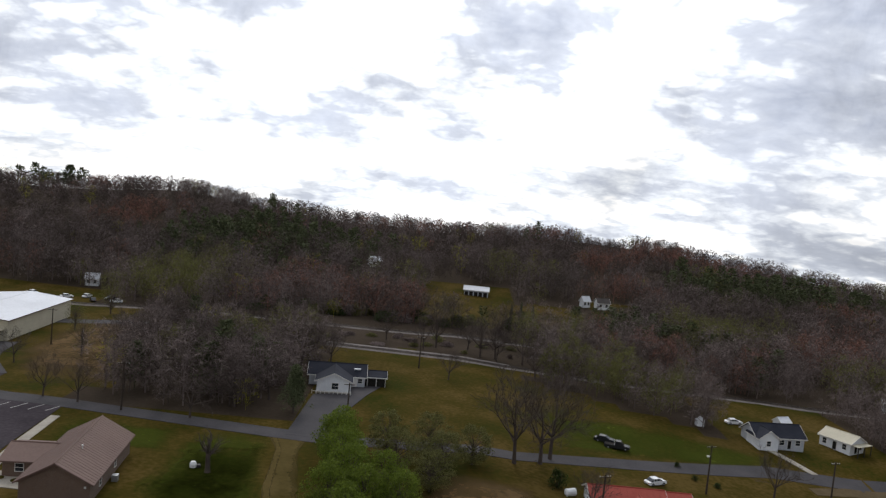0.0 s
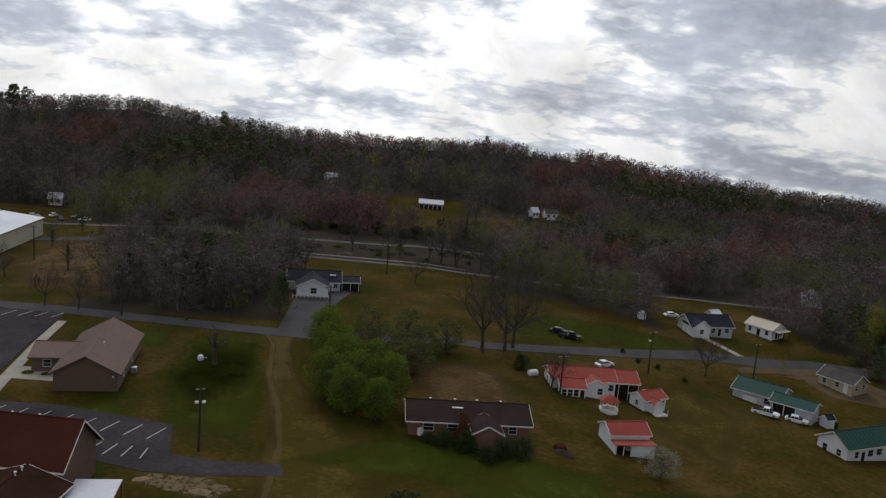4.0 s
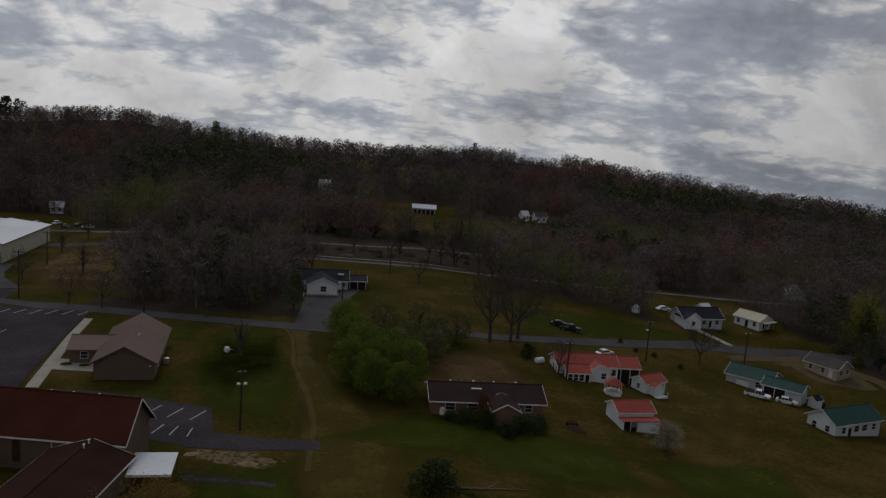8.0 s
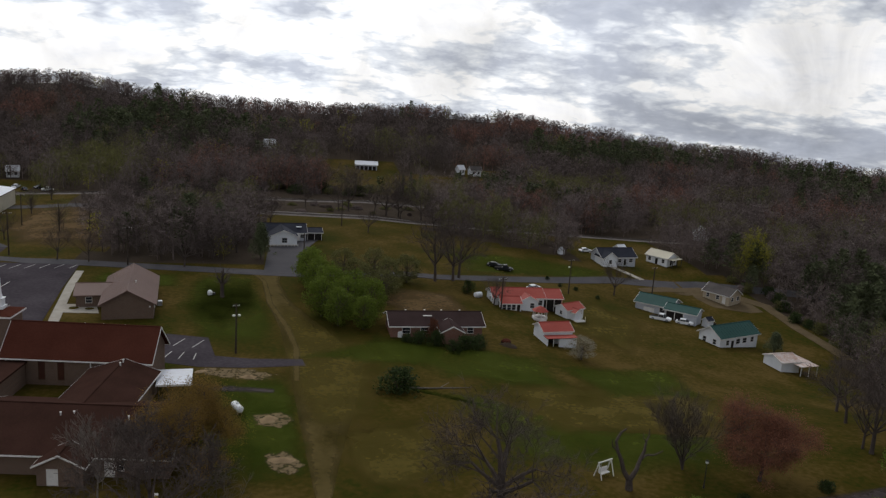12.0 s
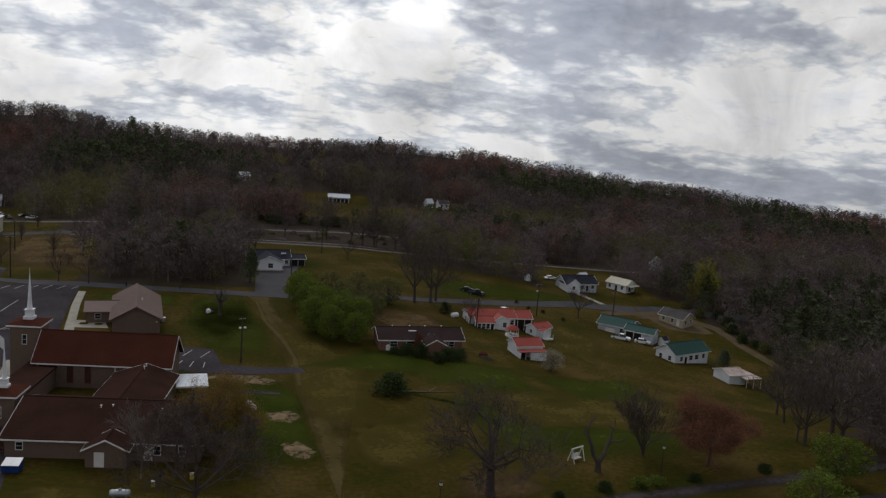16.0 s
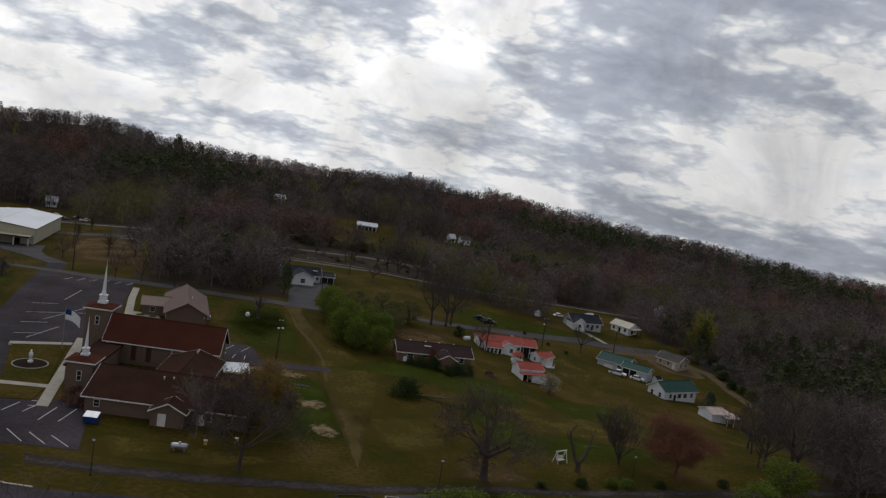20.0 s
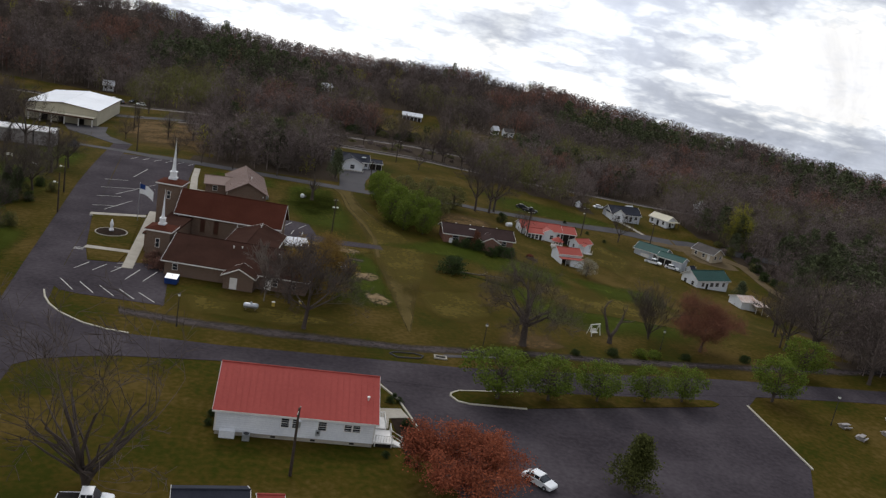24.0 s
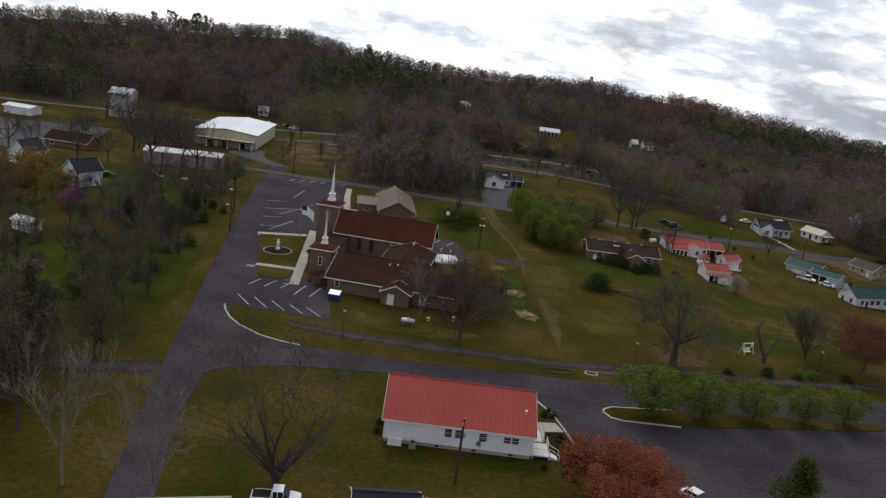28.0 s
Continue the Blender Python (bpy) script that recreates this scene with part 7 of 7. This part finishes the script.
for i, (x, y, a) in enumerate(((86.2, -83.6, 10), (86.6, -87.6, 35), (93.4, -85.2, 5), (98.4, -79.6, 60), (99.4, -82.6, 20))):
    tb = thing("picnic_table", "pale concrete picnic table on the shaded verge", "table", (x, y), a, "picnic tables")
    part("tabletop", Build().box(-0.9, 0.9, -0.38, 0.38, 0.68, 0.76), "weathered", tb)
    for v in (-0.72, 0.72):
        part("bench", Build().box(-0.9, 0.9, v - 0.14, v + 0.14, 0.4, 0.46), "weathered", tb)
    for u in (-0.55, 0.55):
        part("leg", Build().box(u - 0.06, u + 0.06, -0.7, 0.7, -0.05, 0.4).box(u - 0.06, u + 0.06, -0.2, 0.2, 0.4, 0.68), "weathered", tb)

for i, (x, y, h) in enumerate(((-64, -58, 8), (-70, -47, 9), (-66, -34, 8), (-76, -58, 9), (-72, -22, 8), (-82, -38, 9), (-68, -70, 8.5), (-80, -74, 9), (-92, -50, 9), (-78, -8, 7.5), (-88, 8, 8), (-98, -30, 9))):
    leafy("verge", "budding_tree", "roadside tree in first olive green leaf", x, y, h, 1.0, 77 * i, "olive_leaf" if i % 2 else "dark_leaf", 25 + i % 2, "olive trees", 52, 20, 0.014, 0.12, 0.95, 0.25)
for x, y, h, w in ((-66, -104, 12, 10), (-72, -112, 13, 11), (-70, -92, 10, 9)):
    conifer(x, y, h, w)

for i in range(40):
    rg = random.Random(i + 700)
    y = -8 + 2.5 * i + rg.uniform(-2, 2)
    bush(153 + rg.uniform(0, 10) + max(0.0, 4 - y) * 0.2, y, rg.uniform(1.5, 2.8), rg.uniform(1.6, 3.4), ("twig", "dark_leaf", "olive_leaf")[i % 3], "tangled shrub at the edge of the woods", 6 + i % 2)
for i, (x, y) in enumerate(VILLAGE_CARS):
    vehicle("car", "white car parked in the village" if i % 3 else "dark car parked in the village", (x, y), 40 * i, "white_paint" if i % 3 else "black_paint")

# ---- the woods ----
def wood_protos(rng, kind, count=150, w0=0.005, w1=0.011, low=0.36):
    """Small tree shapes: a stem, limbs and a crown of twig tufts, all of thin slivers."""
    out = []
    for q in range(6):
        V, F = [], []

        def sliver(a, b, w):
            d = (b - a).normalized()
            s = d.orthogonal().normalized() * w
            s.rotate(Matrix.Rotation(rng.uniform(0, 6.28), 3, d))
            n = len(V)
            V.extend([tuple(a - s), tuple(a + s), tuple(b)])
            F.append((n, n + 1, n + 2))
        sliver(Vector((0, 0, -0.1)), Vector((rng.uniform(-.04, .04), 0, 0.8)), 0.011)
        sliver(Vector((0, 0, -0.1)), Vector((0, rng.uniform(-.04, .04), 0.8)), 0.011)
        if kind == "pine":
            for i in range(count):
                u = rng.random() ** 0.8
                a = rng.uniform(0, 6.283)
                r = (0.25 * (1 - u) ** 0.55 + 0.03) * rng.uniform(.3, 1.1) * (0.8 + 0.25 * math.sin(3 * a + 7 * u + q))
                p = Vector((r * math.cos(a), r * math.sin(a), 0.2 + 0.78 * u))
                sliver(p - Vector((rng.uniform(-.05, .05), rng.uniform(-.05, .05), .03)), p + Vector((math.cos(a) * .07, math.sin(a) * .07, rng.uniform(-.03, .05))), w1)
        else:
            tufts = []
            for i in range(17):
                a, u = 2.39996 * i + rng.uniform(-.4, .4), 1 - 1.95 * (i + 0.5) / 17
                r = math.sqrt(max(0.0, 1 - u * u)) * rng.uniform(.55, 1.0)
                tufts.append(Vector((0.37 * r * math.cos(a), 0.37 * r * math.sin(a), 0.94 - low + low * u)))
            for c in tufts[::2]:
                sliver(Vector((0, 0, c.z * 0.5)), c, 0.006)
            for i in range(count):
                c = tufts[rng.randrange(17)]
                d = Vector((rng.gauss(0, 1), rng.gauss(0, 1), rng.gauss(0, 1))).normalized()
                p = c + d * 0.12 * rng.random() ** 0.6
                grow = (Vector((p.x, p.y, (p.z - 0.45) * 0.8)).normalized() * 0.7 + Vector((rng.uniform(-1, 1), rng.uniform(-1, 1), rng.uniform(-.8, .9)))).normalized()
                sliver(p - grow * rng.uniform(.03, .07), p + grow * rng.uniform(.02, .05), rng.uniform(w0, w1))
        out.append((np.array(V), np.array(F)))
    return out


def wood(name, kind, mat, spots, label, lo, hi, seed, *fine):
    rng = random.Random(seed)
    protos = wood_protos(rng, kind, *fine)
    VV, FF, n = [], [], 0
    for x, y in spots:
        v, f = protos[rng.randrange(6)]
        h = lo + (hi - lo) * rng.random() ** 1.3
        w = h * rng.uniform(.85, 1.25)
        a = rng.uniform(0, 6.28)
        c, s = math.cos(a), math.sin(a)
        p = np.empty_like(v)
        p[:, 0] = (v[:, 0] * c - v[:, 1] * s) * w + x
        p[:, 1] = (v[:, 0] * s + v[:, 1] * c) * w + y
        p[:, 2] = v[:, 2] * h + land(x, y)
        VV.append(p)
        FF.append(f + n)
        n += len(v)
    if not VV:
        return
    V, F = np.concatenate(VV), np.concatenate(FF)
    me = bpy.data.meshes.new(name)
    me.vertices.add(len(V))
    me.vertices.foreach_set("co", V.astype(np.float32).ravel())
    me.loops.add(F.size)
    me.loops.foreach_set("vertex_index", F.astype(np.int32).ravel())
    me.polygons.add(len(F))
    me.polygons.foreach_set("loop_start", np.arange(0, F.size, 3, dtype=np.int32))
    me.materials.append(M[mat])
    me.update(calc_edges=True)
    tagged(new(name, me), label, "woods", "", "stuff")


rng = random.Random(4)
spots = {"twig": [], "red_twig": [], "pine": [], "olive_leaf": [], "yellow_leaf": [], "bark": []}
planted = 0
for i in range(90000):
    if planted > 10500:
        break
    x, y = rng.uniform(-420, 560), rng.uniform(-60, 520)
    dx, dy = x - MIDDLE[0], y - MIDDLE[1]
    r, az = math.hypot(dx, dy), math.degrees(math.atan2(dx, dy))
    if r > 618 or abs(az) > 52 or not wooded(x, y):
        continue
    if y < 215 and (line_gap(NEAR_LINE, x, y) < 5 or line_gap(FAR_LINE, x, y) < 7):
        continue
    if any(abs(x - hx - (y - hy) * 0.25) < w and hy - 40 < y < hy + 7 for hx, hy, w in ((3, 318, 6), (148, 450, 15), (110, 285, 11))):
        continue
    planted += 1
    patch_ = noise.noise((x * 0.011, y * 0.011, 2)) + 0.35 * rng.uniform(-1, 1)
    patch2 = noise.noise((x * 0.02, y * 0.02, 9)) + 0.3 * rng.uniform(-1, 1)
    if patch_ > (0.34 if r < 440 else 0.44 if r < 520 else 0.6) and (y > 196 or x > 130) or (-50 < x < 4 and y < 140 and rng.random() < 0.07):
        k = "pine"
    elif patch2 > 0.36 and y > 140:
        k = "red_twig"
    elif patch2 < (-0.36 if r < 430 else -0.55):
        k = "olive_leaf"
    elif rng.random() < 0.014:
        k = "yellow_leaf"
    else:
        k = "twig" if rng.random() < (0.72 if r < 400 else 0.42) else "bark"
    spots[k].append((x, y))


def zone(s, lo, hi):
    """The trees whose distance from the middle of the walk lies between two bounds."""
    return [p for p in s if lo <= math.hypot(p[0] - MIDDLE[0], p[1] - MIDDLE[1]) < hi]


for mat, word in (("twig", "brown"), ("bark", "dark grey"), ("red_twig", "reddish"), ("olive_leaf", "olive green")):
    wood("woods_ridge", "bare", mat, zone(spots[mat], 470, 900), f"{word} spring woods high on the hillside", 6, 10.5, 1, 190, 0.009, 0.020, 0.46)
    wood("woods_slope", "bare", mat, zone(spots[mat], 350, 470), f"{word} spring woods at the foot of the hill", 10, 17, 2, 220, 0.004, 0.009, 0.40)
    wood("thicket", "bare", mat, zone(spots[mat], 0, 350), f"{word} leafless thicket beyond the meadow", 9, 16, 7, 480, 0.003, 0.0065, 0.40)
wood("woods_pine", "pine", "pine", zone(spots["pine"], 350, 900), "dark green pines among the bare woods", 9, 15, 4, 130, 0.0, 0.032)
wood("pine_stand", "pine", "pine", zone(spots["pine"], 0, 350), "dark green pines beyond the meadow", 9, 15, 5, 420, 0.0, 0.016)
wood("woods_yellow", "bare", "yellow_leaf", spots["yellow_leaf"], "yellow budding trees in the woods", 7, 12, 6)
